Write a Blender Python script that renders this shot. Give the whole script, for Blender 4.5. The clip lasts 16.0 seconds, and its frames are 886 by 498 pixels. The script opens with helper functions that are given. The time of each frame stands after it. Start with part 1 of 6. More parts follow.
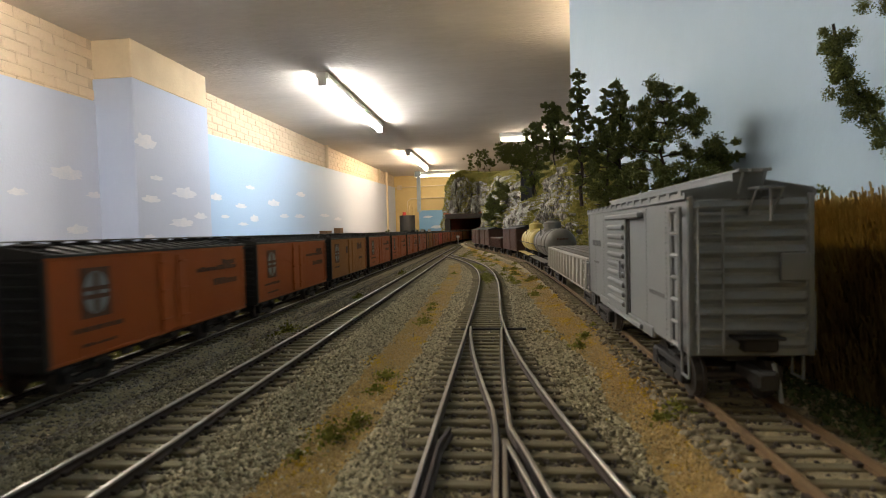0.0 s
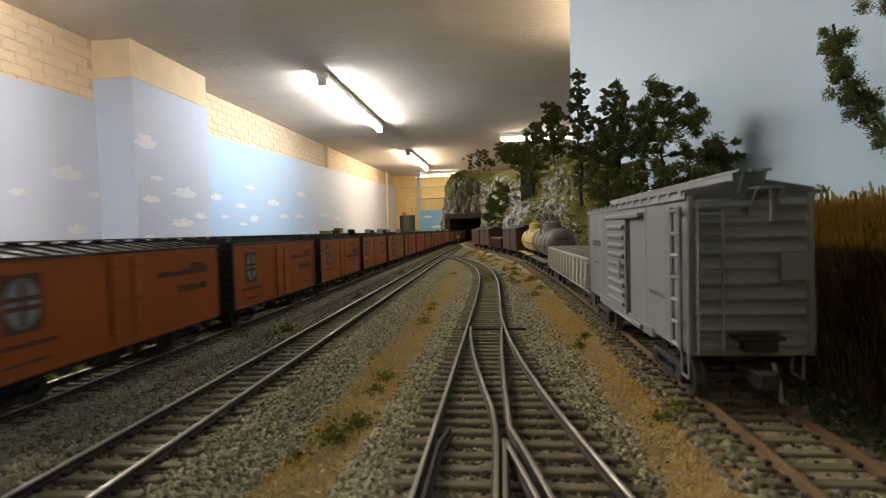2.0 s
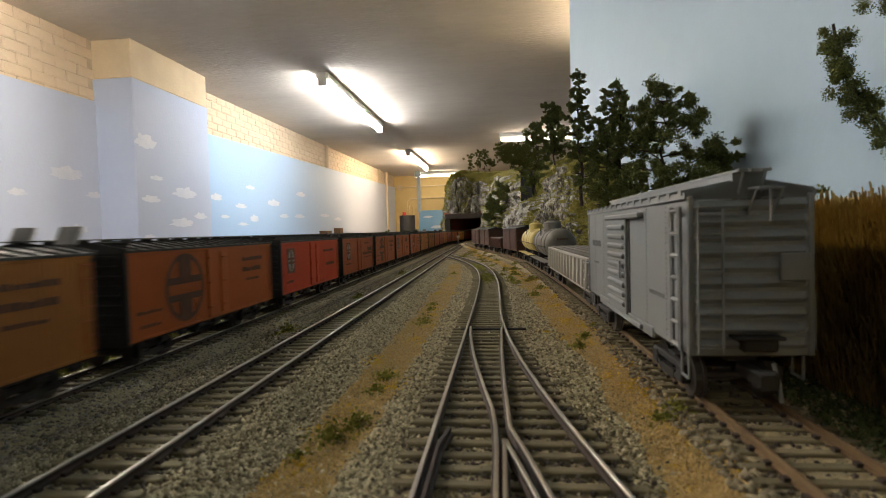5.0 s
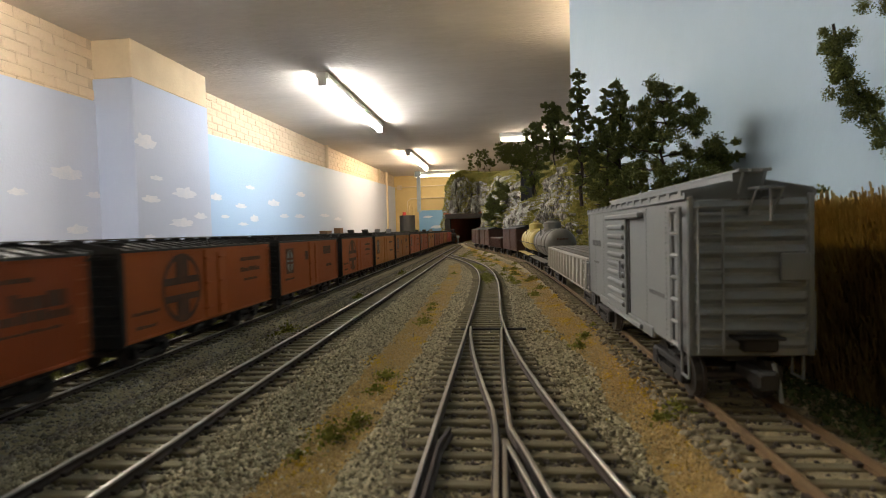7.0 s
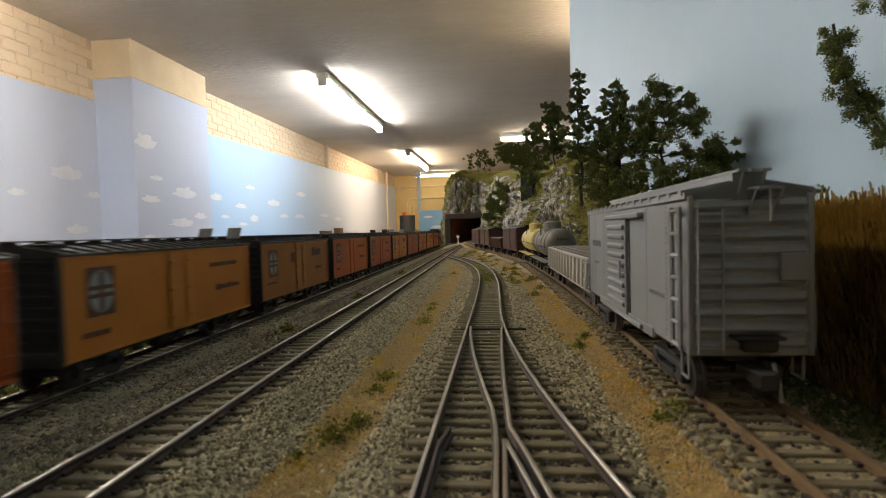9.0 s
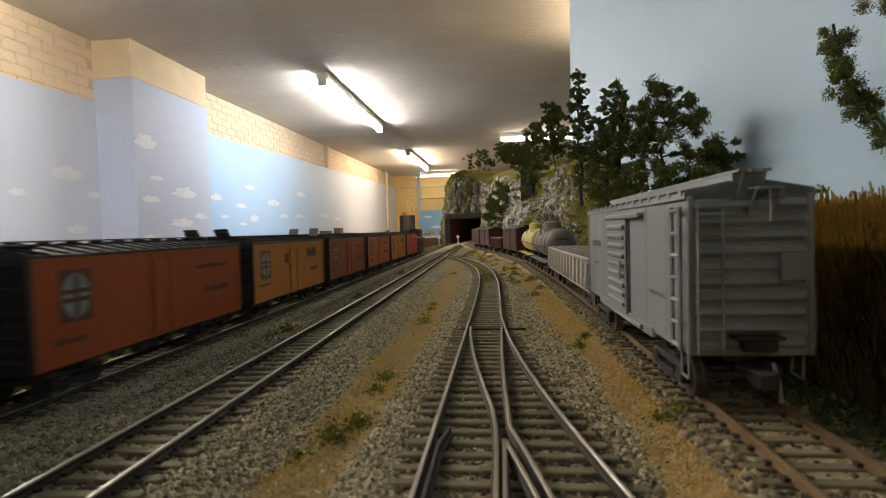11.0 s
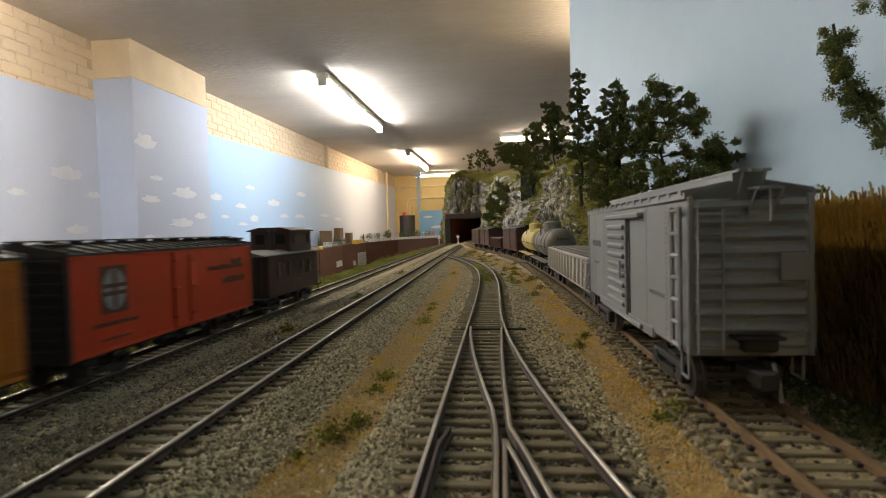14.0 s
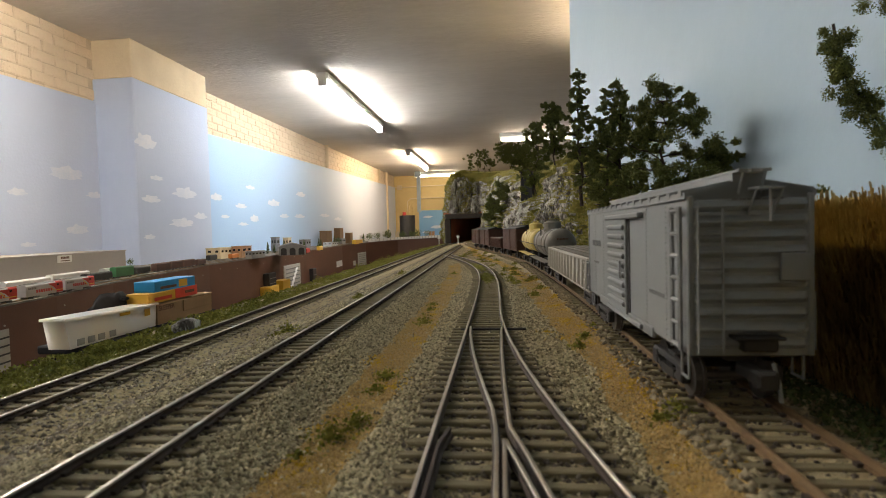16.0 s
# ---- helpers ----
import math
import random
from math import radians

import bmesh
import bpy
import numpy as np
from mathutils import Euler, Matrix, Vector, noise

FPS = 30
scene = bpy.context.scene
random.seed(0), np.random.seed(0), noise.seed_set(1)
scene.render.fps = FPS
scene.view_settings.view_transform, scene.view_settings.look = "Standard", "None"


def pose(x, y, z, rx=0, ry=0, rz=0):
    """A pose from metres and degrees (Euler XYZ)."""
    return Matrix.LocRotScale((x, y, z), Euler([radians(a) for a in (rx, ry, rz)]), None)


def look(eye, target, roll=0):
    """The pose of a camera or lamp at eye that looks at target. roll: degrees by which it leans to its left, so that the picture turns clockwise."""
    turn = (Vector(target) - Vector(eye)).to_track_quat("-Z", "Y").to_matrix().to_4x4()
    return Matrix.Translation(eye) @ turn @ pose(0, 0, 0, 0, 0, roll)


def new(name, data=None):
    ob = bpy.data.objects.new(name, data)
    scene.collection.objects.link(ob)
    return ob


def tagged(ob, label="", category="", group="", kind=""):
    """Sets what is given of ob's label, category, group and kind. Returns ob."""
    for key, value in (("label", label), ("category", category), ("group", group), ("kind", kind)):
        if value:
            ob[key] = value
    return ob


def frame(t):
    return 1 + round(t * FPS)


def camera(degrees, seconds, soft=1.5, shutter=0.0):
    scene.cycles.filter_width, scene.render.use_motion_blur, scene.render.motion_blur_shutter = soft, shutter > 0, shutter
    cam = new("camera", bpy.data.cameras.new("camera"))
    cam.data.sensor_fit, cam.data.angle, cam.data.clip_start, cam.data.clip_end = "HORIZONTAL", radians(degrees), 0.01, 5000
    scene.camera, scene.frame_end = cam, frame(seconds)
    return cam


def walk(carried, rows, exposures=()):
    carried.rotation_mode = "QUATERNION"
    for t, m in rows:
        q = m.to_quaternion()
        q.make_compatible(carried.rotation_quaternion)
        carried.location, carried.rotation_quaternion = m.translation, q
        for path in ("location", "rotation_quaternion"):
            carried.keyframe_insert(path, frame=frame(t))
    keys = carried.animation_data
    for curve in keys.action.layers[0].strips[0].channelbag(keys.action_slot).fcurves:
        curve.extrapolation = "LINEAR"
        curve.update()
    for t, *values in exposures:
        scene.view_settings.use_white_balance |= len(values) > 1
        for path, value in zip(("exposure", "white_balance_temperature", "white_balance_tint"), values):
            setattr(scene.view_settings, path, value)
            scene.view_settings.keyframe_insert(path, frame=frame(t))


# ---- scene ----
# Camera: stands still on the layout, a hand's width over the yard lead.
cam = camera(79.66, 16.0, soft=0.95, shutter=0.5)
# a small aperture close to the rails: what lies nearer than a span is out of focus
cam.data.dof.use_dof, cam.data.dof.focus_distance, cam.data.dof.aperture_fstop = True, 1.3, 40.0
EYE = (0.0, 0.0, 0.047)
AIM = (-math.sin(radians(6.1)) * math.cos(radians(-1.97)), math.cos(radians(6.1)) * math.cos(radians(-1.97)), 0.047 + math.sin(radians(-1.97)))
VIEW = look(EYE, AIM, -1.5)
walk(cam, [(0.0, VIEW), (16.0, VIEW)], exposures=[(0.0, 0.46), (16.0, 0.46)])

# World: a closed basement, so only a trace of daylight.
world = bpy.data.worlds.new("world")
scene.world = world
world.use_nodes = True
world.node_tree.nodes["Background"].inputs[0].default_value = (0.6, 0.7, 0.9, 1)
world.node_tree.nodes["Background"].inputs[1].default_value = 0.05

CEIL = 1.587
FLOOR = -1.1


# centre x, centre y, length, runs across the room, power
# The y -3.6 fitting is unseen, added to brighten faces turned to the viewer.
FITTINGS = [(-1.645, 6.19, 2.44, False), (-1.66, 11.1, 2.44, False), (-2.25, 1.42, 2.44, False), (-1.61, -3.6, 2.44, False),
            (-1.5, 13.75, 1.3, True), (0.75, 8.68, 1.4, True), (0.95, 3.7, 1.3, False)]
TUBE_GLOW = 110.0


# ---- materials ----
def mat(name, c1, c2=None, scale=60.0, rough=0.6, metal=0.0, bump=0.0, bscale=None, detail=6.0, fine=0.25, coord="Object", spec=0.4, glow=0.0, stretch=None, rand=0.0):
    """Two colours mixed by coarse and fine noise, with a fine relief; sizes are per metre."""
    m = bpy.data.materials.new(name)
    m.use_nodes = True
    nt = m.node_tree
    n, link = nt.nodes, nt.links
    b = n["Principled BSDF"]
    b.inputs["Roughness"].default_value = rough
    b.inputs["Metallic"].default_value = metal
    b.inputs["Specular IOR Level"].default_value = spec
    if c2 is None:
        c2 = tuple(v * 0.75 for v in c1)
    tc = n.new("ShaderNodeTexCoord")
    out = tc.outputs[coord]
    if stretch:
        mp = n.new("ShaderNodeMapping")
        mp.inputs["Scale"].default_value = stretch
        link.new(out, mp.inputs["Vector"])
        out = mp.outputs[0]
    a = n.new("ShaderNodeTexNoise")
    a.inputs["Scale"].default_value, a.inputs["Detail"].default_value = scale, detail
    f = n.new("ShaderNodeTexNoise")
    f.inputs["Scale"].default_value, f.inputs["Detail"].default_value = scale * 9, 3
    link.new(out, a.inputs["Vector"]), link.new(out, f.inputs["Vector"])
    add = n.new("ShaderNodeMix")
    add.inputs[0].default_value = fine
    link.new(a.outputs["Fac"], add.inputs[2]), link.new(f.outputs["Fac"], add.inputs[3])
    fac = add.outputs[0]
    if rand:
        oi = n.new("ShaderNodeObjectInfo")
        geo = n.new("ShaderNodeNewGeometry")
        s = n.new("ShaderNodeMath")
        s.operation = "ADD"
        link.new(oi.outputs["Random"], s.inputs[0]), link.new(geo.outputs["Random Per Island"], s.inputs[1])
        fr = n.new("ShaderNodeMath")
        fr.operation = "FRACT"
        link.new(s.outputs[0], fr.inputs[0])
        mr = n.new("ShaderNodeMix")
        mr.inputs[0].default_value = rand
        link.new(fac, mr.inputs[2]), link.new(fr.outputs[0], mr.inputs[3])
        fac = mr.outputs[0]
    ramp = n.new("ShaderNodeValToRGB")
    ramp.color_ramp.elements[0].position, ramp.color_ramp.elements[1].position = (0.1, 0.9) if rand else (0.3, 0.7)
    ramp.color_ramp.elements[0].color, ramp.color_ramp.elements[1].color = (*c1, 1), (*c2, 1)
    link.new(fac, ramp.inputs[0])
    link.new(ramp.outputs[0], b.inputs["Base Color"])
    if bump:
        g = n.new("ShaderNodeTexNoise")
        g.inputs["Scale"].default_value, g.inputs["Detail"].default_value = bscale or scale * 4, 5
        link.new(out, g.inputs["Vector"])
        bp = n.new("ShaderNodeBump")
        bp.inputs["Strength"].default_value, bp.inputs["Distance"].default_value = min(1, bump), 1.0 / (bscale or scale * 4)
        link.new(g.outputs["Fac"], bp.inputs["Height"])
        link.new(bp.outputs[0], b.inputs["Normal"])
    if glow:
        b.inputs["Emission Color"].default_value = (*c1, 1)
        b.inputs["Emission Strength"].default_value = glow
    return m


M_CEIL = mat("ceiling_plaster", (0.66, 0.60, 0.53), (0.54, 0.485, 0.42), 1.6, 0.85, bump=0.2, bscale=30, fine=0.4, stretch=(0.5, 1.6, 1))
M_SKY = mat("sky_paint", (0.60, 0.68, 0.84), (0.53, 0.63, 0.82), 0.8, 0.55, bump=0.15, bscale=60)


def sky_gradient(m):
    """The sky colour runs along the wall: grey-lavender, clear blue, then pale grey."""
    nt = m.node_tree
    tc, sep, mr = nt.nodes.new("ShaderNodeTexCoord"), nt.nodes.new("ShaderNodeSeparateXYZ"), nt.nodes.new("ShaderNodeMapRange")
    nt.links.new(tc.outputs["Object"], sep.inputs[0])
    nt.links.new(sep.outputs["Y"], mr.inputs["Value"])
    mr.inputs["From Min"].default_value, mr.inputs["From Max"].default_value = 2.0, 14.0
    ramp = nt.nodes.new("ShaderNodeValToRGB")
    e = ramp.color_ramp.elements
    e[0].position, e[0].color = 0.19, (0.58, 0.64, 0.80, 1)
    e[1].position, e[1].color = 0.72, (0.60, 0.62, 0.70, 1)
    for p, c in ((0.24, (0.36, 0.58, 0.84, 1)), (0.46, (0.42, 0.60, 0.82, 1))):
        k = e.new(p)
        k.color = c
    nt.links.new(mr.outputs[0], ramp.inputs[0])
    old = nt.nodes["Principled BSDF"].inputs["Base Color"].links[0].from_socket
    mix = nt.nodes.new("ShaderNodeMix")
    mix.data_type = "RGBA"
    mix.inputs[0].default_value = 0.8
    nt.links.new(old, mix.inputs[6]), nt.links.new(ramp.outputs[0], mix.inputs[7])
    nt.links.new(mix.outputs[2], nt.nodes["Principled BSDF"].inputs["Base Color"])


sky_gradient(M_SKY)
M_PILSKY = mat("pilaster_sky_paint", (0.52, 0.59, 0.76), (0.47, 0.55, 0.73), 1.5, 0.55, bump=0.15, bscale=60)
M_CLOUD = mat("cloud_paint", (0.78, 0.79, 0.87), (0.60, 0.67, 0.82), 11, 0.6, fine=0.4)
M_BRICK = mat("cream_painted_brick", (0.84, 0.69, 0.51), (0.74, 0.59, 0.42), 16, 0.8, bump=1.0, bscale=60, rand=0.3)
M_MORTAR = mat("mortar", (0.76, 0.62, 0.45), (0.52, 0.40, 0.28), 9, 0.9, bump=0.6, bscale=150)
M_CREAM = mat("cream_plaster", (0.78, 0.65, 0.45), (0.68, 0.55, 0.37), 5, 0.75, bump=0.2, bscale=80)
M_YELLOW = mat("yellow_wall_paint", (0.72, 0.54, 0.24), (0.62, 0.45, 0.20), 2, 0.7, bump=0.2, bscale=60)
M_DIM = mat("dark_unseen_wall", (0.10, 0.085, 0.07), (0.07, 0.06, 0.05), 3, 0.8)
M_FLOOR = mat("dark_concrete_floor", (0.12, 0.11, 0.10), (0.08, 0.075, 0.07), 2, 0.7, bump=0.2, bscale=50)
M_WHITE = mat("white_enamel", (0.75, 0.75, 0.73), (0.65, 0.65, 0.63), 6, 0.35)
# Tubes differ in tint and in a strength chosen by where they hang.
M_TUBE = mat("lit_tube", (0.96, 0.95, 0.93), (0.96, 0.95, 0.93), 5, 0.4, glow=TUBE_GLOW)
M_TUBENEAR = mat("near_lit_tube", (1.0, 0.92, 0.81), (1.0, 0.92, 0.81), 5, 0.4, glow=112.0)
M_TUBEWARM = mat("warm_lit_tube", (1.0, 0.81, 0.58), (1.0, 0.81, 0.58), 5, 0.4, glow=115.0)
M_TUBEDIM = mat("dim_lit_tube", (1.0, 0.86, 0.66), (1.0, 0.86, 0.66), 5, 0.4, glow=27.0)
M_BACK = mat("backdrop_sky", (0.42, 0.55, 0.66), (0.375, 0.505, 0.625), 3, 0.5, bump=0.04, bscale=50)
M_FASCIA = mat("brown_fascia", (0.115, 0.05, 0.028), (0.09, 0.04, 0.022), 6, 0.55, bump=0.1, bscale=200)
M_YARD = mat("yard_ballast", (0.20, 0.19, 0.17), (0.13, 0.125, 0.115), 20, 0.9, bump=0.8, bscale=400)
M_SAND = mat("grey_brown_dirt", (0.42, 0.355, 0.21), (0.28, 0.235, 0.135), 28, 0.95, bump=1.0, bscale=700, fine=0.5)
M_STONE = mat("grey_ballast", (0.10, 0.086, 0.048), (0.58, 0.505, 0.32), 300, 0.9, rand=0.8)
M_STONED = mat("dark_ballast", (0.12, 0.105, 0.08), (0.40, 0.355, 0.27), 300, 0.9, rand=0.7)
M_OCHRE = mat("ochre_turf", (0.68, 0.45, 0.045), (0.50, 0.32, 0.035), 300, 0.95, rand=0.6)
M_TURF = mat("green_turf", (0.12, 0.14, 0.025), (0.36, 0.35, 0.075), 300, 0.95, rand=0.6)
M_BUSH = mat("dark_green_foliage", (0.035, 0.06, 0.018), (0.085, 0.11, 0.03), 200, 0.9, rand=0.7)
M_TREE = mat("tree_foliage", (0.045, 0.062, 0.015), (0.18, 0.19, 0.045), 150, 0.9, rand=0.7)
M_BARK = mat("bark", (0.07, 0.05, 0.035), (0.035, 0.026, 0.02), 200, 0.9, bump=0.6, bscale=900)
M_TIE = mat("weathered_tie", (0.225, 0.19, 0.105), (0.11, 0.092, 0.052), 240, 0.85, bump=0.5, bscale=1500, stretch=(0.2, 1, 1), rand=0.45)
M_RAILTOP = mat("rail_head_steel", (0.58, 0.55, 0.48), (0.42, 0.375, 0.31), 60, 0.36, 1.0)
M_RAIL = mat("rail_web_rust", (0.075, 0.055, 0.042), (0.045, 0.035, 0.03), 120, 0.7, 0.3)
M_RUSTY = mat("rusty_rail", (0.19, 0.12, 0.055), (0.11, 0.07, 0.035), 90, 0.75, 0.1)
M_BLACK = mat("black_plastic", (0.018, 0.017, 0.017), (0.03, 0.028, 0.026), 80, 0.6)
M_DARKROOF = mat("black_roof", (0.030, 0.029, 0.028), (0.05, 0.047, 0.044), 60, 0.55)
M_ROOFPAN = mat("grey_roof_panel", (0.34, 0.33, 0.32), (0.22, 0.21, 0.20), 70, 0.5)
M_GREYCAR = mat("grey_car_paint", (0.215, 0.228, 0.235), (0.18, 0.192, 0.198), 40, 0.5, bump=0.08, bscale=2500)
M_INK = mat("faded_lettering", (0.07, 0.04, 0.03), (0.15, 0.06, 0.03), 200, 0.7)
M_INKGREY = mat("grey_lettering", (0.10, 0.10, 0.105), (0.16, 0.16, 0.165), 200, 0.7)
M_INKPALE = mat("pale_lettering", (0.30, 0.32, 0.32), (0.20, 0.23, 0.24), 200, 0.7)
M_ROCK = mat("plaster_rock", (0.45, 0.44, 0.40), (0.085, 0.077, 0.066), 60, 0.9, bump=1.0, bscale=110, fine=0.45, stretch=(1, 1, 0.3))
for k, at in enumerate((0.43, 0.57)):
    M_ROCK.node_tree.nodes["Color Ramp"].color_ramp.elements[k].position = at
M_MOSS = mat("moss_turf", (0.14, 0.14, 0.028), (0.28, 0.24, 0.06), 34, 0.95, bump=1.0, bscale=500, fine=0.5)
M_WHEAT = mat("wheat_straw", (0.541, 0.407, 0.149), (0.344, 0.233, 0.069), 120, 0.85, rand=0.6)


# ---- mesh tools ----
class Build:
    """Collects vertices and faces of one mesh."""

    def __init__(self):
        self.v, self.f = [], []

    def add(self, vs, fs):
        o = len(self.v)
        self.v.extend(vs)
        self.f.extend([tuple(i + o for i in f) for f in fs])
        return self

    def box(self, x0, x1, y0, y1, z0, z1):
        return self.add([(x0, y0, z0), (x1, y0, z0), (x1, y1, z0), (x0, y1, z0), (x0, y0, z1), (x1, y0, z1), (x1, y1, z1), (x0, y1, z1)],
                        [(3, 2, 1, 0), (4, 5, 6, 7), (0, 1, 5, 4), (1, 2, 6, 5), (2, 3, 7, 6), (3, 0, 4, 7)])

    def cbox(self, x0, x1, y0, y1, z0, z1, c):
        """A box with chamfered edges."""
        def ring(y, i):
            a, b, d, e = x0 + i, x1 - i, z0 + i, z1 - i
            return [(a + c, y, d), (b - c, y, d), (b, y, d + c), (b, y, e - c), (b - c, y, e), (a + c, y, e), (a, y, e - c), (a, y, d + c)]
        vs = ring(y0, c) + ring(y0 + c, 0) + ring(y1 - c, 0) + ring(y1, c)
        fs = [tuple(range(8))] + [(8 * r + i, 8 * r + 8 + i, 8 * r + 8 + (i + 1) % 8, 8 * r + (i + 1) % 8) for r in range(3) for i in range(8)] + [tuple(range(31, 23, -1))]
        return self.add(vs, fs)

    def cyl(self, p0, p1, r0, r1=None, n=10, caps=True):
        r1 = r0 if r1 is None else r1
        a, b = Vector(p0), Vector(p1)
        q = (b - a).to_track_quat("Z", "Y")
        vs = []
        for c, r in ((a, r0), (b, r1)):
            for i in range(n):
                t = 2 * math.pi * i / n
                vs.append(tuple(c + q @ Vector((r * math.cos(t), r * math.sin(t), 0))))
        fs = [(i, (i + 1) % n, n + (i + 1) % n, n + i) for i in range(n)]
        if caps:
            fs += [tuple(range(n - 1, -1, -1)), tuple(range(n, 2 * n))]
        return self.add(vs, fs)

    def tube(self, pts, r, n=6):
        for a, b in zip(pts, pts[1:]):
            self.cyl(a, b, r, r, n)
        return self

    def extr(self, prof, y0, y1):
        """A closed outline of (x, z), run along y."""
        n = len(prof)
        vs = [(x, y0, z) for x, z in prof] + [(x, y1, z) for x, z in prof]
        return self.add(vs, [(i, n + i, n + (i + 1) % n, (i + 1) % n) for i in range(n)] + [tuple(range(n)), tuple(range(2 * n - 1, n - 1, -1))])

    def slab(self, pts, axis, at, thick):
        """A flat outline of (a, b) points lying across an axis, with a thickness."""
        n = len(pts)
        def put(a, b, h):
            return {"x": (h, a, b), "y": (a, h, b), "z": (a, b, h)}[axis]
        vs = [put(a, b, at) for a, b in pts] + [put(a, b, at + thick) for a, b in pts]
        return self.add(vs, [(i, (i + 1) % n, n + (i + 1) % n, n + i) for i in range(n)] + [tuple(range(n - 1, -1, -1)), tuple(range(n, 2 * n))])

    def sweep(self, prof, path):
        """An outline of (side, up) carried along a path of (x, y, z)."""
        n, k = len(prof), len(path)
        vs = []
        for i, p in enumerate(path):
            a, b = path[max(0, i - 1)], path[min(k - 1, i + 1)]
            dx, dy = b[0] - a[0], b[1] - a[1]
            l = math.hypot(dx, dy)
            sx, sy = dy / l, -dx / l
            vs += [(p[0] + sx * s, p[1] + sy * s, p[2] + u) for s, u in prof]
        fs = [(i * n + j, i * n + (j + 1) % n, (i + 1) * n + (j + 1) % n, (i + 1) * n + j) for i in range(k - 1) for j in range(n)]
        fs += [tuple(range(n - 1, -1, -1)), tuple(range((k - 1) * n, k * n))]
        return self.add(vs, fs)

    def mesh(self, name, material, smooth=False):
        me = bpy.data.meshes.new(name)
        me.from_pydata(self.v, [], self.f)
        bm = bmesh.new()
        bm.from_mesh(me)
        if len(bm.faces) < 20000:
            bmesh.ops.recalc_face_normals(bm, faces=bm.faces)
        bm.to_mesh(me)
        bm.free()
        me.materials.append(material)
        if smooth:
            me.shade_smooth()
        return me


def part(name, b, material, parent=None, label="", smooth=False):
    """Links a Build (or a ready mesh) as one object, under a thing or a part."""
    ob = new(name, b.mesh(name, material, smooth) if isinstance(b, Build) else b)
    ob.parent = parent
    return tagged(ob, label)


def thing(name, label, category, group="", kind="", at=None):
    ob = new(name)
    ob.empty_display_size = 0.02
    if at is not None:
        ob.matrix_world = at
    return tagged(ob, label, category, group, kind)


def solid(name, b, material, label, category, group="", kind="", smooth=False):
    return tagged(part(name, b, material, None, "", smooth), label, category, group, kind)


def bulk(name, v, f, material):
    """A large mesh from arrays of vertices and triangles."""
    me = bpy.data.meshes.new(name)
    me.vertices.add(len(v))
    me.vertices.foreach_set("co", np.asarray(v, dtype=np.float32).ravel())
    me.loops.add(f.size)
    me.loops.foreach_set("vertex_index", f.ravel().astype(np.int32))
    k = f.shape[1]
    me.polygons.add(len(f))
    me.polygons.foreach_set("loop_start", np.arange(0, f.size, k, dtype=np.int32))
    me.polygons.foreach_set("loop_total", np.full(len(f), k, dtype=np.int32))
    me.update()
    me.validate()
    me.materials.append(material)
    return me


RNG = np.random.default_rng(7)


def stones(name, pts, size, material, flat=0.7):
    """Many small angular stones at the given points: one mesh."""
    n = len(pts)
    base = np.array([(1, 0, 0), (-1, 0, 0), (0, 1, 0), (0, -1, 0), (0, 0, flat), (0, 0, -flat)], dtype=float)
    tri = np.array([(0, 2, 4), (2, 1, 4), (1, 3, 4), (3, 0, 4), (2, 0, 5), (1, 2, 5), (3, 1, 5), (0, 3, 5)])
    s = size * RNG.uniform(0.5, 1.25, (n, 1, 1))
    v = base[None] * s * RNG.uniform(0.65, 1.3, (n, 6, 1)) + RNG.normal(0, 0.22, (n, 6, 3)) * s
    a = RNG.uniform(0, 6.283, n)
    ca, sa = np.cos(a)[:, None], np.sin(a)[:, None]
    x, y = v[:, :, 0] * ca - v[:, :, 1] * sa, v[:, :, 0] * sa + v[:, :, 1] * ca
    v = np.stack([x, y, v[:, :, 2]], -1) + np.asarray(pts)[:, None, :]
    f = (tri[None] + 6 * np.arange(n)[:, None, None]).reshape(-1, 3)
    return bulk(name, v.reshape(-1, 3), f, material)


def leaves(name, pts, size, material, up=0.0):
    """Many small bent leaf flakes at the given points: one mesh."""
    n = len(pts)
    base = np.array([(-1, -0.2, 0), (0, -0.6, 0.25), (1, 0.1, 0), (0.1, 0.8, -0.2)], dtype=float)
    q = RNG.normal(size=(n, 4))
    q /= np.linalg.norm(q, axis=1, keepdims=True)
    w, i, j, k = q.T
    R = np.stack([1 - 2 * (j * j + k * k), 2 * (i * j - k * w), 2 * (i * k + j * w), 2 * (i * j + k * w), 1 - 2 * (i * i + k * k), 2 * (j * k - i * w),
                  2 * (i * k - j * w), 2 * (j * k + i * w), 1 - 2 * (i * i + j * j)], -1).reshape(n, 3, 3)
    v = (base[None] * (size * RNG.uniform(0.5, 1.3, (n, 1, 1)))) @ R.transpose(0, 2, 1) + np.asarray(pts)[:, None, :]
    f = (np.array([(0, 1, 2), (0, 2, 3)])[None] + 4 * np.arange(n)[:, None, None]).reshape(-1, 3)
    return bulk(name, v.reshape(-1, 3), f, material)


# ---- the room ----
def wall_x(y):
    return -3.19 + 0.0215 * y


def sky_top(y):
    return 1.06 + 0.0152 * y


Y0, Y1, XR = -6.0, 14.6, 3.6
solid("floor", Build().box(-3.6, XR + 0.2, Y0 - 0.2, Y1 + 0.2, FLOOR - 0.1, FLOOR), M_FLOOR, "grey concrete basement floor", "floor", kind="structure")
solid("ceiling", Build().box(-3.6, XR + 0.2, Y0 - 0.2, Y1 + 0.2, CEIL, CEIL + 0.12), M_CEIL, "patchy grey-white plastered ceiling", "ceiling", kind="structure")


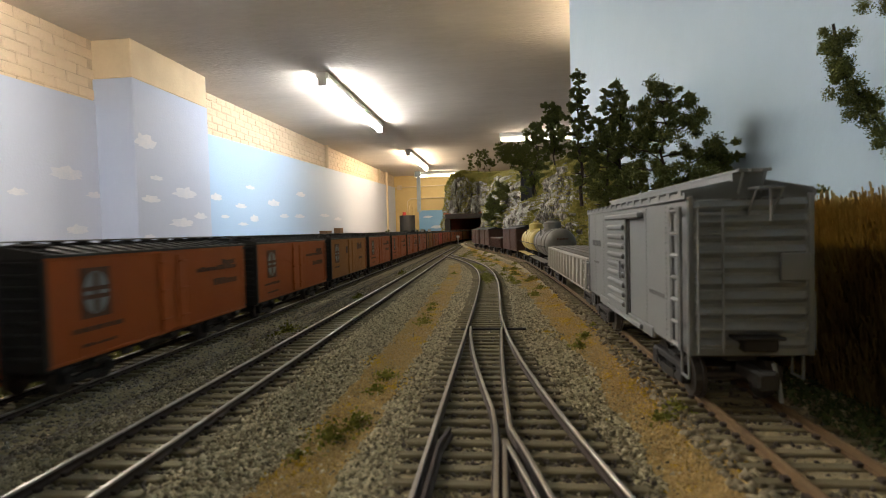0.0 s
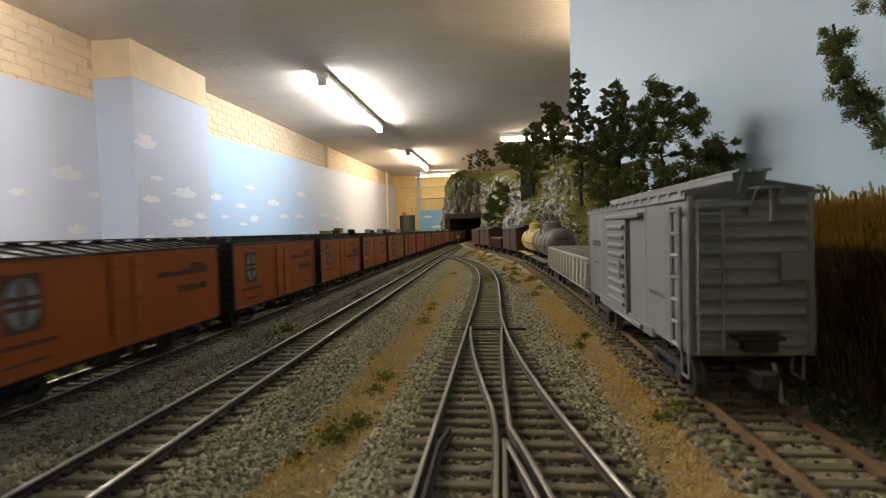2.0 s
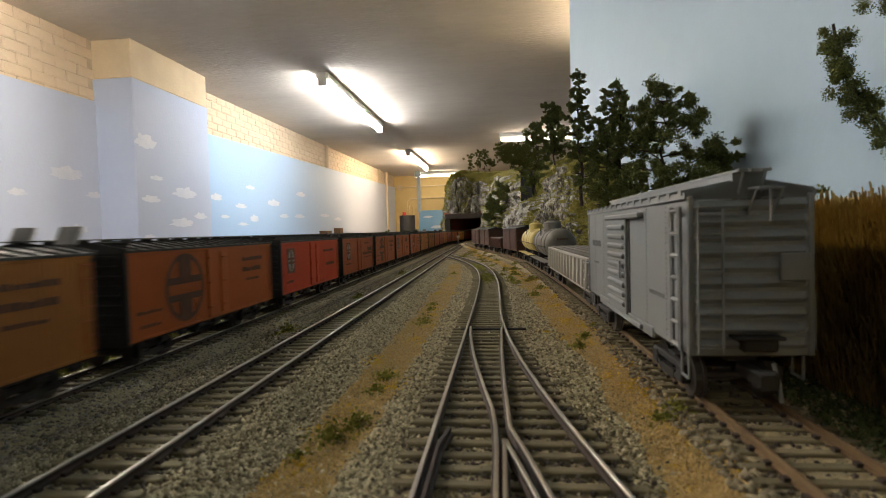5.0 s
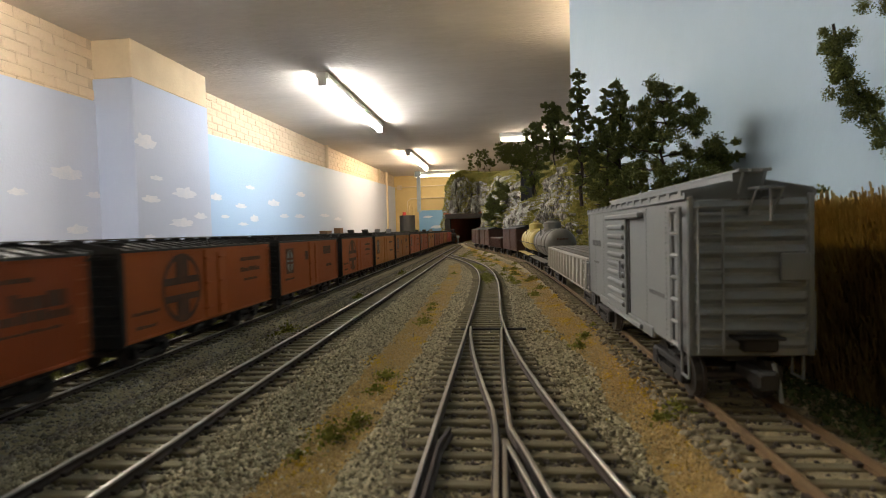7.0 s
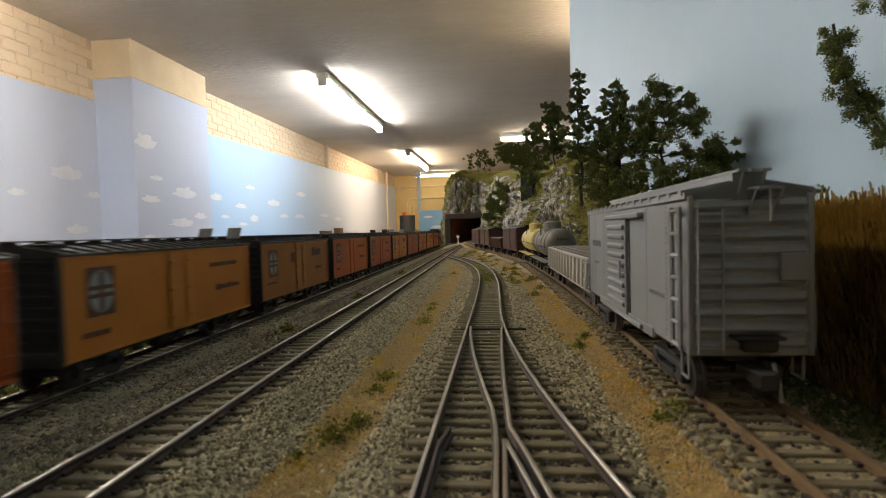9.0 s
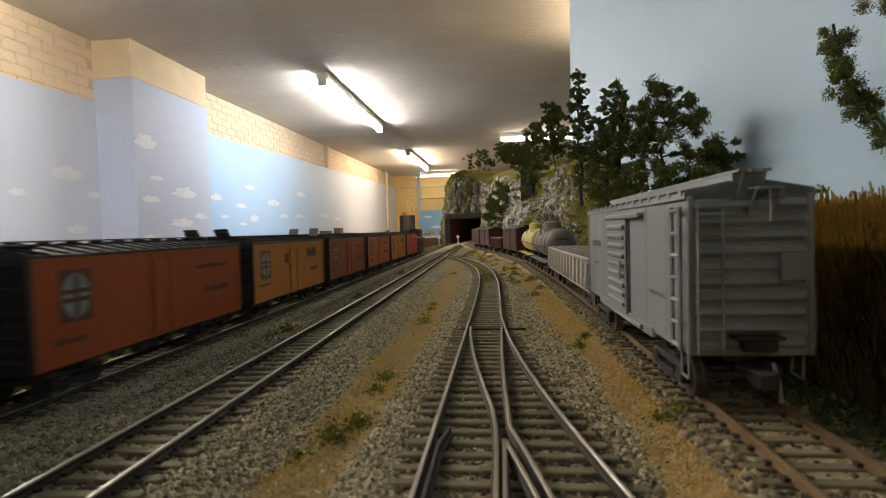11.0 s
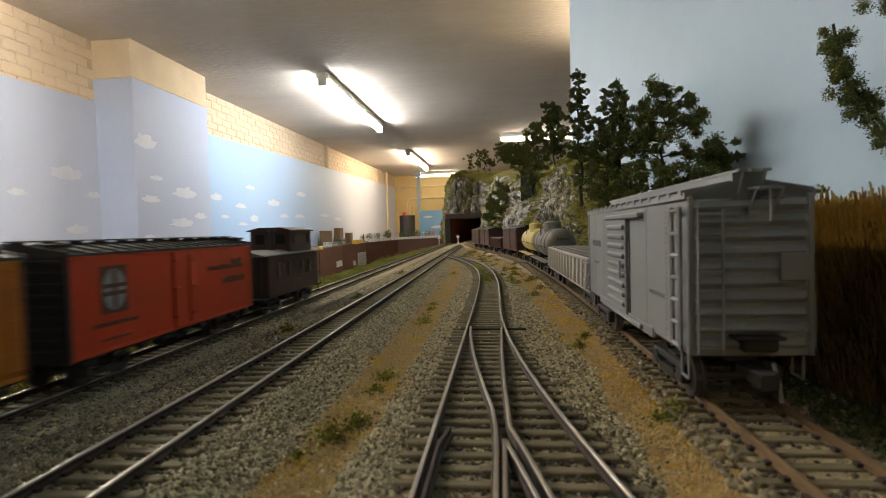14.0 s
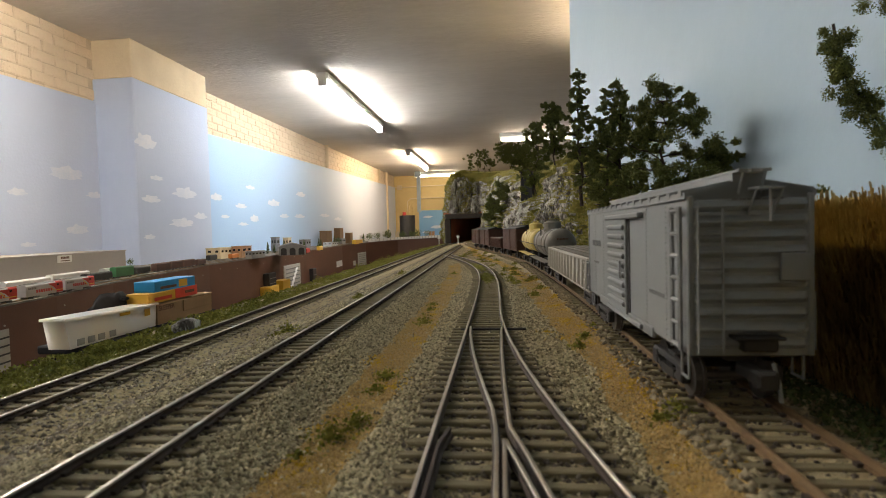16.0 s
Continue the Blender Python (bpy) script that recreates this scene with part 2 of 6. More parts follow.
def wall_left():
    w = solid("wall_west", Build().add(
        [(wall_x(Y0), Y0, FLOOR), (wall_x(Y1), Y1, FLOOR), (wall_x(Y1), Y1, CEIL), (wall_x(Y0), Y0, CEIL),
         (wall_x(Y0) - 0.25, Y0, FLOOR), (wall_x(Y1) - 0.25, Y1, FLOOR), (wall_x(Y1) - 0.25, Y1, CEIL), (wall_x(Y0) - 0.25, Y0, CEIL)],
        [(0, 1, 2, 3), (7, 6, 5, 4), (0, 4, 5, 1), (3, 2, 6, 7), (0, 3, 7, 4), (1, 5, 6, 2)]), M_MORTAR,
        "cream-painted brick wall above a painted sky", "wall", kind="structure")
    b = Build()
    n = 24
    for i in range(n):
        a, c = Y0 + (Y1 - Y0) * i / n, Y0 + (Y1 - Y0) * (i + 1) / n
        b.add([(wall_x(a) + 0.0165, a, -0.6), (wall_x(c) + 0.0165, c, -0.6), (wall_x(c) + 0.0165, c, sky_top(c)), (wall_x(a) + 0.0165, a, sky_top(a)),
               (wall_x(c) - 0.01, c, sky_top(c)), (wall_x(a) - 0.01, a, sky_top(a))], [(0, 1, 2, 3), (3, 2, 4, 5)])
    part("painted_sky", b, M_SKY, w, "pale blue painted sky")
    return w


WALL = wall_left()
solid("wall_north", Build().box(-3.6, XR + 0.2, Y1, Y1 + 0.2, FLOOR, CEIL), M_YELLOW, "yellow-painted end wall", "wall", kind="structure")
# South and east walls are unseen; their dark colour keeps bounced light low.
solid("wall_south", Build().box(-3.6, XR + 0.2, Y0 - 0.2, Y0, FLOOR, CEIL), M_DIM, "dark unseen wall that cuts bounced light", "wall", kind="structure")
solid("wall_east", Build().box(XR, XR + 0.2, Y0, Y1, FLOOR, CEIL), M_DIM, "dark unseen wall that cuts bounced light", "wall", kind="structure")


def pilaster():
    p = thing("pillar", "square plastered pillar, painted sky blue below and cream above", "pillar", kind="structure")
    xa, xb, ya, yb, zs = -3.25, -2.78, 3.85, 4.91, 1.29
    part("lower_shaft", Build().cbox(xa, xb, ya, yb, FLOOR, zs, 0.006), M_PILSKY, p, "blue-painted lower shaft")
    part("upper_shaft", Build().cbox(xa, xb - 0.003, ya + 0.003, yb - 0.003, zs, CEIL, 0.006), M_CREAM, p, "cream-painted upper shaft")


pilaster()


def fitting(x, y, length, across):
    m = pose(x, y, CEIL, 0, 0, 90 if across else 0)
    t = thing("strip_light", "lit fluorescent strip light on the ceiling", "ceiling light", "ceiling strip lights", at=m)
    h = length / 2
    part("housing", Build().extr([(-0.05, 0), (0.05, 0), (0.062, -0.045), (0.045, -0.065), (-0.045, -0.065), (-0.062, -0.045)], -h, h), M_WHITE, t, "white enamelled housing")
    for s in (-h, h):
        part("end_cap", Build().cbox(-0.042, 0.042, s - 0.015, s + 0.015, -0.132, 0, 0.006), M_WHITE, t)
    part("tube", Build().cyl((0, -h + 0.015, -0.112), (0, h - 0.015, -0.112), 0.019, n=14), M_TUBEWARM if x > 0.9 or y > 9 and not across else M_TUBEDIM if across or y < 0 else M_TUBENEAR if y < 3 else M_TUBE, t, "glowing white tube", True)


for f in FITTINGS:
    fitting(*f)


# ---- the near layout: deck, ground, tracks ----
def lead_x(y):
    """Centre of the main line."""
    return -0.082 - 0.026 * y + 0.036 * max(0, y - 1.5) ** 2


def far_x(y):
    """Centre of the train's track, which bends into the tunnel."""
    return -0.1632 - 0.026 * y + 0.14 * max(0, y - 1.9) ** 2


SID_PTS = [(-1.5, 0.0605), (0.15, 0.0605), (0.28, 0.0608), (0.465, 0.0575), (0.62, 0.051), (0.765, 0.043), (0.93, 0.0217), (1.09, -0.003), (1.25, -0.030), (1.4, -0.055), (1.7, -0.095), (2.0, -0.118), (2.6, -0.117), (4, -0.1)]
SPUR_PTS = [(-1.5, -0.0083), (0.30, -0.0085), (0.40, -0.0092), (0.47, -0.0103), (0.56, -0.0140), (0.65, -0.0215), (0.74, -0.034), (0.83, -0.0515), (0.92, -0.073), (1.02, -0.099), (1.1, -0.111)]


def along(pts, y):
    """Smooth curve through (y, x) points."""
    k = 0
    while k < len(pts) - 2 and y > pts[k + 1][0]:
        k += 1
    (ya, xa), (yb, xb) = pts[k], pts[k + 1]
    def slope(i):
        i = min(max(i, 1), len(pts) - 2)
        return (pts[i + 1][1] - pts[i - 1][1]) / (pts[i + 1][0] - pts[i - 1][0])
    h = yb - ya
    t = (y - ya) / h
    return ((2 * t**3 - 3 * t**2 + 1) * xa + (t**3 - 2 * t**2 + t) * h * slope(k) + (-2 * t**3 + 3 * t**2) * xb + (t**3 - t**2) * h * slope(k + 1))


def siding_x(y):
    return along(SID_PTS, y)


def spur_x(y):
    return along(SPUR_PTS, y)


def diverge_x(y):
    """Centre of the turnout's curved leg."""
    d = max(0.0, 0.30 - y)
    return -0.0083 + 0.42 * d * d + 0.02 * d


Z_FAR = -0.008
EDGE = lambda y: -0.219 - 0.030 * min(max(y, -1), 1.2) - 0.004 * max(0, y - 1.2)
BACK_X = 0.172


def ground_z(x, y):
    """Height of the scenic ground."""
    t = min(max((x - (lead_x(y) - 0.030)) / -0.030, 0), 1)
    t = t * t * (3 - 2 * t)
    z = -0.0058 - 0.0082 * t
    if x > spur_x(min(y, 1.0)) + 0.012:
        z = -0.0036
    for cx, zz in ((lead_x(y), -0.0032), (far_x(y), -0.0112), (siding_x(y), -0.0012), (spur_x(min(y, 1.09)), -0.0032) if y < 1.09 else (9, 0)):
        d = abs(x - cx)
        if d < 0.032:
            w = 1 - min(max((d - 0.017) / 0.015, 0), 1)
            z += (zz - z) * w * w * (3 - 2 * w)
    rough = noise.noise(Vector((x * 90, y * 90, 0))) * 0.0006 + noise.noise(Vector((x * 25, y * 25, 3))) * 0.0006
    return z + rough


def ground():
    ys = [-4.7 + 0.15 * i for i in range(31)]
    y = -0.05
    while y < 4.3:
        ys.append(y)
        y += 0.0035 if y < 0.45 else (0.007 if y < 1.1 else 0.02)
    nx = 125
    v, f = [], []
    for y in ys:
        e = EDGE(y)
        for i in range(nx + 1):
            x = e + (BACK_X + 0.005 - e) * i / nx
            v.append((x, y, ground_z(x, y)))
    w = nx + 1
    for j in range(len(ys) - 1):
        for i in range(nx):
            f.append((j * w + i, j * w + i + 1, (j + 1) * w + i + 1, (j + 1) * w + i))
    me = bulk("ground", np.array(v), np.array(f), M_SAND)
    me.shade_smooth()
    solid_ob = new("ground", me)
    tagged(solid_ob, "sandy scenic ground with gravel and turf", "ground", kind="structure")
    b = Build()
    b.add([(EDGE(-4.7), -4.7, -0.02), (BACK_X, -4.7, -0.02), (BACK_X, 4.3, -0.02), (EDGE(4.3), 4.3, -0.02), (EDGE(1.2), 1.2, -0.02),
           (EDGE(-4.7), -4.7, -0.12), (BACK_X, -4.7, -0.12), (BACK_X, 4.3, -0.12), (EDGE(4.3), 4.3, -0.12), (EDGE(1.2), 1.2, -0.12)],
          [(0, 1, 2, 3, 4), (9, 8, 7, 6, 5), (0, 5, 6, 1), (1, 6, 7, 2), (2, 7, 8, 3), (3, 8, 9, 4), (4, 9, 5, 0)])
    for yy in (-4.4, -3.0, -1.6, -0.3, 1.0, 2.2, 3.4, 4.2):
        for xx in (-0.16, 0.12):
            b.cbox(xx - 0.03, xx + 0.03, yy - 0.03, yy + 0.03, FLOOR, -0.12, 0.004)
    solid("benchwork", b, M_FASCIA, "brown-painted plywood layout deck", "layout deck", kind="structure")


ground()
GZ = ground_z

RAIL_HEAD = [(-0.00045, -0.0006), (0.00045, -0.0006), (0.0005, -0.0002), (0.00032, 0.0), (-0.00032, 0.0), (-0.0005, -0.0002)]
RAIL_FOOT = [(-0.0010, -0.0022), (0.0010, -0.0022), (0.0010, -0.0018), (0.0004, -0.0015), (0.0004, -0.0005), (-0.0004, -0.0005), (-0.0004, -0.0015), (-0.0010, -0.0018)]
TIE = Build().cbox(-0.0150, 0.0150, -0.0014, 0.0014, -0.0044, -0.0022, 0.0003)
TIE_MESH = None


def rail(parent, path, head=None, web=None):
    r = part("rail", Build().sweep(RAIL_FOOT, path), web or M_RAIL, parent, "brown rail with a worn bright head")
    part("rail_head", Build().sweep(RAIL_HEAD, path), head or M_RAILTOP, r)


def path_of(fx, y0, y1, z, off, gauge=0.0):
    pts, y = [], y0
    while y <= y1 + 1e-6:
        pts.append((fx(y) + off, y, z))
        y += 0.02 if y < 2.6 else 0.05
    return pts


def track(label, fx, y0, y1, z, near0, near1, head=None, web=None, ends=(0, 0)):
    """Rails, ties and spikes of one line."""
    global TIE_MESH
    t = thing("track", label, "railway track", "model railway tracks", "structure")
    for s in (-0.00825, 0.00825):
        rail(t, path_of(fx, y0, y1, z, s), head, web)
    if TIE_MESH is None:
        TIE_MESH = TIE.mesh("tie", M_TIE)
    far = Build()
    spikes = Build()
    y = y0
    k = 0
    while y < y1:
        x = fx(y)
        a = -math.atan((fx(y + 0.01) - fx(y - 0.01)) / 0.02)
        j = random.uniform(-0.03, 0.03)
        if near0 <= y <= near1:
            o = part("tie", TIE_MESH, None, t)
            o.matrix_basis = pose(x + random.uniform(-0.0004, 0.0004), y, z, 0, 0, math.degrees(a + j * 0.5))
            for s in (-1, 1):
                for d in (-1, 1):
                    spikes.box(x + s * 0.00825 + d * 0.0014 - 0.0006, x + s * 0.00825 + d * 0.0014 + 0.0006, y - 0.0007, y + 0.0007, z - 0.0022, z - 0.0014)
        else:
            far.box(x - 0.0150, x + 0.0150, y - 0.0014, y + 0.0014, z - 0.0044, z - 0.0022)
        y += 0.0068
        k += 1
    if far.v:
        tagged(part("distant_ties", far, M_TIE, t), kind="stuff")
    if spikes.v:
        tagged(part("spikes", spikes, M_RAIL, t), kind="stuff")
    return t


track("straight main line on dark weathered ties", lead_x, -0.6, 3.2, 0.0, 0.06, 1.3)
track("outer main line beside the grass strip", far_x, -4.6, 4.2, Z_FAR, 0.12, 1.4)
track("rusty siding under the parked freight cars", siding_x, -0.3, 2.6, 0.002, 0.05, 0.75, M_RUSTY, M_RUSTY)


def turnout():
    """The yard lead: one track that splits towards the viewer."""
    t = thing("turnout", "yard lead with a turnout, frog and guard rails", "railway switch", kind="structure")
    g = 0.00825
    rail(t, path_of(spur_x, -0.5, 1.04, 0, -g))
    ys = [0.30 - 0.02 * i for i in range(41)]
    rail(t, [(spur_x(y) + g, y, 0) for y in [1.04 - 0.02 * i for i in range(38)]][::-1])
    rail(t, [(diverge_x(y) + g, y, 0) for y in ys][::-1])
    # closure rails, each bent at the frog into its wing rail
    rail(t, [(diverge_x(y) - g + 0.0026, y, 0) for y in (0.070, 0.085, 0.100, 0.112)] + [(0.0016, 0.126, 0), (0.0006, 0.16, 0), (0.0, 0.2, 0), (0.0, 0.25, 0), (0.0008, 0.262, 0)])
    rail(t, [(-0.0022, 0.070, 0), (-0.0017, 0.085, 0), (-0.0016, 0.112, 0), (-0.0019, 0.126, 0)] + [(diverge_x(y) - g - 0.0003, y, 0) for y in (0.14, 0.16, 0.18, 0.20, 0.22, 0.24)] + [(-0.0150, 0.258, 0)])
    # frog point and the rails behind it
    rail(t, [(0.0, -0.5, 0), (0.0, 0.06, 0), (0.0001, 0.118, 0)])
    rail(t, [(diverge_x(y) - g, y, 0) for y in ys if y < 0.115][::-1] + [(0.0003, 0.118, 0)])
    rail(t, [(-g * 2 + 0.0040, 0.070, 0), (-g * 2 + 0.0020, 0.085, 0), (-g * 2 + 0.0020, 0.115, 0), (-g * 2 + 0.0036, 0.125, 0)], M_RAIL)
    part("throw_bar", Build().cbox(-0.020, 0.012, 0.2585, 0.2605, -0.0022, -0.0012, 0.0003), M_BLACK, t)
    y, n = 0.02, 0
    cache = {}
    while y < 1.0:
        wide = y < 0.27
        xr = (diverge_x(y) + g + 0.0065) if wide else spur_x(y) + 0.0150
        xl = (spur_x(y) - 0.0150)
        key = round((xr - xl) / 0.0006)
        if key not in cache:
            cache[key] = Build().cbox(-key * 0.0003, key * 0.0003, -0.0014, 0.0014, -0.0044, -0.0022, 0.0003).mesh("tie", M_TIE)
        o = part("tie", cache[key], None, t)
        a = 0 if wide else -math.degrees(math.atan((spur_x(y + 0.01) - spur_x(y - 0.01)) / 0.02))
        o.matrix_basis = pose((xl + xr) / 2, y, 0, 0, 0, a + random.uniform(-0.7, 0.7))
        y += 0.0068


turnout()


def backdrop():
    b = thing("backdrop_panel", "hazy blue sky backdrop panel behind the siding", "backdrop", kind="structure")
    part("panel", Build().cbox(BACK_X, BACK_X + 0.012, -1.6, 1.27, -0.12, 0.95, 0.002), M_BACK, b)


backdrop()


# ---- rolling stock ----
SHARED = {}


def shared(key, make, material, smooth=False):
    if key not in SHARED:
        SHARED[key] = make().mesh(key, material, smooth)
    return SHARED[key]


def truck_frame():
    b = Build()
    for s in (-1, 1):
        x0, x1 = (s * 0.0100, s * 0.0122) if s > 0 else (s * 0.0122, s * 0.0100)
        b.extr([(x0, 0.0028), (x1, 0.0028), (x1, 0.0052), (x0, 0.0052)], -0.0055, 0.0055)
        b.cbox(x0, x1, -0.0128, 0.0128, 0.0066, 0.0084, 0.0003)
        for y in (-0.0105, 0.0105):
            b.cbox(x0 - 0.0003, x1 + 0.0006 * s if s > 0 else x1, y - 0.0022, y + 0.0022, 0.0034, 0.0080, 0.0004)
            b.add([(x0, y * 0.55, 0.0030), (x1, y * 0.55, 0.0030), (x1, y, 0.0050), (x0, y, 0.0050), (x0, y * 0.55, 0.0045), (x1, y * 0.55, 0.0045), (x1, y, 0.0066), (x0, y, 0.0066)],
                  [(0, 1, 2, 3), (4, 7, 6, 5), (0, 4, 5, 1), (1, 5, 6, 2), (2, 6, 7, 3), (3, 7, 4, 0)])
        for y in (-0.002, 0, 0.002):
            b.cyl(((x0 + x1) / 2, y, 0.0046), ((x0 + x1) / 2, y, 0.0070), 0.0008, n=6)
    b.cbox(-0.0110, 0.0110, -0.0035, 0.0035, 0.0055, 0.0092, 0.0004)
    return b


def wheelset():
    b = Build()
    b.cyl((-0.0115, 0, 0.0052), (0.0115, 0, 0.0052), 0.0012, n=8)
    for s in (-1, 1):
        b.cyl((s * 0.0072, 0, 0.0052), (s * 0.0080, 0, 0.0052), 0.0059, n=20)
        b.cyl((s * 0.0080, 0, 0.0052), (s * 0.0098, 0, 0.0052), 0.0052, n=20)
    return b


M_WHEEL = mat("wheel_steel", (0.05, 0.045, 0.04), (0.10, 0.09, 0.08), 200, 0.45, 0.5)


def trucks(t, span):
    for y in (-span, span):
        tr = part("truck", shared("truck_frame", truck_frame, M_BLACK), None, t, "black sprung truck")
        tr.location = (0, y, 0)
        for d in (-0.0105, 0.0105):
            w = part("wheelset", shared("wheelset", wheelset, M_WHEEL), None, tr)
            w.location = (0, d, 0)


def coupler():
    return Build().cbox(-0.0016, 0.0016, -0.004, 0.0085, 0.0080, 0.0108, 0.0003).cbox(-0.0024, 0.0024, 0.0060, 0.0095, 0.0072, 0.0116, 0.0006)


def couplers(t, half):
    for s in (-1, 1):
        c = part("coupler", shared("coupler", coupler, M_BLACK), None, t)
        c.matrix_basis = pose(0, s * half, 0, 0, 0, 0 if s > 0 else 180)


def ladder(x, y, z0, z1, n, w=0.0052, r=0.00028, axis="y"):
    b = Build()
    for i in range(n):
        z = z0 + (z1 - z0) * i / (n - 1)
        if axis == "y":
            b.tube([(x, y - w / 2, z), (x, y + w / 2, z)], r, 5)
        else:
            b.tube([(x - w / 2, y, z), (x + w / 2, y, z)], r, 5)
    for s in (-1, 1):
        if axis == "y":
            b.tube([(x, y + s * w / 2, z0 - 0.001), (x, y + s * w / 2, z1 + 0.001)], r, 5)
        else:
            b.tube([(x + s * w / 2, y, z0 - 0.001), (x + s * w / 2, y, z1 + 0.001)], r, 5)
    return b


LEN, HALF_W, SILL, EAVE, PEAK = 0.148, 0.0170, 0.0117, 0.0498, 0.0535


def reefer_body():
    h = LEN / 2 - 0.0016
    return Build().cbox(-HALF_W, HALF_W, -h, h, SILL, EAVE, 0.0004)


def reefer_boards():
    """The upright boards of both sides."""
    b = Build()
    h = LEN / 2 - 0.0016
    for s in (-1, 1):
        n = 62
        for i in range(n):
            y = -h + 2 * h * (i + 0.5) / n
            x = s * HALF_W
            b.box(min(x, x + s * 0.00018), max(x, x + s * 0.00018), y - h / n * 0.86, y + h / n * 0.86, SILL + 0.0012, EAVE - 0.0016)
    return b


def trim_strip(s, z0, z1):
    h = LEN / 2 - 0.0016
    return Build().cbox(s * HALF_W - 0.0004, s * HALF_W + 0.0004, -h, h, z0, z1, 0.0001)


def reefer_end():
    return Build().extr([(-HALF_W - 0.0003, SILL), (HALF_W + 0.0003, SILL), (HALF_W + 0.0003, EAVE), (0, PEAK), (-HALF_W - 0.0003, EAVE)], -0.0010, 0.0010)


def reefer_end_rib():
    return Build().cbox(-0.0150, 0.0150, 0.0006, 0.0016, 0, 0.0016, 0.0004)


def roof_shell(half, w=HALF_W):
    e = w + 0.0008
    return Build().extr([(-e, EAVE - 0.0006), (-e, EAVE + 0.0004), (0, PEAK), (e, EAVE + 0.0004), (e, EAVE - 0.0006)], -half, half)


def roof_ribs(half):
    """Raised seams across the roof."""
    b = Build()
    n = 17
    e = HALF_W + 0.0009
    for i in range(n + 1):
        y = -half + 2 * half * i / n
        y = min(max(y, -half + 0.0006), half - 0.0006)
        b.extr([(-e, EAVE), (-e, EAVE + 0.0011), (0, PEAK + 0.0007), (e, EAVE + 0.0011), (e, EAVE), (0, PEAK - 0.0004)], y - 0.00055, y + 0.00055)
    return b


def roof_panels(half):
    b = Build()
    n = 17
    for i in range(n):
        a, c = -half + 2 * half * i / n + 0.0012, -half + 2 * half * (i + 1) / n - 0.0012
        for s in (-1, 1):
            x0, x1 = s * 0.0035, s * (HALF_W - 0.0008)
            z0, z1 = PEAK - 0.0032 * abs(x0) / HALF_W + 0.0002, PEAK - 0.0032 * abs(x1) / HALF_W - 0.0001
            b.add([(x0, a, z0), (x1, a, z1), (x1, c, z1), (x0, c, z0), (x0, a, z0 - 0.0008), (x1, a, z1 - 0.0008), (x1, c, z1 - 0.0008), (x0, c, z0 - 0.0008)],
                  [(0, 1, 2, 3), (7, 6, 5, 4), (0, 4, 5, 1), (1, 5, 6, 2), (2, 6, 7, 3), (3, 7, 4, 0)])
    return b


def walkway(half, z=None):
    z = z or PEAK + 0.0012
    b = Build()
    for x in (-0.0022, 0, 0.0022):
        b.box(x - 0.0009, x + 0.0009, -half, half, z, z + 0.0005)
    for i in range(12):
        y = -half + 0.003 + (2 * half - 0.006) * i / 11
        b.box(-0.0028, 0.0028, y - 0.0005, y + 0.0005, PEAK - 0.0010, z)
    return b


def hatch():
    return Build().cbox(-0.0042, 0.0042, 0, 0.0078, 0, 0.0010, 0.0003).cbox(-0.0034, 0.0034, 0.0008, 0.0070, -0.0016, 0, 0.0004).box(-0.0006, 0.0006, 0.0006, 0.0072, 0.001, 0.0014)


def underframe(half):
    b = Build().cbox(-0.0035, 0.0035, -half + 0.004, half - 0.004, 0.0085, SILL + 0.0002, 0.0004)
    b.cbox(-0.0155, 0.0155, -half + 0.002, half - 0.002, SILL - 0.0014, SILL + 0.0001, 0.0003)
    for i in range(9):
        y = -0.064 + i * 0.016
        for s in (-1, 1):
            b.cbox(s * 0.0155 - 0.0012, s * 0.0155 + 0.0012, y - 0.0036, y + 0.0036, SILL - 0.0034, SILL - 0.0004, 0.0010)
    b.cyl((0.0090, -0.012, 0.0080), (0.0090, 0.002, 0.0080), 0.0030, n=10)
    b.cyl((-0.0070, 0.006, 0.0085), (-0.0070, 0.016, 0.0085), 0.0024, n=10)
    b.cyl((0.0100, -0.030, 0.0090), (0.0100, 0.030, 0.0090), 0.0006, n=6)
    return b


def emblem_ring(cx, cz, ry, rz, x, inner=0.86):
    """A flat ring on the car's side."""
    b = Build()
    n = 26
    pts = [(cx + ry * math.cos(2 * math.pi * i / n), cz + rz * math.sin(2 * math.pi * i / n)) for i in range(n)]
    ins = [(cx + inner * (a - cx), cz + inner * (c - cz)) for a, c in pts]
    for i in range(n):
        j = (i + 1) % n
        b.add([(x, *pts[i]), (x, *pts[j]), (x, *ins[j]), (x, *ins[i])], [(0, 1, 2, 3)])
    return b


def bar(b, x, y0, y1, z0, z1):
    return b.box(x - 0.0001, x + 0.0001, y0, y1, z0, z1)


def small_emblem(t, x, cy):
    """A dark square badge with a pale cross-quartered disc."""
    part("badge", bar(Build(), x, cy - 0.0075, cy + 0.0075, 0.0262, 0.0448), M_INK, t, "dark square badge")
    n = 20
    disc = [(cy + 0.0064 * math.cos(2 * math.pi * i / n), 0.0355 + 0.0080 * math.sin(2 * math.pi * i / n)) for i in range(n)]
    part("badge_disc", Build().slab(disc, "x", x + 0.0001, 0.0001), M_INKPALE, t, "pale disc")
    b = bar(Build(), x + 0.00025, cy - 0.0012, cy + 0.0012, 0.0280, 0.0430)
    bar(b, x + 0.00025, cy - 0.0060, cy + 0.0060, 0.0362, 0.0378)
    bar(b, x + 0.00025, cy - 0.0060, cy + 0.0060, 0.0332, 0.0348)
    part("badge_cross", b, M_INK, t)


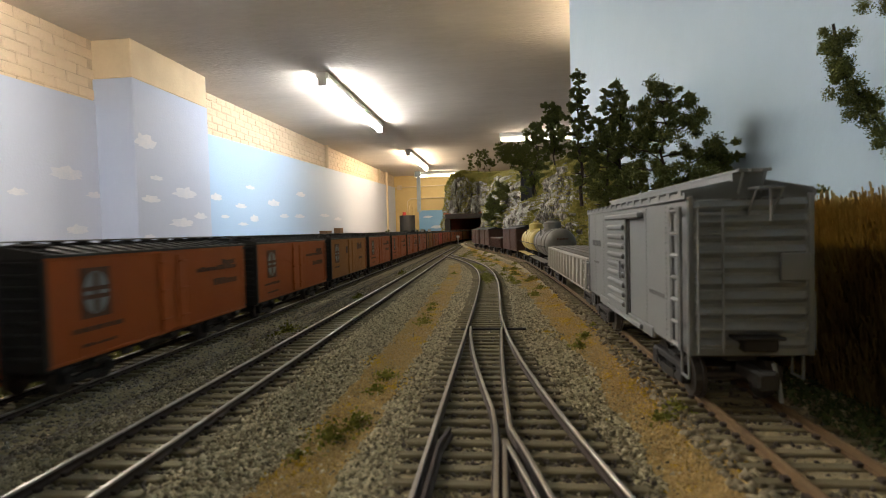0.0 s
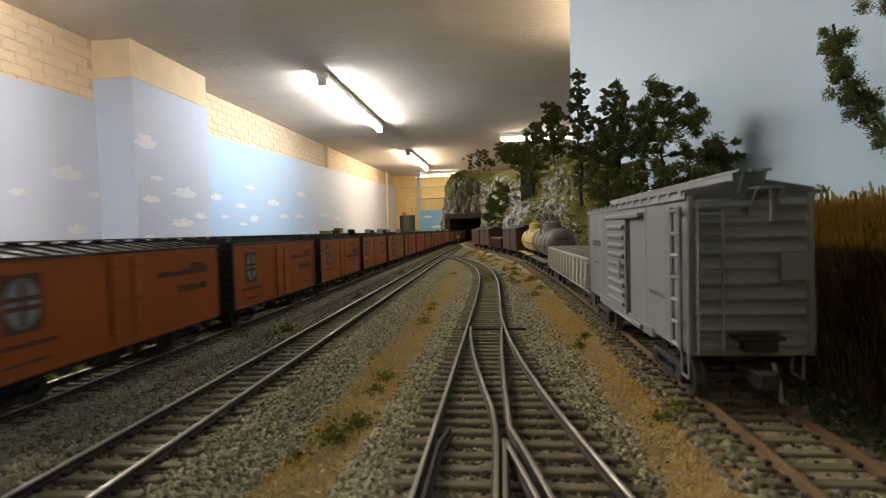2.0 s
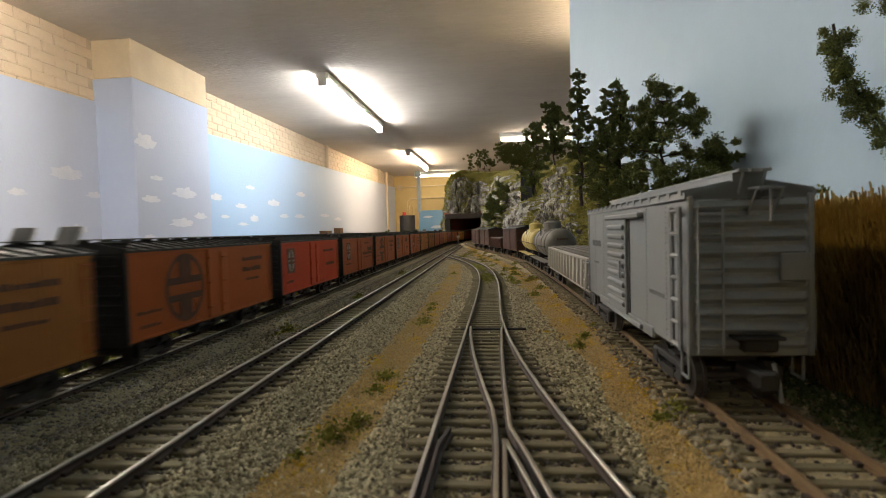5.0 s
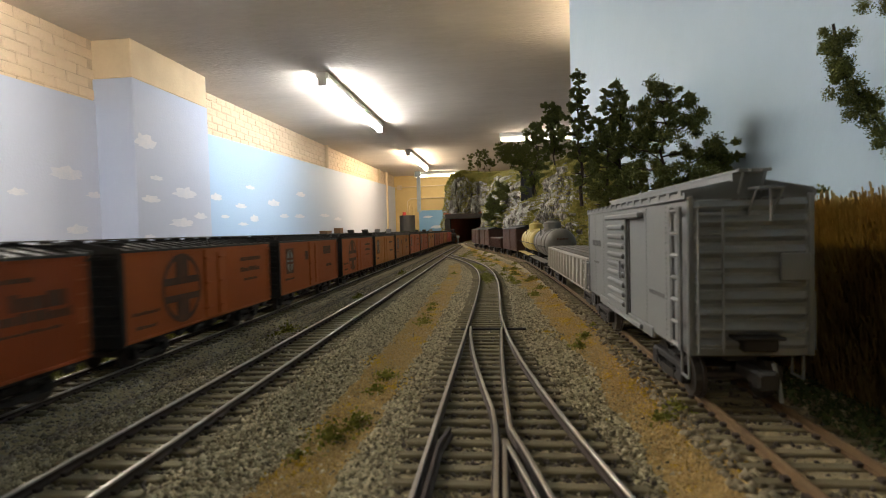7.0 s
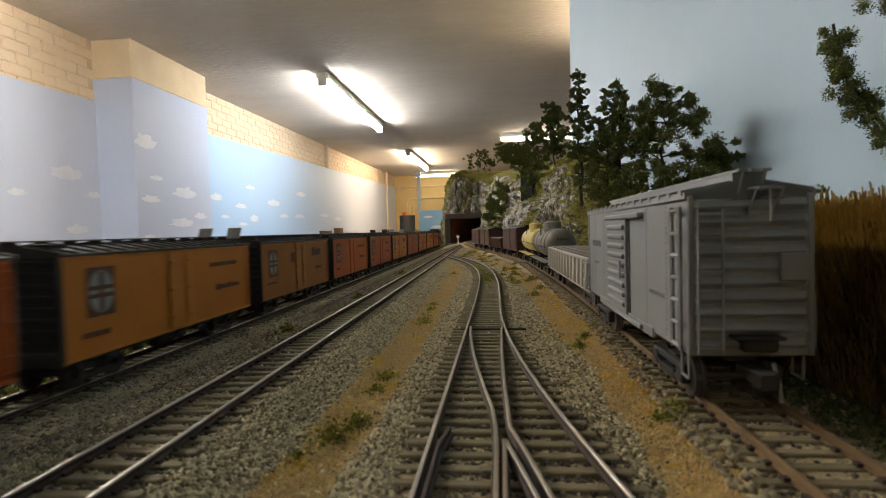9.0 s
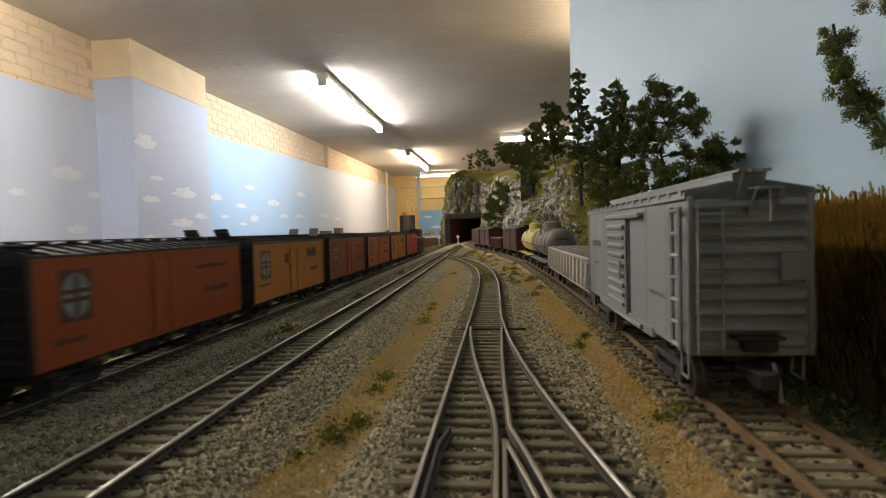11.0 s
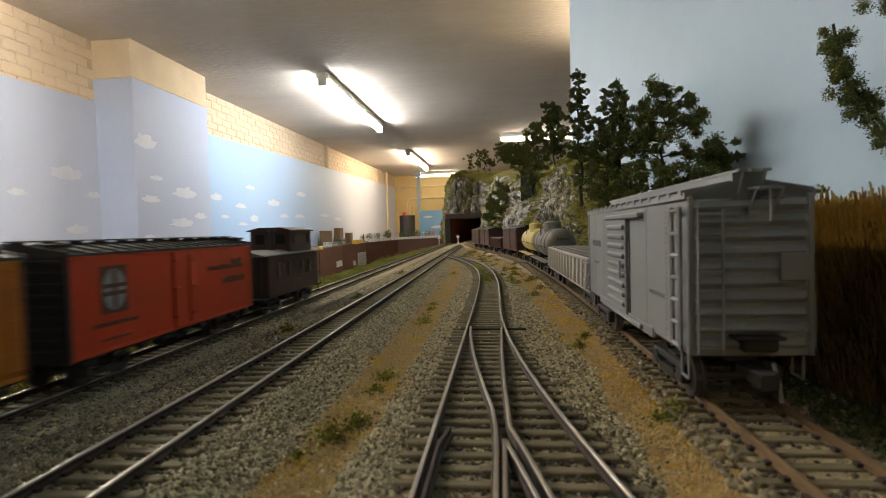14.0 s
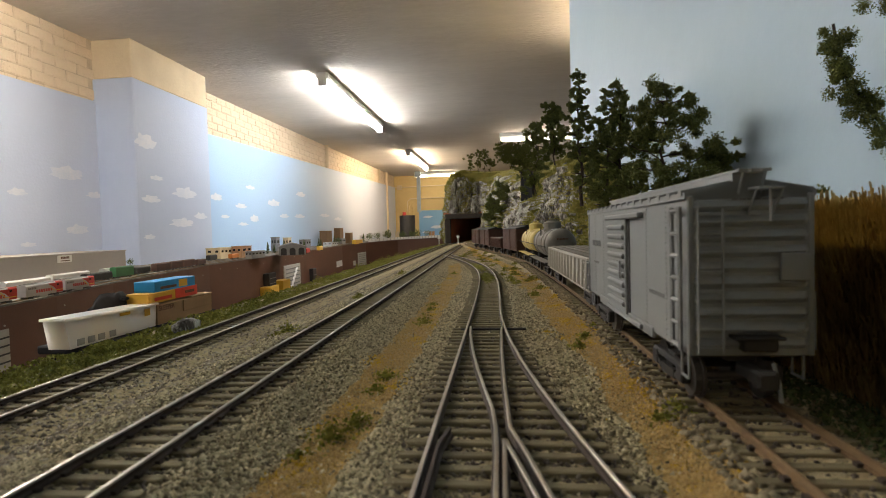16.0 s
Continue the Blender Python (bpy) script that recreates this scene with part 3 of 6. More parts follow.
def big_emblem(t, x, cy):
    b = emblem_ring(cy, 0.0310, 0.0165, 0.0165, x + 0.00012)
    bar(b, x, cy - 0.0052, cy + 0.0052, 0.0345, 0.0462)
    bar(b, x, cy - 0.0052, cy + 0.0052, 0.0158, 0.0268)
    bar(b, x, cy - 0.0150, cy + 0.0150, 0.0328, 0.0362)
    bar(b, x, cy - 0.0150, cy + 0.0150, 0.0248, 0.0280)
    part("round_emblem", b, M_INK, t, "large dark cross in a circle")


def words(t, x, rows):
    """Lettering too small to read: bars of uneven lengths."""
    b = Build()
    for y0, y1, z0, z1 in rows:
        y = y0
        while y < y1:
            w = min(random.uniform(0.0022, 0.0062), y1 - y)
            if w > 0.0008:
                bar(b, x, y, y + w, z0, z1 - random.choice((0, 0, (z1 - z0) * 0.22)))
            y += w + 0.0008
    tagged(part("lettering", b, M_INK, t, "dark faded lettering"), kind="stuff")


PAINT = {
    "orange": mat("orange_car_paint", (0.421, 0.098, 0.016), (0.359, 0.078, 0.014), 30, 0.5, bump=0.1, bscale=2500),
    "deep": mat("deep_orange_car_paint", (0.374, 0.074, 0.016), (0.312, 0.062, 0.014), 30, 0.5, bump=0.1, bscale=2500),
    "dull": mat("dull_yellow_orange_paint", (0.390, 0.156, 0.027), (0.296, 0.109, 0.023), 30, 0.6, bump=0.1, bscale=2500),
    "yellow": mat("yellow_orange_car_paint", (0.499, 0.187, 0.023), (0.421, 0.148, 0.020), 30, 0.5, bump=0.1, bscale=2500),
    "brown": mat("red_brown_car_paint", (0.328, 0.066, 0.023), (0.265, 0.055, 0.020), 30, 0.55, bump=0.1, bscale=2500),
    "red": mat("red_orange_car_paint", (0.562, 0.055, 0.014), (0.468, 0.043, 0.012), 30, 0.5, bump=0.1, bscale=2500),
}
LABELS = {"orange": "orange wood-sided refrigerator car with black roof", "deep": "deep orange refrigerator car with black roof",
          "dull": "dull yellow-brown weathered refrigerator car with black roof", "yellow": "yellow-orange refrigerator car with black roof",
          "brown": "red-brown refrigerator car with a dark roof and ends", "red": "bright red-orange refrigerator car with a dark roof"}


def reefer(colour, style, front_hatch="", rear_hatch=""):
    note = {"big": ", round emblem"}.get(style, "")
    t = thing("refrigerator_car", LABELS[colour] + note, "freight car", "moving train of refrigerator cars")
    h = LEN / 2
    body = part("body", shared("body_" + colour, reefer_body, PAINT[colour]), None, t)
    tagged(part("siding", shared("boards_" + colour, reefer_boards, PAINT[colour]), None, body), kind="stuff")
    for s in (-1, 1):
        for k, (za, zb) in enumerate(((EAVE - 0.0016, EAVE - 0.0004), (SILL, SILL + 0.0012))):
            part("trim_strip", shared("trim_%s%d%d" % (colour, s, k), lambda: trim_strip(s, za, zb), PAINT[colour]), None, body)
    for s in (-1, 1):
        e = part("end_wall", shared("end_wall", reefer_end, M_BLACK), None, t, "black ribbed end wall")
        e.matrix_basis = pose(0, s * (h - 0.0012), 0, 0, 0, 0 if s > 0 else 180)
        for i in range(9):
            part("end_rib", shared("end_rib", reefer_end_rib, M_BLACK), None, e).location = (0, 0, SILL + 0.003 + i * 0.0040)
    r = part("roof", shared("roof", lambda: roof_shell(h), M_DARKROOF), None, t, "black sheet roof")
    part("seams", shared("seams", lambda: roof_ribs(h), M_DARKROOF), None, r)
    tagged(part("roof_panels", shared("roof_panels", lambda: roof_panels(h), M_ROOFPAN), None, r, "grey roof sheets between black seams"), "grey roof sheets between black seams", kind="stuff")
    part("running_board", shared("running_board", lambda: walkway(h + 0.003), M_DARKROOF), None, t, "dark plank running board")
    part("underframe", shared("underframe", lambda: underframe(h), M_BLACK), None, t)
    for s, mode in ((-1, front_hatch), (1, rear_hatch)):
        for x in (-0.0092, 0.0092):
            o = part("ice_hatch", shared("hatch_" + ("pale" if mode == "pale" else "dark"), hatch, M_ROOFPAN if mode == "pale" else M_DARKROOF), None, t, "raised ice hatch" if mode else "")
            tilt = 0 if not mode else (62 if mode == "pale" else 48)
            y = s * (h - 0.0060)
            o.matrix_basis = pose(x, y - 0.0039 + (0.006 if mode == "pale" else 0), PEAK - 0.0005, tilt, 0, 0) if mode != "dark" else pose(x, y + 0.0039, PEAK - 0.0005, tilt, 0, 180)
    for s in (-1, 1):
        part("side_ladder", shared("side_ladder%d" % s, lambda: ladder(s * (HALF_W + 0.0009), s * (h - 0.0048), 0.015, 0.046, 7), PAINT[colour]), None, t)
        part("side_door", shared("door_%s%d" % (colour, s), lambda: reefer_door(s), PAINT[colour]), None, t)
    trucks(t, 0.0485)
    couplers(t, h)
    x = HALF_W + 0.00042
    if style == "big":
        big_emblem(t, x, -0.031)
        words(t, x, [(0.030, 0.058, 0.0400, 0.0422), (0.030, 0.056, 0.0335, 0.0362), (0.034, 0.052, 0.0280, 0.0295), (-0.068, -0.050, 0.0225, 0.0240), (-0.066, -0.052, 0.0165, 0.018)])
    elif style == "small":
        small_emblem(t, x, -0.050)
        words(t, x, [(0.020, 0.062, 0.0370, 0.0395), (0.046, 0.060, 0.0395, 0.0425), (0.036, 0.062, 0.0290, 0.0325), (-0.062, -0.036, 0.0215, 0.0232), (-0.058, -0.040, 0.0160, 0.0172)])
    elif style == "script":
        small_emblem(t, x, -0.050)
        words(t, x, [(0.014, 0.064, 0.0290, 0.0325), (0.040, 0.062, 0.0330, 0.0385), (0.022, 0.050, 0.0420, 0.0435), (0.022, 0.060, 0.0255, 0.0265), (-0.062, -0.040, 0.0215, 0.0230)])
    elif style == "squares":
        small_emblem(t, x, -0.054)
        b = bar(Build(), x, -0.020, -0.013, 0.0345, 0.0415)
        bar(b, x, -0.010, -0.005, 0.0150, 0.0185)
        part("placard", b, M_INK, t)
        words(t, x, [(0.028, 0.050, 0.0370, 0.0440), (0.036, 0.052, 0.0255, 0.0280), (-0.064, -0.046, 0.0215, 0.0230)])
    else:
        small_emblem(t, x, -0.054)
        words(t, x, [(0.026, 0.056, 0.0390, 0.0412), (0.032, 0.058, 0.0265, 0.0292), (-0.064, -0.050, 0.0190, 0.0210)])
    return t


def reefer_door(s):
    b = Build()
    x = s * (HALF_W + 0.0002)
    b.cbox(min(x, x + s * 0.0008), max(x, x + s * 0.0008), -0.0105, 0.0105, SILL + 0.001, EAVE - 0.0012, 0.0003)
    for z in (0.018, 0.031, 0.044):
        for y in (-0.0075, 0.0075):
            b.cbox(min(x, x + s * 0.0014), max(x, x + s * 0.0014), y - 0.0030, y + 0.0030, z - 0.0005, z + 0.0005, 0.0001)
    b.tube([(x + s * 0.0015, 0.0012, 0.014), (x + s * 0.0015, 0.0012, 0.047)], 0.0004, 6)
    return b


M_CABOOSE = mat("dark_brown_caboose_paint", (0.060, 0.026, 0.020), (0.045, 0.022, 0.018), 30, 0.6, bump=0.1, bscale=2500)
M_CABROOF = mat("grey_caboose_roof", (0.30, 0.29, 0.28), (0.22, 0.21, 0.20), 50, 0.7)
M_GLASS = mat("dark_window_glass", (0.02, 0.022, 0.025), (0.03, 0.03, 0.032), 30, 0.12)


def caboose():
    t = thing("caboose", "dark brown caboose with a cupola at the rear of the train", "caboose")
    w, h, z0, z1 = 0.0165, 0.052, 0.0117, 0.0415
    part("body", Build().cbox(-w, w, -h, h, z0, z1, 0.0004), M_CABOOSE, t)
    b = Build()
    for s in (-1, 1):
        for i in range(40):
            y = -h + 2 * h * (i + 0.5) / 40
            b.box(min(s * w, s * (w + 0.0002)), max(s * w, s * (w + 0.0002)), y - 0.00095, y + 0.00095, z0 + 0.001, z1 - 0.001)
    tagged(part("siding", b, M_CABOOSE, t), kind="stuff")
    part("roof", Build().extr([(-w - 0.0016, z1 - 0.0008), (-w - 0.0016, z1), (-0.008, z1 + 0.0026), (0.008, z1 + 0.0026), (w + 0.0016, z1), (w + 0.0016, z1 - 0.0008)], -h - 0.011, h + 0.011), M_CABROOF, t, "grey weathered roof")
    c0, c1 = -0.008, 0.040
    cup = part("cupola", Build().cbox(-w + 0.001, w - 0.001, c0, c1, z1, 0.0580, 0.0004), M_CABOOSE, t)
    part("cupola_roof", Build().extr([(-w - 0.001, 0.0577), (-w - 0.001, 0.0585), (-0.008, 0.0608), (0.008, 0.0608), (w + 0.001, 0.0585), (w + 0.001, 0.0577)], c0 - 0.002, c1 + 0.002), M_CABOOSE, cup)
    for y in (c0 + 0.008, c1 - 0.008):
        part("pane", Build().cbox(w - 0.0012, w - 0.0004, y - 0.003, y + 0.003, 0.048, 0.0555, 0.0002), M_GLASS, cup)
    for y in (c0, c1):
        for x in (-0.008, 0.008):
            part("pane", Build().cbox(x - 0.0035, x + 0.0035, y - 0.0003, y + 0.0003, 0.048, 0.0555, 0.0001), M_GLASS, cup)
    for y in (-0.034, -0.014, 0.014, 0.030):
        f = part("window", Build().cbox(w, w + 0.0009, y - 0.0038, y + 0.0038, 0.0240, 0.0355, 0.0003), M_CABOOSE, t)
        part("pane", Build().box(w + 0.0009, w + 0.0011, y - 0.0027, y + 0.0027, 0.0252, 0.0343), M_GLASS, f)
    part("smokestack", Build().cyl((0.007, -0.022, z1), (0.007, -0.022, 0.0575), 0.0014, n=10).cyl((0.007, -0.022, 0.0575), (0.007, -0.022, 0.0592), 0.0032, 0.0026, n=10), M_BLACK, t)
    for s in (-1, 1):
        p = part("platform", Build().cbox(-w, w, min(s * h, s * (h + 0.010)), max(s * h, s * (h + 0.010)), z0 - 0.001, z0 + 0.0006, 0.0003), M_BLACK, t)
        b = Build()
        for x in (-0.0155, -0.006, 0.006, 0.0155):
            b.tube([(x, s * (h + 0.0095), z0), (x, s * (h + 0.0095), z0 + (0.0275 if abs(x) > 0.01 else 0.010))], 0.0004, 5)
        b.tube([(-0.0155, s * (h + 0.0095), z0 + 0.010), (0.0155, s * (h + 0.0095), z0 + 0.010)], 0.0004, 5)
        for x in (-0.0155, 0.0155):
            b.cbox(x - 0.002, x + 0.002, min(s * (h + 0.002), s * (h + 0.009)), max(s * (h + 0.002), s * (h + 0.009)), z0 - 0.006, z0 - 0.005, 0.0002)
            b.box(x - 0.0003, x + 0.0003, s * (h + 0.004) - 0.0004, s * (h + 0.004) + 0.0004, z0 - 0.006, z0)
        part("end_railing", b, M_BLACK, p)
        part("end_ladder", ladder(0.009, s * (h + 0.0098), z0 + 0.002, z1 + 0.001, 7, axis="x"), M_BLACK, p)
    part("underframe", Build().cbox(-0.0035, 0.0035, -h, h, 0.0085, z0, 0.0003).cbox(-0.010, 0.010, -0.010, 0.008, 0.006, z0, 0.001), M_BLACK, t)
    words(t, w + 0.0004, [(-0.006, 0.010, 0.0195, 0.0215)])
    trucks(t, 0.034)
    couplers(t, h + 0.008)
    return t


def grey_boxcar():
    t = thing("box_car", "light grey steel boxcar with a sliding corrugated door", "freight car", "parked freight cars", at=pose(0.0586, 0.2013, 0.002, 0, 0, 0.2))
    h, w, z0, z1, zp = 0.0682, 0.0140, 0.0105, 0.0490, 0.0527
    part("body", Build().cbox(-w, w, -h, h, z0, z1, 0.0004), M_GREYCAR, t)
    b = Build()
    for y in (-0.052, -0.033, 0.033, 0.052):
        for i in range(26):
            z = z0 + 0.002 + i * 0.00138
            b.box(-w - 0.00022, -w, y - 0.00022, y + 0.00022, z - 0.00022, z + 0.00022)
    tagged(part("rivets", b, M_GREYCAR, t), kind="stuff")
    part("side_sill", Build().cbox(-w - 0.0006, -w + 0.0006, -0.040, 0.040, z0 - 0.0016, z0 + 0.0016, 0.0003), M_GREYCAR, t)
    part("side_sill", Build().cbox(w - 0.0006, w + 0.0006, -0.040, 0.040, z0 - 0.0016, z0 + 0.0016, 0.0003), M_GREYCAR, t)
    e = w + 0.0008
    r = part("roof", Build().extr([(-e, z1 - 0.0008), (-e, z1 + 0.0008), (0, zp), (e, z1 + 0.0008), (e, z1 - 0.0008)], -h - 0.0006, h + 0.0006), M_GREYCAR, t)
    b = Build()
    for i in range(16):
        y = -h + 0.002 + (2 * h - 0.004) * i / 15
        b.extr([(-e - 0.0003, z1), (-e - 0.0003, z1 + 0.0013), (0, zp + 0.0005), (e + 0.0003, z1 + 0.0013), (e + 0.0003, z1), (0, zp - 0.001)], y - 0.0012, y + 0.0012)
    part("roof_rib", b, M_GREYCAR, r)
    b = Build()
    for x in (-0.0026, 0, 0.0026):
        b.box(x - 0.0010, x + 0.0010, -h - 0.0035, h + 0.0035, zp + 0.0014, zp + 0.0020)
    b.box(-0.0036, 0.0036, -h, h, zp - 0.0010, zp + 0.0013)
    for i in range(10):
        y = -h + 0.004 + (2 * h - 0.008) * i / 9
        b.box(-0.0034, 0.0034, y - 0.0006, y + 0.0006, zp - 0.0008, zp + 0.0013)
    for s in (-1, 1):
        b.tube([(-0.0025, s * (h + 0.003), zp + 0.0014), (-0.0025, s * (h + 0.0002), zp - 0.004)], 0.0003, 5)
        b.tube([(0.0025, s * (h + 0.003), zp + 0.0014), (0.0025, s * (h + 0.0002), zp - 0.004)], 0.0003, 5)
    part("running_board", b, M_GREYCAR, t)
    # sliding door on both sides, with pressed ribs, tracks and a black strip at its frame
    for s in (-1, 1):
        def sx(a, c):
            return min(s * a, s * c), max(s * a, s * c)
        d = part("door", Build().cbox(*sx(w, w + 0.0012), -0.0105, 0.0185, z0 + 0.0006, z1 - 0.0042, 0.0003), M_GREYCAR, t, "corrugated sliding door")
        for i in range(9):
            z = z0 + 0.0030 + i * 0.0034
            part("door_rib", Build().cbox(*sx(w + 0.0006, w + 0.0021), -0.0090, 0.0170, z, z + 0.0020, 0.0006), M_GREYCAR, d)
        part("door_track", Build().cbox(*sx(w, w + 0.0020), -0.0300, 0.0200, z1 - 0.0044, z1 - 0.0026, 0.0004), M_GREYCAR, t)
        part("door_track", Build().cbox(*sx(w, w + 0.0016), -0.0300, 0.0200, z0 - 0.0010, z0 + 0.0006, 0.0003), M_GREYCAR, t)
        # black strip stands in for the shade in the door frame's gap
        part("door_jamb", Build().box(*sx(w, w + 0.0003), -0.0125, -0.0106, z0 + 0.0008, z1 - 0.0046), M_BLACK, t, "black strip for the dark gap beside the door")
        part("door_latch", Build().cbox(*sx(w + 0.0021, w + 0.0026), -0.0075, -0.0050, 0.0235, 0.0300, 0.0003), M_GREYCAR, d)
        lb = ladder(s * (w + 0.0014), s * (h - 0.0042) if s > 0 else -(h - 0.0042), 0.0125, 0.0455, 7, 0.0058, 0.0006)
        part("side_ladder", lb, M_GREYCAR, t)
        lb = ladder(s * (w + 0.0014), -s * (h - 0.0042) if s > 0 else (h - 0.0042), 0.0125, 0.0245, 3, 0.0056, 0.0004)
        part("grab_iron", lb, M_GREYCAR, t)
    # corrugated ends
    for s in (-1, 1):
        en = part("end_wall", Build().cbox(-w + 0.0004, w - 0.0004, min(s * h, s * (h + 0.0006)), max(s * h, s * (h + 0.0006)), z0, z1, 0.0002).extr([(-w, z1 - 0.0002), (w, z1 - 0.0002), (w, z1 + 0.0010), (0, zp + 0.0002), (-w, z1 + 0.0010)], min(s * (h - 0.001), s * (h + 0.0006)), max(s * (h - 0.001), s * (h + 0.0006))), M_GREYCAR, t, "pressed steel end with horizontal ribs")
        for i in range(10):
            z = z0 + 0.0016 + i * 0.00365
            b = Build()
            y0, y1 = s * (h + 0.0004), s * (h + 0.0019)
            prof = [(z, 0), (z + 0.0006, 0.65), (z + 0.0013, 1), (z + 0.0022, 0.6), (z + 0.0030, 0)]
            xs = [-0.0130, -0.0117, 0.0117, 0.0130]
            vs, fs = [], []
            for k, x in enumerate(xs):
                q = 0.25 if k in (0, 3) else 1.0
                vs += [(x, y0 + (y1 - y0) * u * q, zz) for zz, u in prof]
            for k in range(3):
                for m in range(4):
                    fs.append((k * 5 + m, k * 5 + m + 1, k * 5 + m + 6, k * 5 + m + 5))
            fs += [tuple(range(5)), tuple(range(19, 14, -1))]
            part("end_rib", b.add(vs, fs), M_GREYCAR, en)
        part("end_ladder", ladder(-0.0096 if s < 0 else 0.0096, s * (h + 0.0024), 0.0125, 0.0445, 8, 0.0056, 0.00035, axis="x"), M_GREYCAR, t)
        part("corner_post", Build().cbox(-w - 0.0003, -w + 0.0012, min(s * (h - 0.001), s * (h + 0.001)), max(s * (h - 0.001), s * (h + 0.001)), z0, z1, 0.0003), M_GREYCAR, t)
        part("corner_post", Build().cbox(w - 0.0012, w + 0.0003, min(s * (h - 0.001), s * (h + 0.001)), max(s * (h - 0.001), s * (h + 0.001)), z0, z1, 0.0003), M_GREYCAR, t)
        for x in (-0.0132, 0.0132):
            st = Build().tube([(x, s * (h - 0.007), z0), (x, s * (h - 0.007), z0 - 0.0062), (x, s * (h - 0.002), z0 - 0.0062), (x, s * (h - 0.002), z0)], 0.0004, 5)
            part("stirrup_step", st, M_GREYCAR, t)
    part("tack_board", Build().cbox(0.0060, 0.0126, -h - 0.0026, -h - 0.0016, 0.0285, 0.0350, 0.0002), M_GREYCAR, t)
    part("brake_step", Build().cbox(-0.0050, 0.0060, -h - 0.0050, -h - 0.0005, 0.0150, 0.0157, 0.0002).cbox(-0.0030, 0.0050, -h - 0.0036, -h - 0.001, 0.0120, 0.0150, 0.0004), M_BLACK, t)
    b = Build().cbox(-0.0004, 0.0052, -h - 0.0062, -h - 0.0004, 0.0498, 0.0504, 0.0001)
    b.tube([(0.0024, -h - 0.0055, 0.0500), (0.0024, -h - 0.0055, 0.0425)], 0.0004, 6)
    b.tube([(-0.0004, -h - 0.0050, 0.0500), (-0.0004, -h - 0.0006, 0.0440)], 0.0003, 6)
    b.tube([(0.0052, -h - 0.0050, 0.0500), (0.0052, -h - 0.0006, 0.0440)], 0.0003, 6)
    part("brake_platform", b, M_GREYCAR, t)
    b = Build()
    for y0, y1, z, zz in ((0.040, 0.058, 0.0335, 0.0360), (-0.050, -0.036, 0.0220, 0.0232), (0.044, 0.056, 0.0255, 0.0265)):
        y = y0
        while y < y1:
            b.box(-w - 0.00012, -w, y, y + 0.0018, z, zz)
            y += 0.0025
    for i in range(7):
        b.box(-0.004 + i * 0.0017, -0.0027 + i * 0.0017, -h - 0.0008, -h - 0.0006, 0.0466, 0.0480)
    tagged(part("lettering", b, M_INKGREY, t, "small dark lettering"), kind="stuff")
    part("underframe", Build().cbox(-0.0035, 0.0035, -h + 0.004, h - 0.004, 0.0080, z0, 0.0003).cbox(-0.0130, 0.0130, -h + 0.002, h - 0.002, z0 - 0.001, z0, 0.0003).cyl((0.006, -0.01, 0.0075), (0.006, 0.008, 0.0075), 0.003, n=10), M_BLACK, t)
    b = Build().tube([(0.0035, -h - 0.004, 0.0095), (0.0038, -h - 0.006, 0.0050), (0.0042, -h - 0.006, 0.0010)], 0.0005, 6)
    part("air_hose", b, M_GREYCAR, t)
    # the body rides high on its springs
    for o in t.children:
        o.location.z += 0.0028
    trucks(t, 0.0455)
    couplers(t, h)


grey_boxcar()

SPEC = [("orange", "small", "", ""), ("orange", "small", "", ""), ("orange", "small", "", ""), ("dull", "squares", "", ""), ("orange", "small", "", ""), ("orange", "small", "", ""),
        ("orange", "script", "", "dark"), ("orange", "plain", "", "pale"), ("dull", "big", "dark", "pale"), ("orange", "big", "", ""), ("red", "plain", "", ""), ("deep", "script", "", ""),
        ("orange", "big", "", ""), ("orange", "squares", "", ""), ("orange", "big", "", "dark"), ("yellow", "plain", "", "pale"), ("dull", "squares", "", ""), ("orange", "plain", "", ""),
        ("deep", "plain", "", "dark"), ("yellow", "squares", "", "pale"), ("brown", "plain", "", ""), ("orange", "plain", "", ""), ("yellow", "squares", "", ""), ("red", "small", "", "")]
TRAIN = [(i - 1, reefer(*s)) for i, s in enumerate(SPEC)]
CABOOSE = caboose()


# ---- parked freight cars ----
M_CARBROWN = mat("boxcar_red_paint", (0.095, 0.045, 0.032), (0.062, 0.032, 0.024), 40, 0.7, bump=0.1, bscale=2500)
M_TANKGREY = mat("weathered_grey_tank", (0.20, 0.19, 0.165), (0.12, 0.115, 0.10), 50, 0.6)
M_TANKYEL = mat("yellow_tank_paint", (0.50, 0.40, 0.13), (0.40, 0.31, 0.10), 50, 0.55)
M_PALEGREY = mat("pale_grey_car_paint", (0.42, 0.41, 0.36), (0.33, 0.32, 0.28), 50, 0.6)
M_PLANK = mat("grey_planks", (0.16, 0.145, 0.125), (0.09, 0.08, 0.07), 90, 0.8, stretch=(1, 0.1, 1))


def on_siding(y):
    return pose(siding_x(y), y, 0.002, 0, 0, -math.degrees(math.atan((siding_x(y + 0.04) - siding_x(y - 0.04)) / 0.08)))


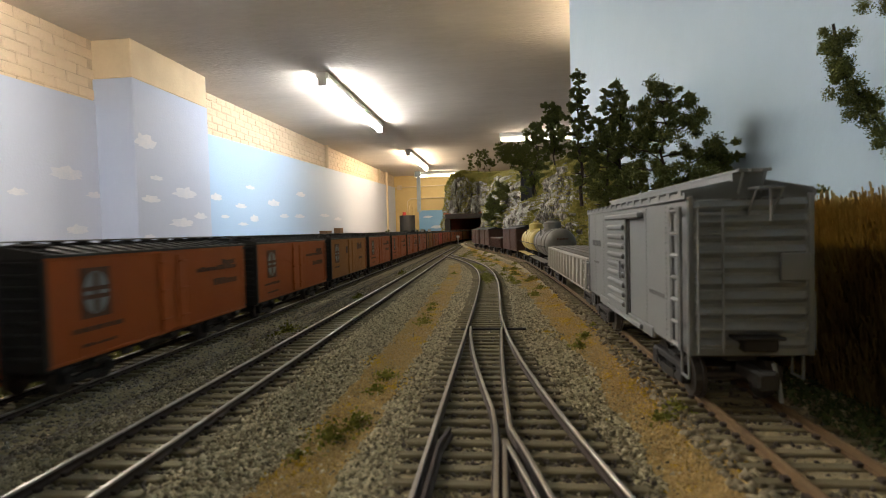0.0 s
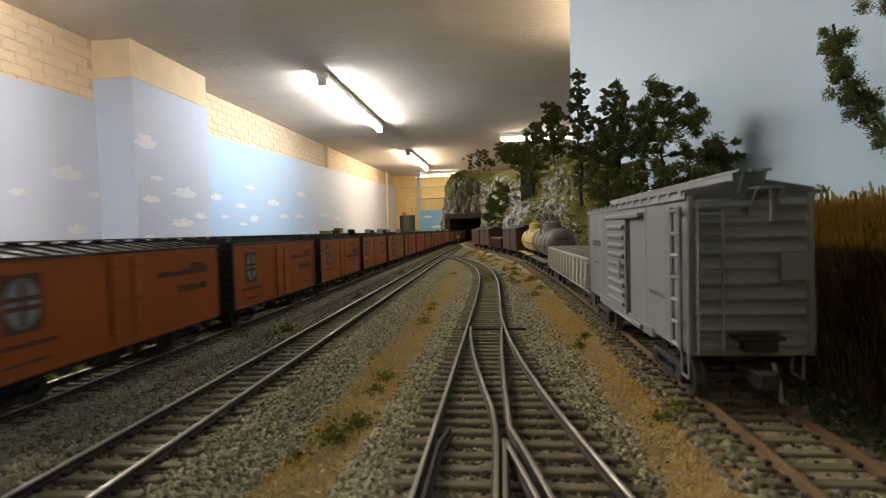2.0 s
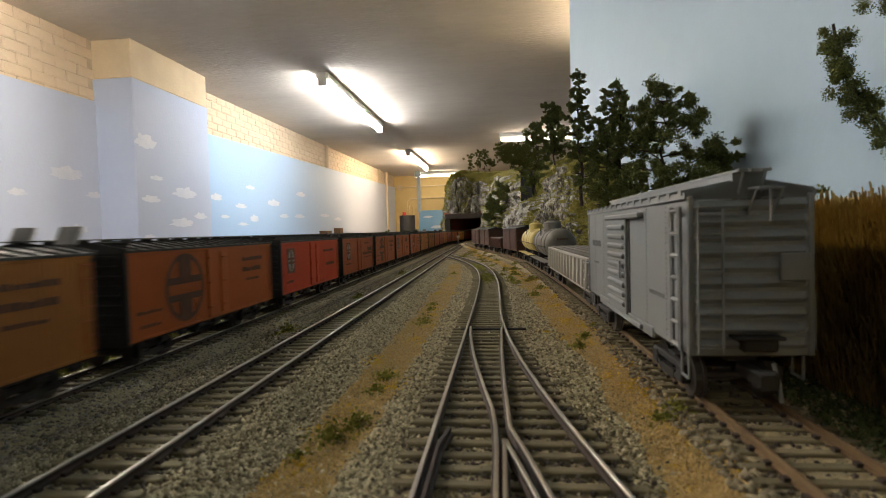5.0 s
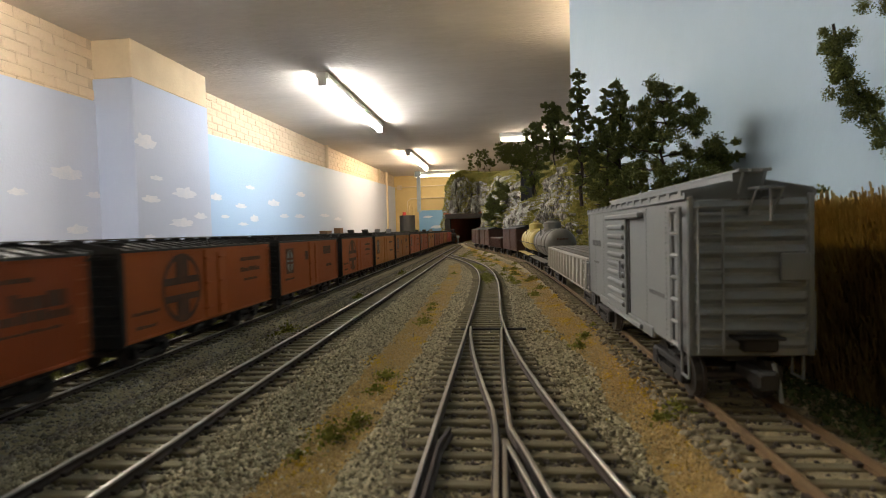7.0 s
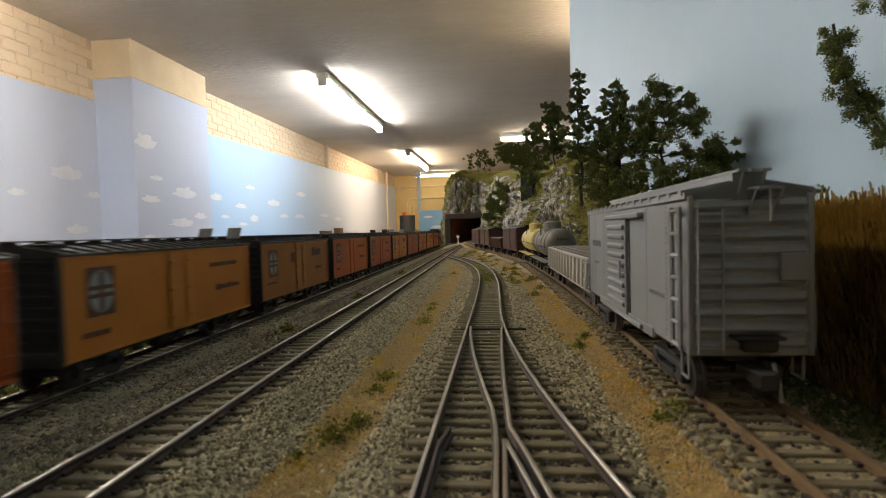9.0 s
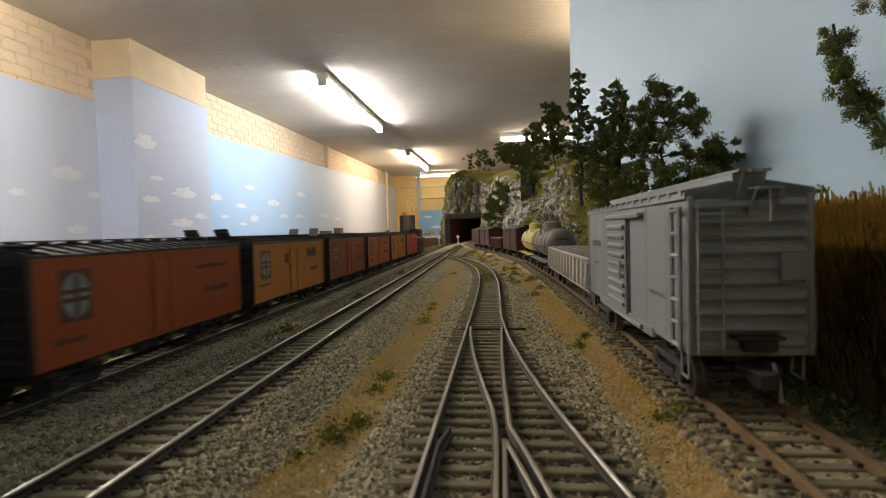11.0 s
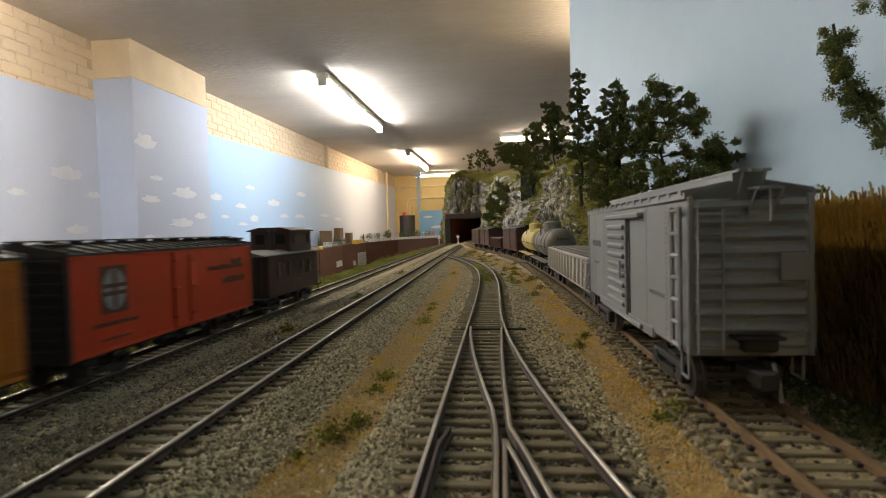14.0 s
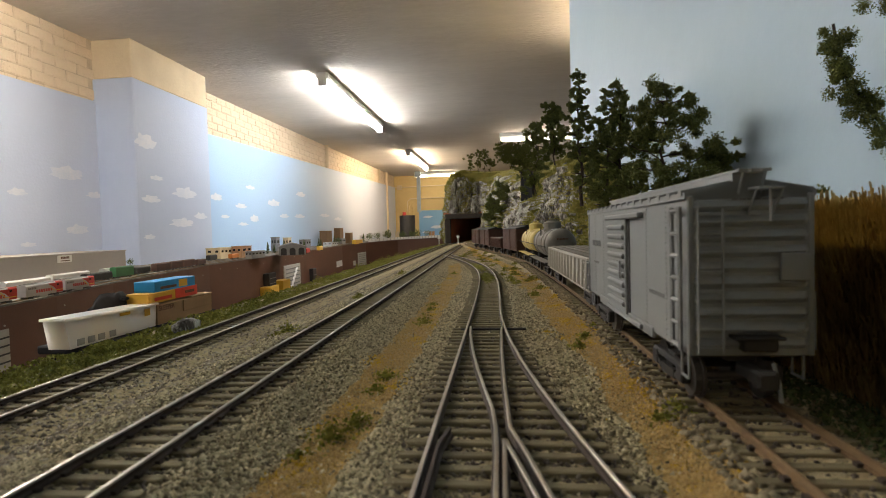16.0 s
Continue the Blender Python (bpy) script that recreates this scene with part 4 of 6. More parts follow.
def gondola(y, h, material, label, load=True):
    t = thing("gondola_car", label, "freight car", "parked freight cars", at=on_siding(y))
    w, z0, z1 = 0.0158, 0.0120, 0.0285
    part("floor", Build().cbox(-w, w, -h, h, z0 - 0.0012, z0, 0.0003), material, t)
    for s in (-1, 1):
        sd = part("side", Build().cbox(min(s * w, s * (w - 0.0008)), max(s * w, s * (w - 0.0008)), -h, h, z0, z1, 0.0002), material, t)
        part("top_rail", Build().cbox(min(s * (w + 0.0010), s * (w - 0.0010)), max(s * (w + 0.0010), s * (w - 0.0010)), -h, h, z1 - 0.0012, z1 + 0.0004, 0.0003), material, sd)
        n = 13
        for i in range(n + 1):
            yy = -h + 0.002 + (2 * h - 0.004) * i / n
            part("rib", Build().add([(s * w, yy - 0.0012, z0), (s * w, yy + 0.0012, z0), (s * (w + 0.0016), yy + 0.0007, z0 + 0.001), (s * (w + 0.0016), yy - 0.0007, z0 + 0.001),
                                     (s * w, yy - 0.0012, z1), (s * w, yy + 0.0012, z1), (s * (w + 0.0010), yy + 0.0007, z1 - 0.001), (s * (w + 0.0010), yy - 0.0007, z1 - 0.001)],
                                    [(0, 1, 2, 3), (4, 7, 6, 5), (0, 4, 5, 1), (1, 5, 6, 2), (2, 6, 7, 3), (3, 7, 4, 0)]), material, sd)
        e = part("end", Build().cbox(-w, w, min(s * h, s * (h - 0.001)), max(s * h, s * (h - 0.001)), z0, z1, 0.0002), material, t)
        for k in range(3):
            part("end_rib", Build().cbox(-w + 0.001, w - 0.001, min(s * h, s * (h + 0.0012)), max(s * h, s * (h + 0.0012)), z0 + 0.002 + k * 0.005, z0 + 0.004 + k * 0.005, 0.0005), material, e)
        part("side_ladder", ladder(s * (w + 0.0018), s * (h - 0.004), z0 + 0.001, z1 - 0.002, 4), material, t)
    if load:
        b = Build()
        for k in range(5):
            x = -0.0125 + k * 0.0062
            part("load_beam", Build().cbox(x - 0.0022, x + 0.0022, -h + 0.004, h - 0.004, z1 - 0.0030 + 0.0004 * (k % 2), z1 + 0.0012, 0.0003), M_PLANK, t, "grey timber load")
        for yy in (-h * 0.6, 0, h * 0.6):
            b.box(-0.0140, 0.0140, yy - 0.001, yy + 0.001, z0, z1 - 0.0032)
        part("load_bearer", b, M_PLANK, t)
    part("underframe", Build().cbox(-0.0035, 0.0035, -h + 0.004, h - 0.004, 0.0080, z0 - 0.001, 0.0003), M_BLACK, t)
    trucks(t, h - 0.024)
    couplers(t, h)


def tank_car(y, material, label):
    t = thing("tank_car", label, "tank car", "parked freight cars", at=on_siding(y))
    h, r, zc = 0.061, 0.0142, 0.0300
    b = Build()
    n = 24
    prof = [(-h, 0.35), (-h + 0.0012, 0.62), (-h + 0.0032, 0.84), (-h + 0.0062, 0.97), (-h + 0.009, 1), (h - 0.009, 1), (h - 0.0062, 0.97), (h - 0.0032, 0.84), (h - 0.0012, 0.62), (h, 0.35)]
    vs = [(r * q * math.cos(2 * math.pi * i / n), yy, zc + r * q * math.sin(2 * math.pi * i / n)) for yy, q in prof for i in range(n)]
    fs = [(k * n + i, k * n + (i + 1) % n, (k + 1) * n + (i + 1) % n, (k + 1) * n + i) for k in range(len(prof) - 1) for i in range(n)]
    fs += [tuple(range(n)), tuple(range(len(vs) - 1, len(vs) - n - 1, -1))]
    part("tank", b.add(vs, fs), material, t, smooth=True)
    d = part("dome", Build().cyl((0, 0, zc + r - 0.004), (0, 0, zc + r + 0.0062), 0.0088, n=20).cyl((0, 0, zc + r + 0.0062), (0, 0, zc + r + 0.0080), 0.0088, 0.0050, n=20), material, t)
    part("dome_lid", Build().cyl((0, 0, zc + r + 0.0080), (0, 0, zc + r + 0.0094), 0.0034, n=14).tube([(-0.004, 0, zc + r + 0.0088), (0, 0, zc + r + 0.0106), (0.004, 0, zc + r + 0.0088)], 0.0004, 5), material, d)
    for yy in (-0.044, -0.020, 0.020, 0.044):
        ring = Build()
        m = 28
        for i in range(m):
            a, c = 2 * math.pi * i / m, 2 * math.pi * (i + 1) / m
            ring.tube([((r + 0.0002) * math.cos(a), yy, zc + (r + 0.0002) * math.sin(a)), ((r + 0.0002) * math.cos(c), yy, zc + (r + 0.0002) * math.sin(c))], 0.0004, 4)
        part("band", ring, material, t)
    for s in (-1, 1):
        b = Build().tube([(s * (r + 0.0022), -h + 0.002, zc - 0.002), (s * (r + 0.0022), h - 0.002, zc - 0.002)], 0.0004, 6)
        for yy in (-0.05, -0.025, 0, 0.025, 0.05):
            b.tube([(s * (r + 0.0022), yy, zc - 0.002), (s * (r - 0.0006), yy, zc - 0.003)], 0.0003, 4)
        part("handrail", b, M_BLACK, t)
        part("running_board", Build().cbox(min(s * 0.009, s * 0.0172), max(s * 0.009, s * 0.0172), -h - 0.004, h + 0.004, 0.0128, 0.0138, 0.0002), material, t)
        part("saddle", Build().cbox(-0.0095, 0.0095, s * 0.044 - 0.004, s * 0.044 + 0.004, 0.0120, 0.0190, 0.0006), M_BLACK, t)
    part("underframe", Build().cbox(-0.0040, 0.0040, -h - 0.005, h + 0.005, 0.0085, 0.0130, 0.0003).cbox(-0.0165, 0.0165, -h - 0.005, -h - 0.003, 0.0105, 0.0138, 0.0003).cbox(-0.0165, 0.0165, h + 0.003, h + 0.005, 0.0105, 0.0138, 0.0003), M_BLACK, t)
    dl = part("dome_ladder", ladder(-0.0120, 0, zc - 0.002, zc + r, 5), M_BLACK, t)
    b = Build()
    for i in range(8):
        b.box(-0.0050 + i * 0.0013, -0.0041 + i * 0.0013, -h - 0.0003, -h + 0.001, zc + 0.004, zc + 0.0054)
    part("lettering", b, M_INK, t)
    trucks(t, 0.040)
    couplers(t, h + 0.003)


def brown_boxcar(y):
    t = thing("box_car", "dark brown wooden boxcar with a plain sliding door", "freight car", "parked freight cars", at=on_siding(y))
    h, w, z0, z1, zp = 0.069, 0.0160, 0.0115, 0.0455, 0.0490
    part("body", Build().cbox(-w, w, -h, h, z0, z1, 0.0004), M_CARBROWN, t)
    b = Build()
    for s in (-1, 1):
        for i in range(40):
            yy = -h + 2 * h * (i + 0.5) / 40
            b.box(min(s * w, s * (w + 0.0002)), max(s * w, s * (w + 0.0002)), yy - 0.0014, yy + 0.0014, z0 + 0.001, z1 - 0.001)
    tagged(part("siding", b, M_CARBROWN, t), kind="stuff")
    part("roof", Build().extr([(-w - 0.001, z1 - 0.0006), (-w - 0.001, z1 + 0.0004), (0, zp), (w + 0.001, z1 + 0.0004), (w + 0.001, z1 - 0.0006)], -h - 0.001, h + 0.001), M_DARKROOF, t, "dark roof")
    part("running_board", Build().box(-0.003, 0.003, -h - 0.003, h + 0.003, zp + 0.0008, zp + 0.0014).box(-0.0025, 0.0025, -h, h, zp - 0.001, zp + 0.0008), M_DARKROOF, t)
    for s in (-1, 1):
        d = part("door", Build().cbox(min(s * w, s * (w + 0.0014)), max(s * w, s * (w + 0.0014)), -0.012, 0.012, z0 + 0.001, z1 - 0.003, 0.0003), M_CARBROWN, t)
        part("door_track", Build().cbox(min(s * w, s * (w + 0.0018)), max(s * w, s * (w + 0.0018)), -0.013, 0.034, z1 - 0.003, z1 - 0.0018, 0.0003), M_CARBROWN, t)
        part("side_ladder", ladder(s * (w + 0.0009), s * (h - 0.0045), 0.0145, 0.042, 6), M_CARBROWN, t)
        for k in range(3):
            part("end_brace", Build().cbox(-w + 0.001, w - 0.001, min(s * h, s * (h + 0.001)), max(s * h, s * (h + 0.001)), z0 + 0.006 + k * 0.010, z0 + 0.0085 + k * 0.010, 0.0003), M_CARBROWN, t)
    part("underframe", Build().cbox(-0.0035, 0.0035, -h + 0.003, h - 0.003, 0.0080, z0, 0.0003), M_BLACK, t)
    trucks(t, 0.047)
    couplers(t, h)


gondola(0.3715, 0.0925, M_PALEGREY, "pale grey ribbed gondola car carrying long grey timbers")
tank_car(0.552, M_TANKGREY, "grey riveted tank car with a dome and handrails")
tank_car(0.700, M_TANKYEL, "yellow tank car with a dome and running boards")
brown_boxcar(0.862)
gondola(1.022, 0.066, M_CARBROWN, "brown low-sided gondola car with a timber load")
brown_boxcar(1.180)
brown_boxcar(1.337)


# ---- mountain with the tunnel ----
def curtain(base, nu, nv, seed):
    """A rock face that rises along a line of (x, y, height, lean, overhang) and rounds off inwards."""
    pts = []
    total = len(base) - 1
    for i in range(nu + 1):
        q = total * i / nu
        k = min(int(q), total - 1)
        t = q - k
        p0, p1, p2, p3 = base[max(k - 1, 0)], base[k], base[k + 1], base[min(k + 2, total)]
        pts.append([0.5 * (2 * b + (c - a) * t + (2 * a - 5 * b + 4 * c - d) * t * t + (3 * b - a - 3 * c + d) * t**3) for a, b, c, d in zip(p0, p1, p2, p3)])
    v = []
    for i, (x, y, hh, lean, cap) in enumerate(pts):
        a, b = pts[max(i - 1, 0)], pts[min(i + 1, nu)]
        dx, dy = b[0] - a[0], b[1] - a[1]
        l = math.hypot(dx, dy)
        nx, ny = dy / l, -dx / l
        for j in range(nv + 1):
            w = j / nv
            if w < 0.72:
                s = w / 0.72
                z = hh * 0.80 * s
                off = lean * s ** 1.3
            else:
                s = (w - 0.72) / 0.28
                z = hh * (0.80 + 0.20 * math.sin(s * math.pi / 2)) + 0.01 * s
                off = lean + cap * s ** 1.7
            n1 = noise.fractal(Vector((x * 9, y * 9, z * 7 + seed)), 1.0, 2.1, 4)
            n2 = noise.turbulence(Vector((x * 34 + 5, y * 34, z * 17 + seed)), 4, True)
            n3 = noise.turbulence(Vector((x * 110, y * 110, z * 45)), 3, True) - 0.4
            k = min(1, w * 6)
            amp = 0.0 if w > 0.999 else 1.0
            o = off + (0.020 * n1 - 0.030 * (n2 - 0.35) - 0.012 * n3) * k * amp
            v.append((x + nx * o, y + ny * o, -0.012 + z + 0.006 * n1 * k))
    return v, pts


MTN = [(0.175, 0.60, 0.045, 0.01, 0.03), (0.140, 0.69, 0.10, 0.03, 0.03), (0.110, 0.79, 0.140, 0.03, 0.03), (0.080, 0.90, 0.178, 0.034, 0.03), (0.060, 1.00, 0.165, 0.035, 0.06),
       (0.042, 1.12, 0.112, 0.035, 0.12), (0.018, 1.28, 0.140, 0.04, 0.2), (-0.006, 1.48, 0.225, 0.05, 0.3), (-0.040, 1.75, 0.275, 0.06, 0.4), (-0.064, 2.05, 0.315, 0.06, 0.5),
       (-0.072, 2.32, 0.338, 0.06, 0.55), (-0.085, 2.415, 0.345, 0.055, 0.35), (-0.140, 2.43, 0.345, 0.045, 0.25), (-0.190, 2.435, 0.335, 0.035, 0.12), (-0.232, 2.455, 0.325, 0.030, 0.06),
       (-0.258, 2.51, 0.315, 0.030, 0.05), (-0.272, 2.60, 0.31, 0.03, 0.10), (-0.278, 2.85, 0.31, 0.04, 0.2), (-0.276, 3.3, 0.31, 0.05, 0.3), (-0.265, 4.3, 0.31, 0.05, 0.3)]


def mountain():
    t = thing("mountain", "plaster rock mountain with mossy turf top and dark tunnel mouth", "model mountain", kind="structure")
    nu, nv = 460, 120
    v, pts = curtain(MTN, nu, nv, 2.0)
    # keep the hill before the backdrop
    v = [((min(x, BACK_X - 0.001) if y < 1.29 else x), y, z) for x, y, z in v]
    rock, moss = [], []
    w = nv + 1
    for i in range(nu):
        for j in range(nv):
            f = (i * w + j, (i + 1) * w + j, (i + 1) * w + j + 1, i * w + j + 1)
            cx = sum(v[k][0] for k in f) / 4
            cy = sum(v[k][1] for k in f) / 4
            cz = sum(v[k][2] for k in f) / 4
            if -0.226 < cx < -0.080 and 2.36 < cy < 2.56 and cz < 0.108 - 1.6 * max(0, abs(cx + 0.153) - 0.045) ** 1.4 and j < nv * 0.6:
                continue
            a, b, c = Vector(v[f[0]]), Vector(v[f[1]]), Vector(v[f[3]])
            n = (b - a).cross(c - a)
            up = abs(n.z) / (n.length + 1e-9)
            g = noise.fractal(Vector((cx * 11, cy * 11, cz * 9)), 1.0, 2.0, 3)
            u = i / nu
            limit = 0.62 + 0.5 * g
            if u > 0.74:
                limit -= 0.45
            if 0.24 < u < 0.29 or u < 0.12:
                limit -= 0.5
            (moss if up > limit or j > nv * (0.76 + 0.20 * g) else rock).append(f)
    for name, faces, m in (("rock_face", rock, M_ROCK), ("mossy_slope", moss, M_MOSS)):
        b = Build()
        b.v, b.f = v, faces
        me = bpy.data.meshes.new(name)
        me.from_pydata(v, [], faces)
        me.materials.append(m)
        me.shade_smooth()
        bm = bmesh.new()
        bm.from_mesh(me)
        bmesh.ops.delete(bm, geom=[q for q in bm.verts if not q.link_faces], context="VERTS")
        bm.to_mesh(me)
        bm.free()
        part(name, me, None, t)
    # loose turf on the mossy slopes
    pts = []
    for f in moss:
        if max(v[q][1] for q in f) > 3.0:
            continue
        c = [sum(v[q][a] for q in f) / 4 for a in range(3)]
        for _ in range(5):
            pts.append((c[0] + random.gauss(0, 0.004), c[1] + random.gauss(0, 0.004), c[2] + random.gauss(0.0002, 0.0012)))
    tagged(part("loose_turf", leaves("loose_turf", np.array(pts), 0.0013, M_MOSSY), None, t), kind="stuff")
    # closing top and back, out of sight behind the crest
    part("plateau", Build().box(0.10, 1.0, 1.30, 4.3, 0.16, 0.18).box(-0.225, 1.0, 2.50, 4.3, 0.285, 0.312), M_MOSS, t)
    part("back_board", Build().box(-0.27, 1.0, 4.3, 4.32, -0.12, 0.30).box(1.0, 1.02, 1.29, 4.32, -0.12, 0.2), M_FASCIA, t)
    part("base_board", Build().box(BACK_X, 1.0, 1.29, 4.3, -0.12, -0.02), M_FASCIA, t)
    # portal of dark timber and the lined bore
    b = Build()
    b.cbox(-0.248, -0.222, 2.425, 2.455, -0.014, 0.100, 0.002)
    b.cbox(-0.083, -0.070, 2.425, 2.455, -0.014, 0.100, 0.002)
    part("portal_post", b, M_PORTAL, t, "dark timber portal")
    part("portal_lintel", Build().cbox(-0.245, -0.068, 2.42, 2.47, 0.100, 0.122, 0.003), M_PORTAL, t)
    for s, sg in ((-0.040, -1), (0.105, 1)):
        b = Build()
        path = []
        y = 2.46
        while y < 4.2:
            path.append((far_x(y) + s, y, 0))
            y += 0.08
        b.sweep([(0, -0.015), (0.012 * sg, -0.015), (0.012 * sg, 0.125), (0, 0.125)], path)
        part("bore_lining", b, M_BORE, t, "red-brown bore lining")
    b = Build()
    b.sweep([(-0.075, 0.122), (0.12, 0.122), (0.12, 0.13), (-0.075, 0.13)], [(far_x(2.46 + 0.08 * i), 2.46 + 0.08 * i, 0) for i in range(22)])
    part("bore_roof", b, M_BORE, t)


M_MOSSY = mat("loose_moss_turf", (0.13, 0.14, 0.024), (0.31, 0.28, 0.058), 60, 0.95, rand=0.7)
M_PORTAL = mat("dark_portal_timber", (0.035, 0.03, 0.026), (0.055, 0.045, 0.038), 60, 0.85, bump=0.5, bscale=400)
M_BORE = mat("red_brown_lining", (0.42, 0.16, 0.09), (0.30, 0.11, 0.06), 30, 0.8, bump=0.3, bscale=200)
mountain()


def hut():
    """Small dark building on a ledge of the mountain."""
    t = thing("hut", "small dark building on the mountain ledge", "model building", at=pose(0.072, 1.33, 0.143, 0, 0, -12))
    part("shell", Build().cbox(-0.014, 0.014, -0.02, 0.02, -0.03, 0.042, 0.001), M_HUT, t)
    part("roof", Build().extr([(-0.017, 0.041), (0, 0.050), (0.017, 0.041), (0.017, 0.043), (0, 0.052), (-0.017, 0.043)], -0.023, 0.023), M_BLACK, t)


M_HUT = mat("slate_grey_siding", (0.045, 0.045, 0.052), (0.03, 0.03, 0.035), 60, 0.7)
hut()


# ---- trees and plants ----
def tree(x, y, z, height, width, label, seed, clumps=60, flakes=110, size=0.0016, lean=(0, 0), low=0.12, material=None):
    """A twisted wire trunk with limbs, and clumps of small flakes with gaps between them."""
    rnd = random.Random(seed)
    t = thing("tree", label, "tree", "model trees", at=pose(x, y, z))
    b = Build()
    trunk = [Vector((0, 0, -0.004))]
    k = 9
    for i in range(1, k + 1):
        f = i / k
        trunk.append(Vector((lean[0] * f + rnd.uniform(-1, 1) * width * 0.06, lean[1] * f + rnd.uniform(-1, 1) * width * 0.06, height * 0.93 * f)))
    r0 = max(0.0012, height * 0.014)
    for i in range(k):
        b.cyl(trunk[i], trunk[i + 1], r0 * (1 - 0.8 * i / k), r0 * (1 - 0.8 * (i + 1) / k), 7)
    ends = []
    limbs = 7 + int(clumps / 7)
    for i in range(limbs):
        f = low + (1 - low) * (i + rnd.random()) / limbs
        q = f * k
        a = trunk[min(int(q), k - 1)].lerp(trunk[min(int(q) + 1, k)], q - int(q))
        ang = i * 2.4 + rnd.uniform(-0.5, 0.5)
        reach = width * 0.5 * (0.5 + 0.5 * math.sin(min(1, (f - low) / (1 - low) + 0.2) * math.pi * 0.9)) * rnd.uniform(0.6, 1.1)
        p = a.copy()
        for s in range(3):
            n = p + Vector((math.cos(ang), math.sin(ang), rnd.uniform(-0.1, 0.75))) * reach / 3
            b.cyl(p, n, r0 * 0.42 * (1 - s * 0.28), r0 * 0.42 * (1 - (s + 1) * 0.28), 5)
            p = n
            ang += rnd.uniform(-0.5, 0.5)
            if s > 0:
                ends.append(p.copy())
    ends += trunk[2:] + trunk[3:]
    part("trunk", b, M_BARK, t)
    pts = []
    rg = np.random.default_rng(seed)
    for i in range(clumps):
        c = rnd.choice(ends) + Vector((rnd.gauss(0, 1), rnd.gauss(0, 1), rnd.gauss(0, 0.8))) * width * 0.075
        s = width * rnd.uniform(0.035, 0.095)
        m = int(flakes * rnd.uniform(0.6, 1.3))
        d = rg.normal(size=(m, 3))
        d /= np.linalg.norm(d, axis=1)[:, None]
        ragged = 0.9 + 0.30 * np.sin(d @ rg.normal(0, 2.6, 3) + rg.random() * 6) + 0.22 * np.sin(d @ rg.normal(0, 6.5, 3))
        d *= (rg.random(m) ** 0.36 * ragged)[:, None]
        pts.append(np.array(c) + d * s * np.array([rnd.uniform(0.8, 1.4), rnd.uniform(0.8, 1.4), rnd.uniform(0.7, 1.2)]))
    part("crown", leaves("crown", np.concatenate(pts), size, material or M_TREE), None, t)
    return t


DARK = "dark green broad-crowned model tree with open limbs"
TREES = [(0.116, 0.40, 0.022, 0.126, 0.064, 21, (0.006, 0)), (0.146, 0.405, 0.030, 0.072, 0.038, 22, (0.012, 0)), (0.106, 0.47, 0.028, 0.122, 0.046, 26, (-0.004, 0)),
         (0.118, 0.60, 0.055, 0.150, 0.046, 24, (0.008, 0)), (0.094, 0.62, 0.075, 0.152, 0.036, 25, (-0.002, 0)),
         (0.094, 0.90, 0.155, 0.100, 0.050, 28, (-0.003, 0)),
         (0.082, 1.20, 0.105, 0.180, 0.080, 30, (0.005, 0)),
         (0.012, 1.50, 0.045, 0.130, 0.095, 33, (0.0, 0)), (-0.008, 1.56, 0.030, 0.10, 0.08, 34, (0.0, 0)), (0.050, 1.90, 0.262, 0.085, 0.10, 35, (-0.025, 0)), (0.075, 1.80, 0.24, 0.08, 0.08, 36, (0.01, 0))]
for x, y, z, hh, ww, sd, ln in TREES:
    tree(x, y, z, hh, ww, DARK, sd, clumps=210 if y < 0.7 else 170, flakes=420 if y < 0.7 else 200, size=0.00068 if y < 0.7 else 0.0014, lean=ln)
for x, y, hh, sd in ((-0.128, 2.52, 0.085, 40), (-0.092, 2.53, 0.10, 41), (-0.062, 2.55, 0.105, 42), (-0.035, 2.56, 0.055, 43)):
    tree(x, y, 0.322, hh, 0.075, "small sparse tree on the mountain crest", sd, clumps=26, flakes=60, size=0.003, low=0.45)
# the tree beside the backdrop whose limb reaches into view


def limb_tree(x, y, z, height, label, seed):
    """A straight trunk with a bushy top and one long limb that rises away from it."""
    rnd, rg = random.Random(seed), np.random.default_rng(seed)
    t = thing("tree", label, "tree", "model trees", at=pose(x, y, z))
    b = Build()
    k = 8
    trunk = [Vector((rnd.uniform(-1, 1) * 0.001, rnd.uniform(-1, 1) * 0.001, height * i / k)) for i in range(k + 1)]
    for i in range(k):
        b.cyl(trunk[i], trunk[i + 1], 0.0022 * (1 - 0.09 * i), 0.0022 * (1 - 0.09 * (i + 1)), 7)
    limb = [Vector((0, 0, 0.072)), Vector((-0.006, 0.003, 0.088)), Vector((-0.013, 0.005, 0.101)), Vector((-0.021, 0.006, 0.113)), Vector((-0.025, 0.006, 0.127)), Vector((-0.0265, 0.006, 0.137))]
    for a, c in zip(limb, limb[1:]):
        b.cyl(a, c, 0.0008, 0.0006, 6)
    part("trunk", b, M_BARK, t)
    pts = []
    for i in range(105):
        if i < 58:
            f = rnd.uniform(0.2, 4.99)
            c = limb[int(f)].lerp(limb[int(f) + 1], f - int(f)) + Vector((rnd.gauss(0, 0.0030), rnd.gauss(0, 0.003), rnd.gauss(-0.003, 0.0035)))
        else:
            c = Vector((rnd.gauss(0.002, 0.0055), rnd.gauss(0, 0.006), height * rnd.uniform(0.84, 1.05)))
        m = int(420 * rnd.uniform(0.5, 1.2))
        d = np.clip(rg.normal(size=(m, 3)), -1.9, 1.9)
        pts.append(np.array(c) + d * rnd.uniform(0.0010, 0.0021))
    part("crown", leaves("crown", np.concatenate(pts), 0.0005, M_TREE), None, t)


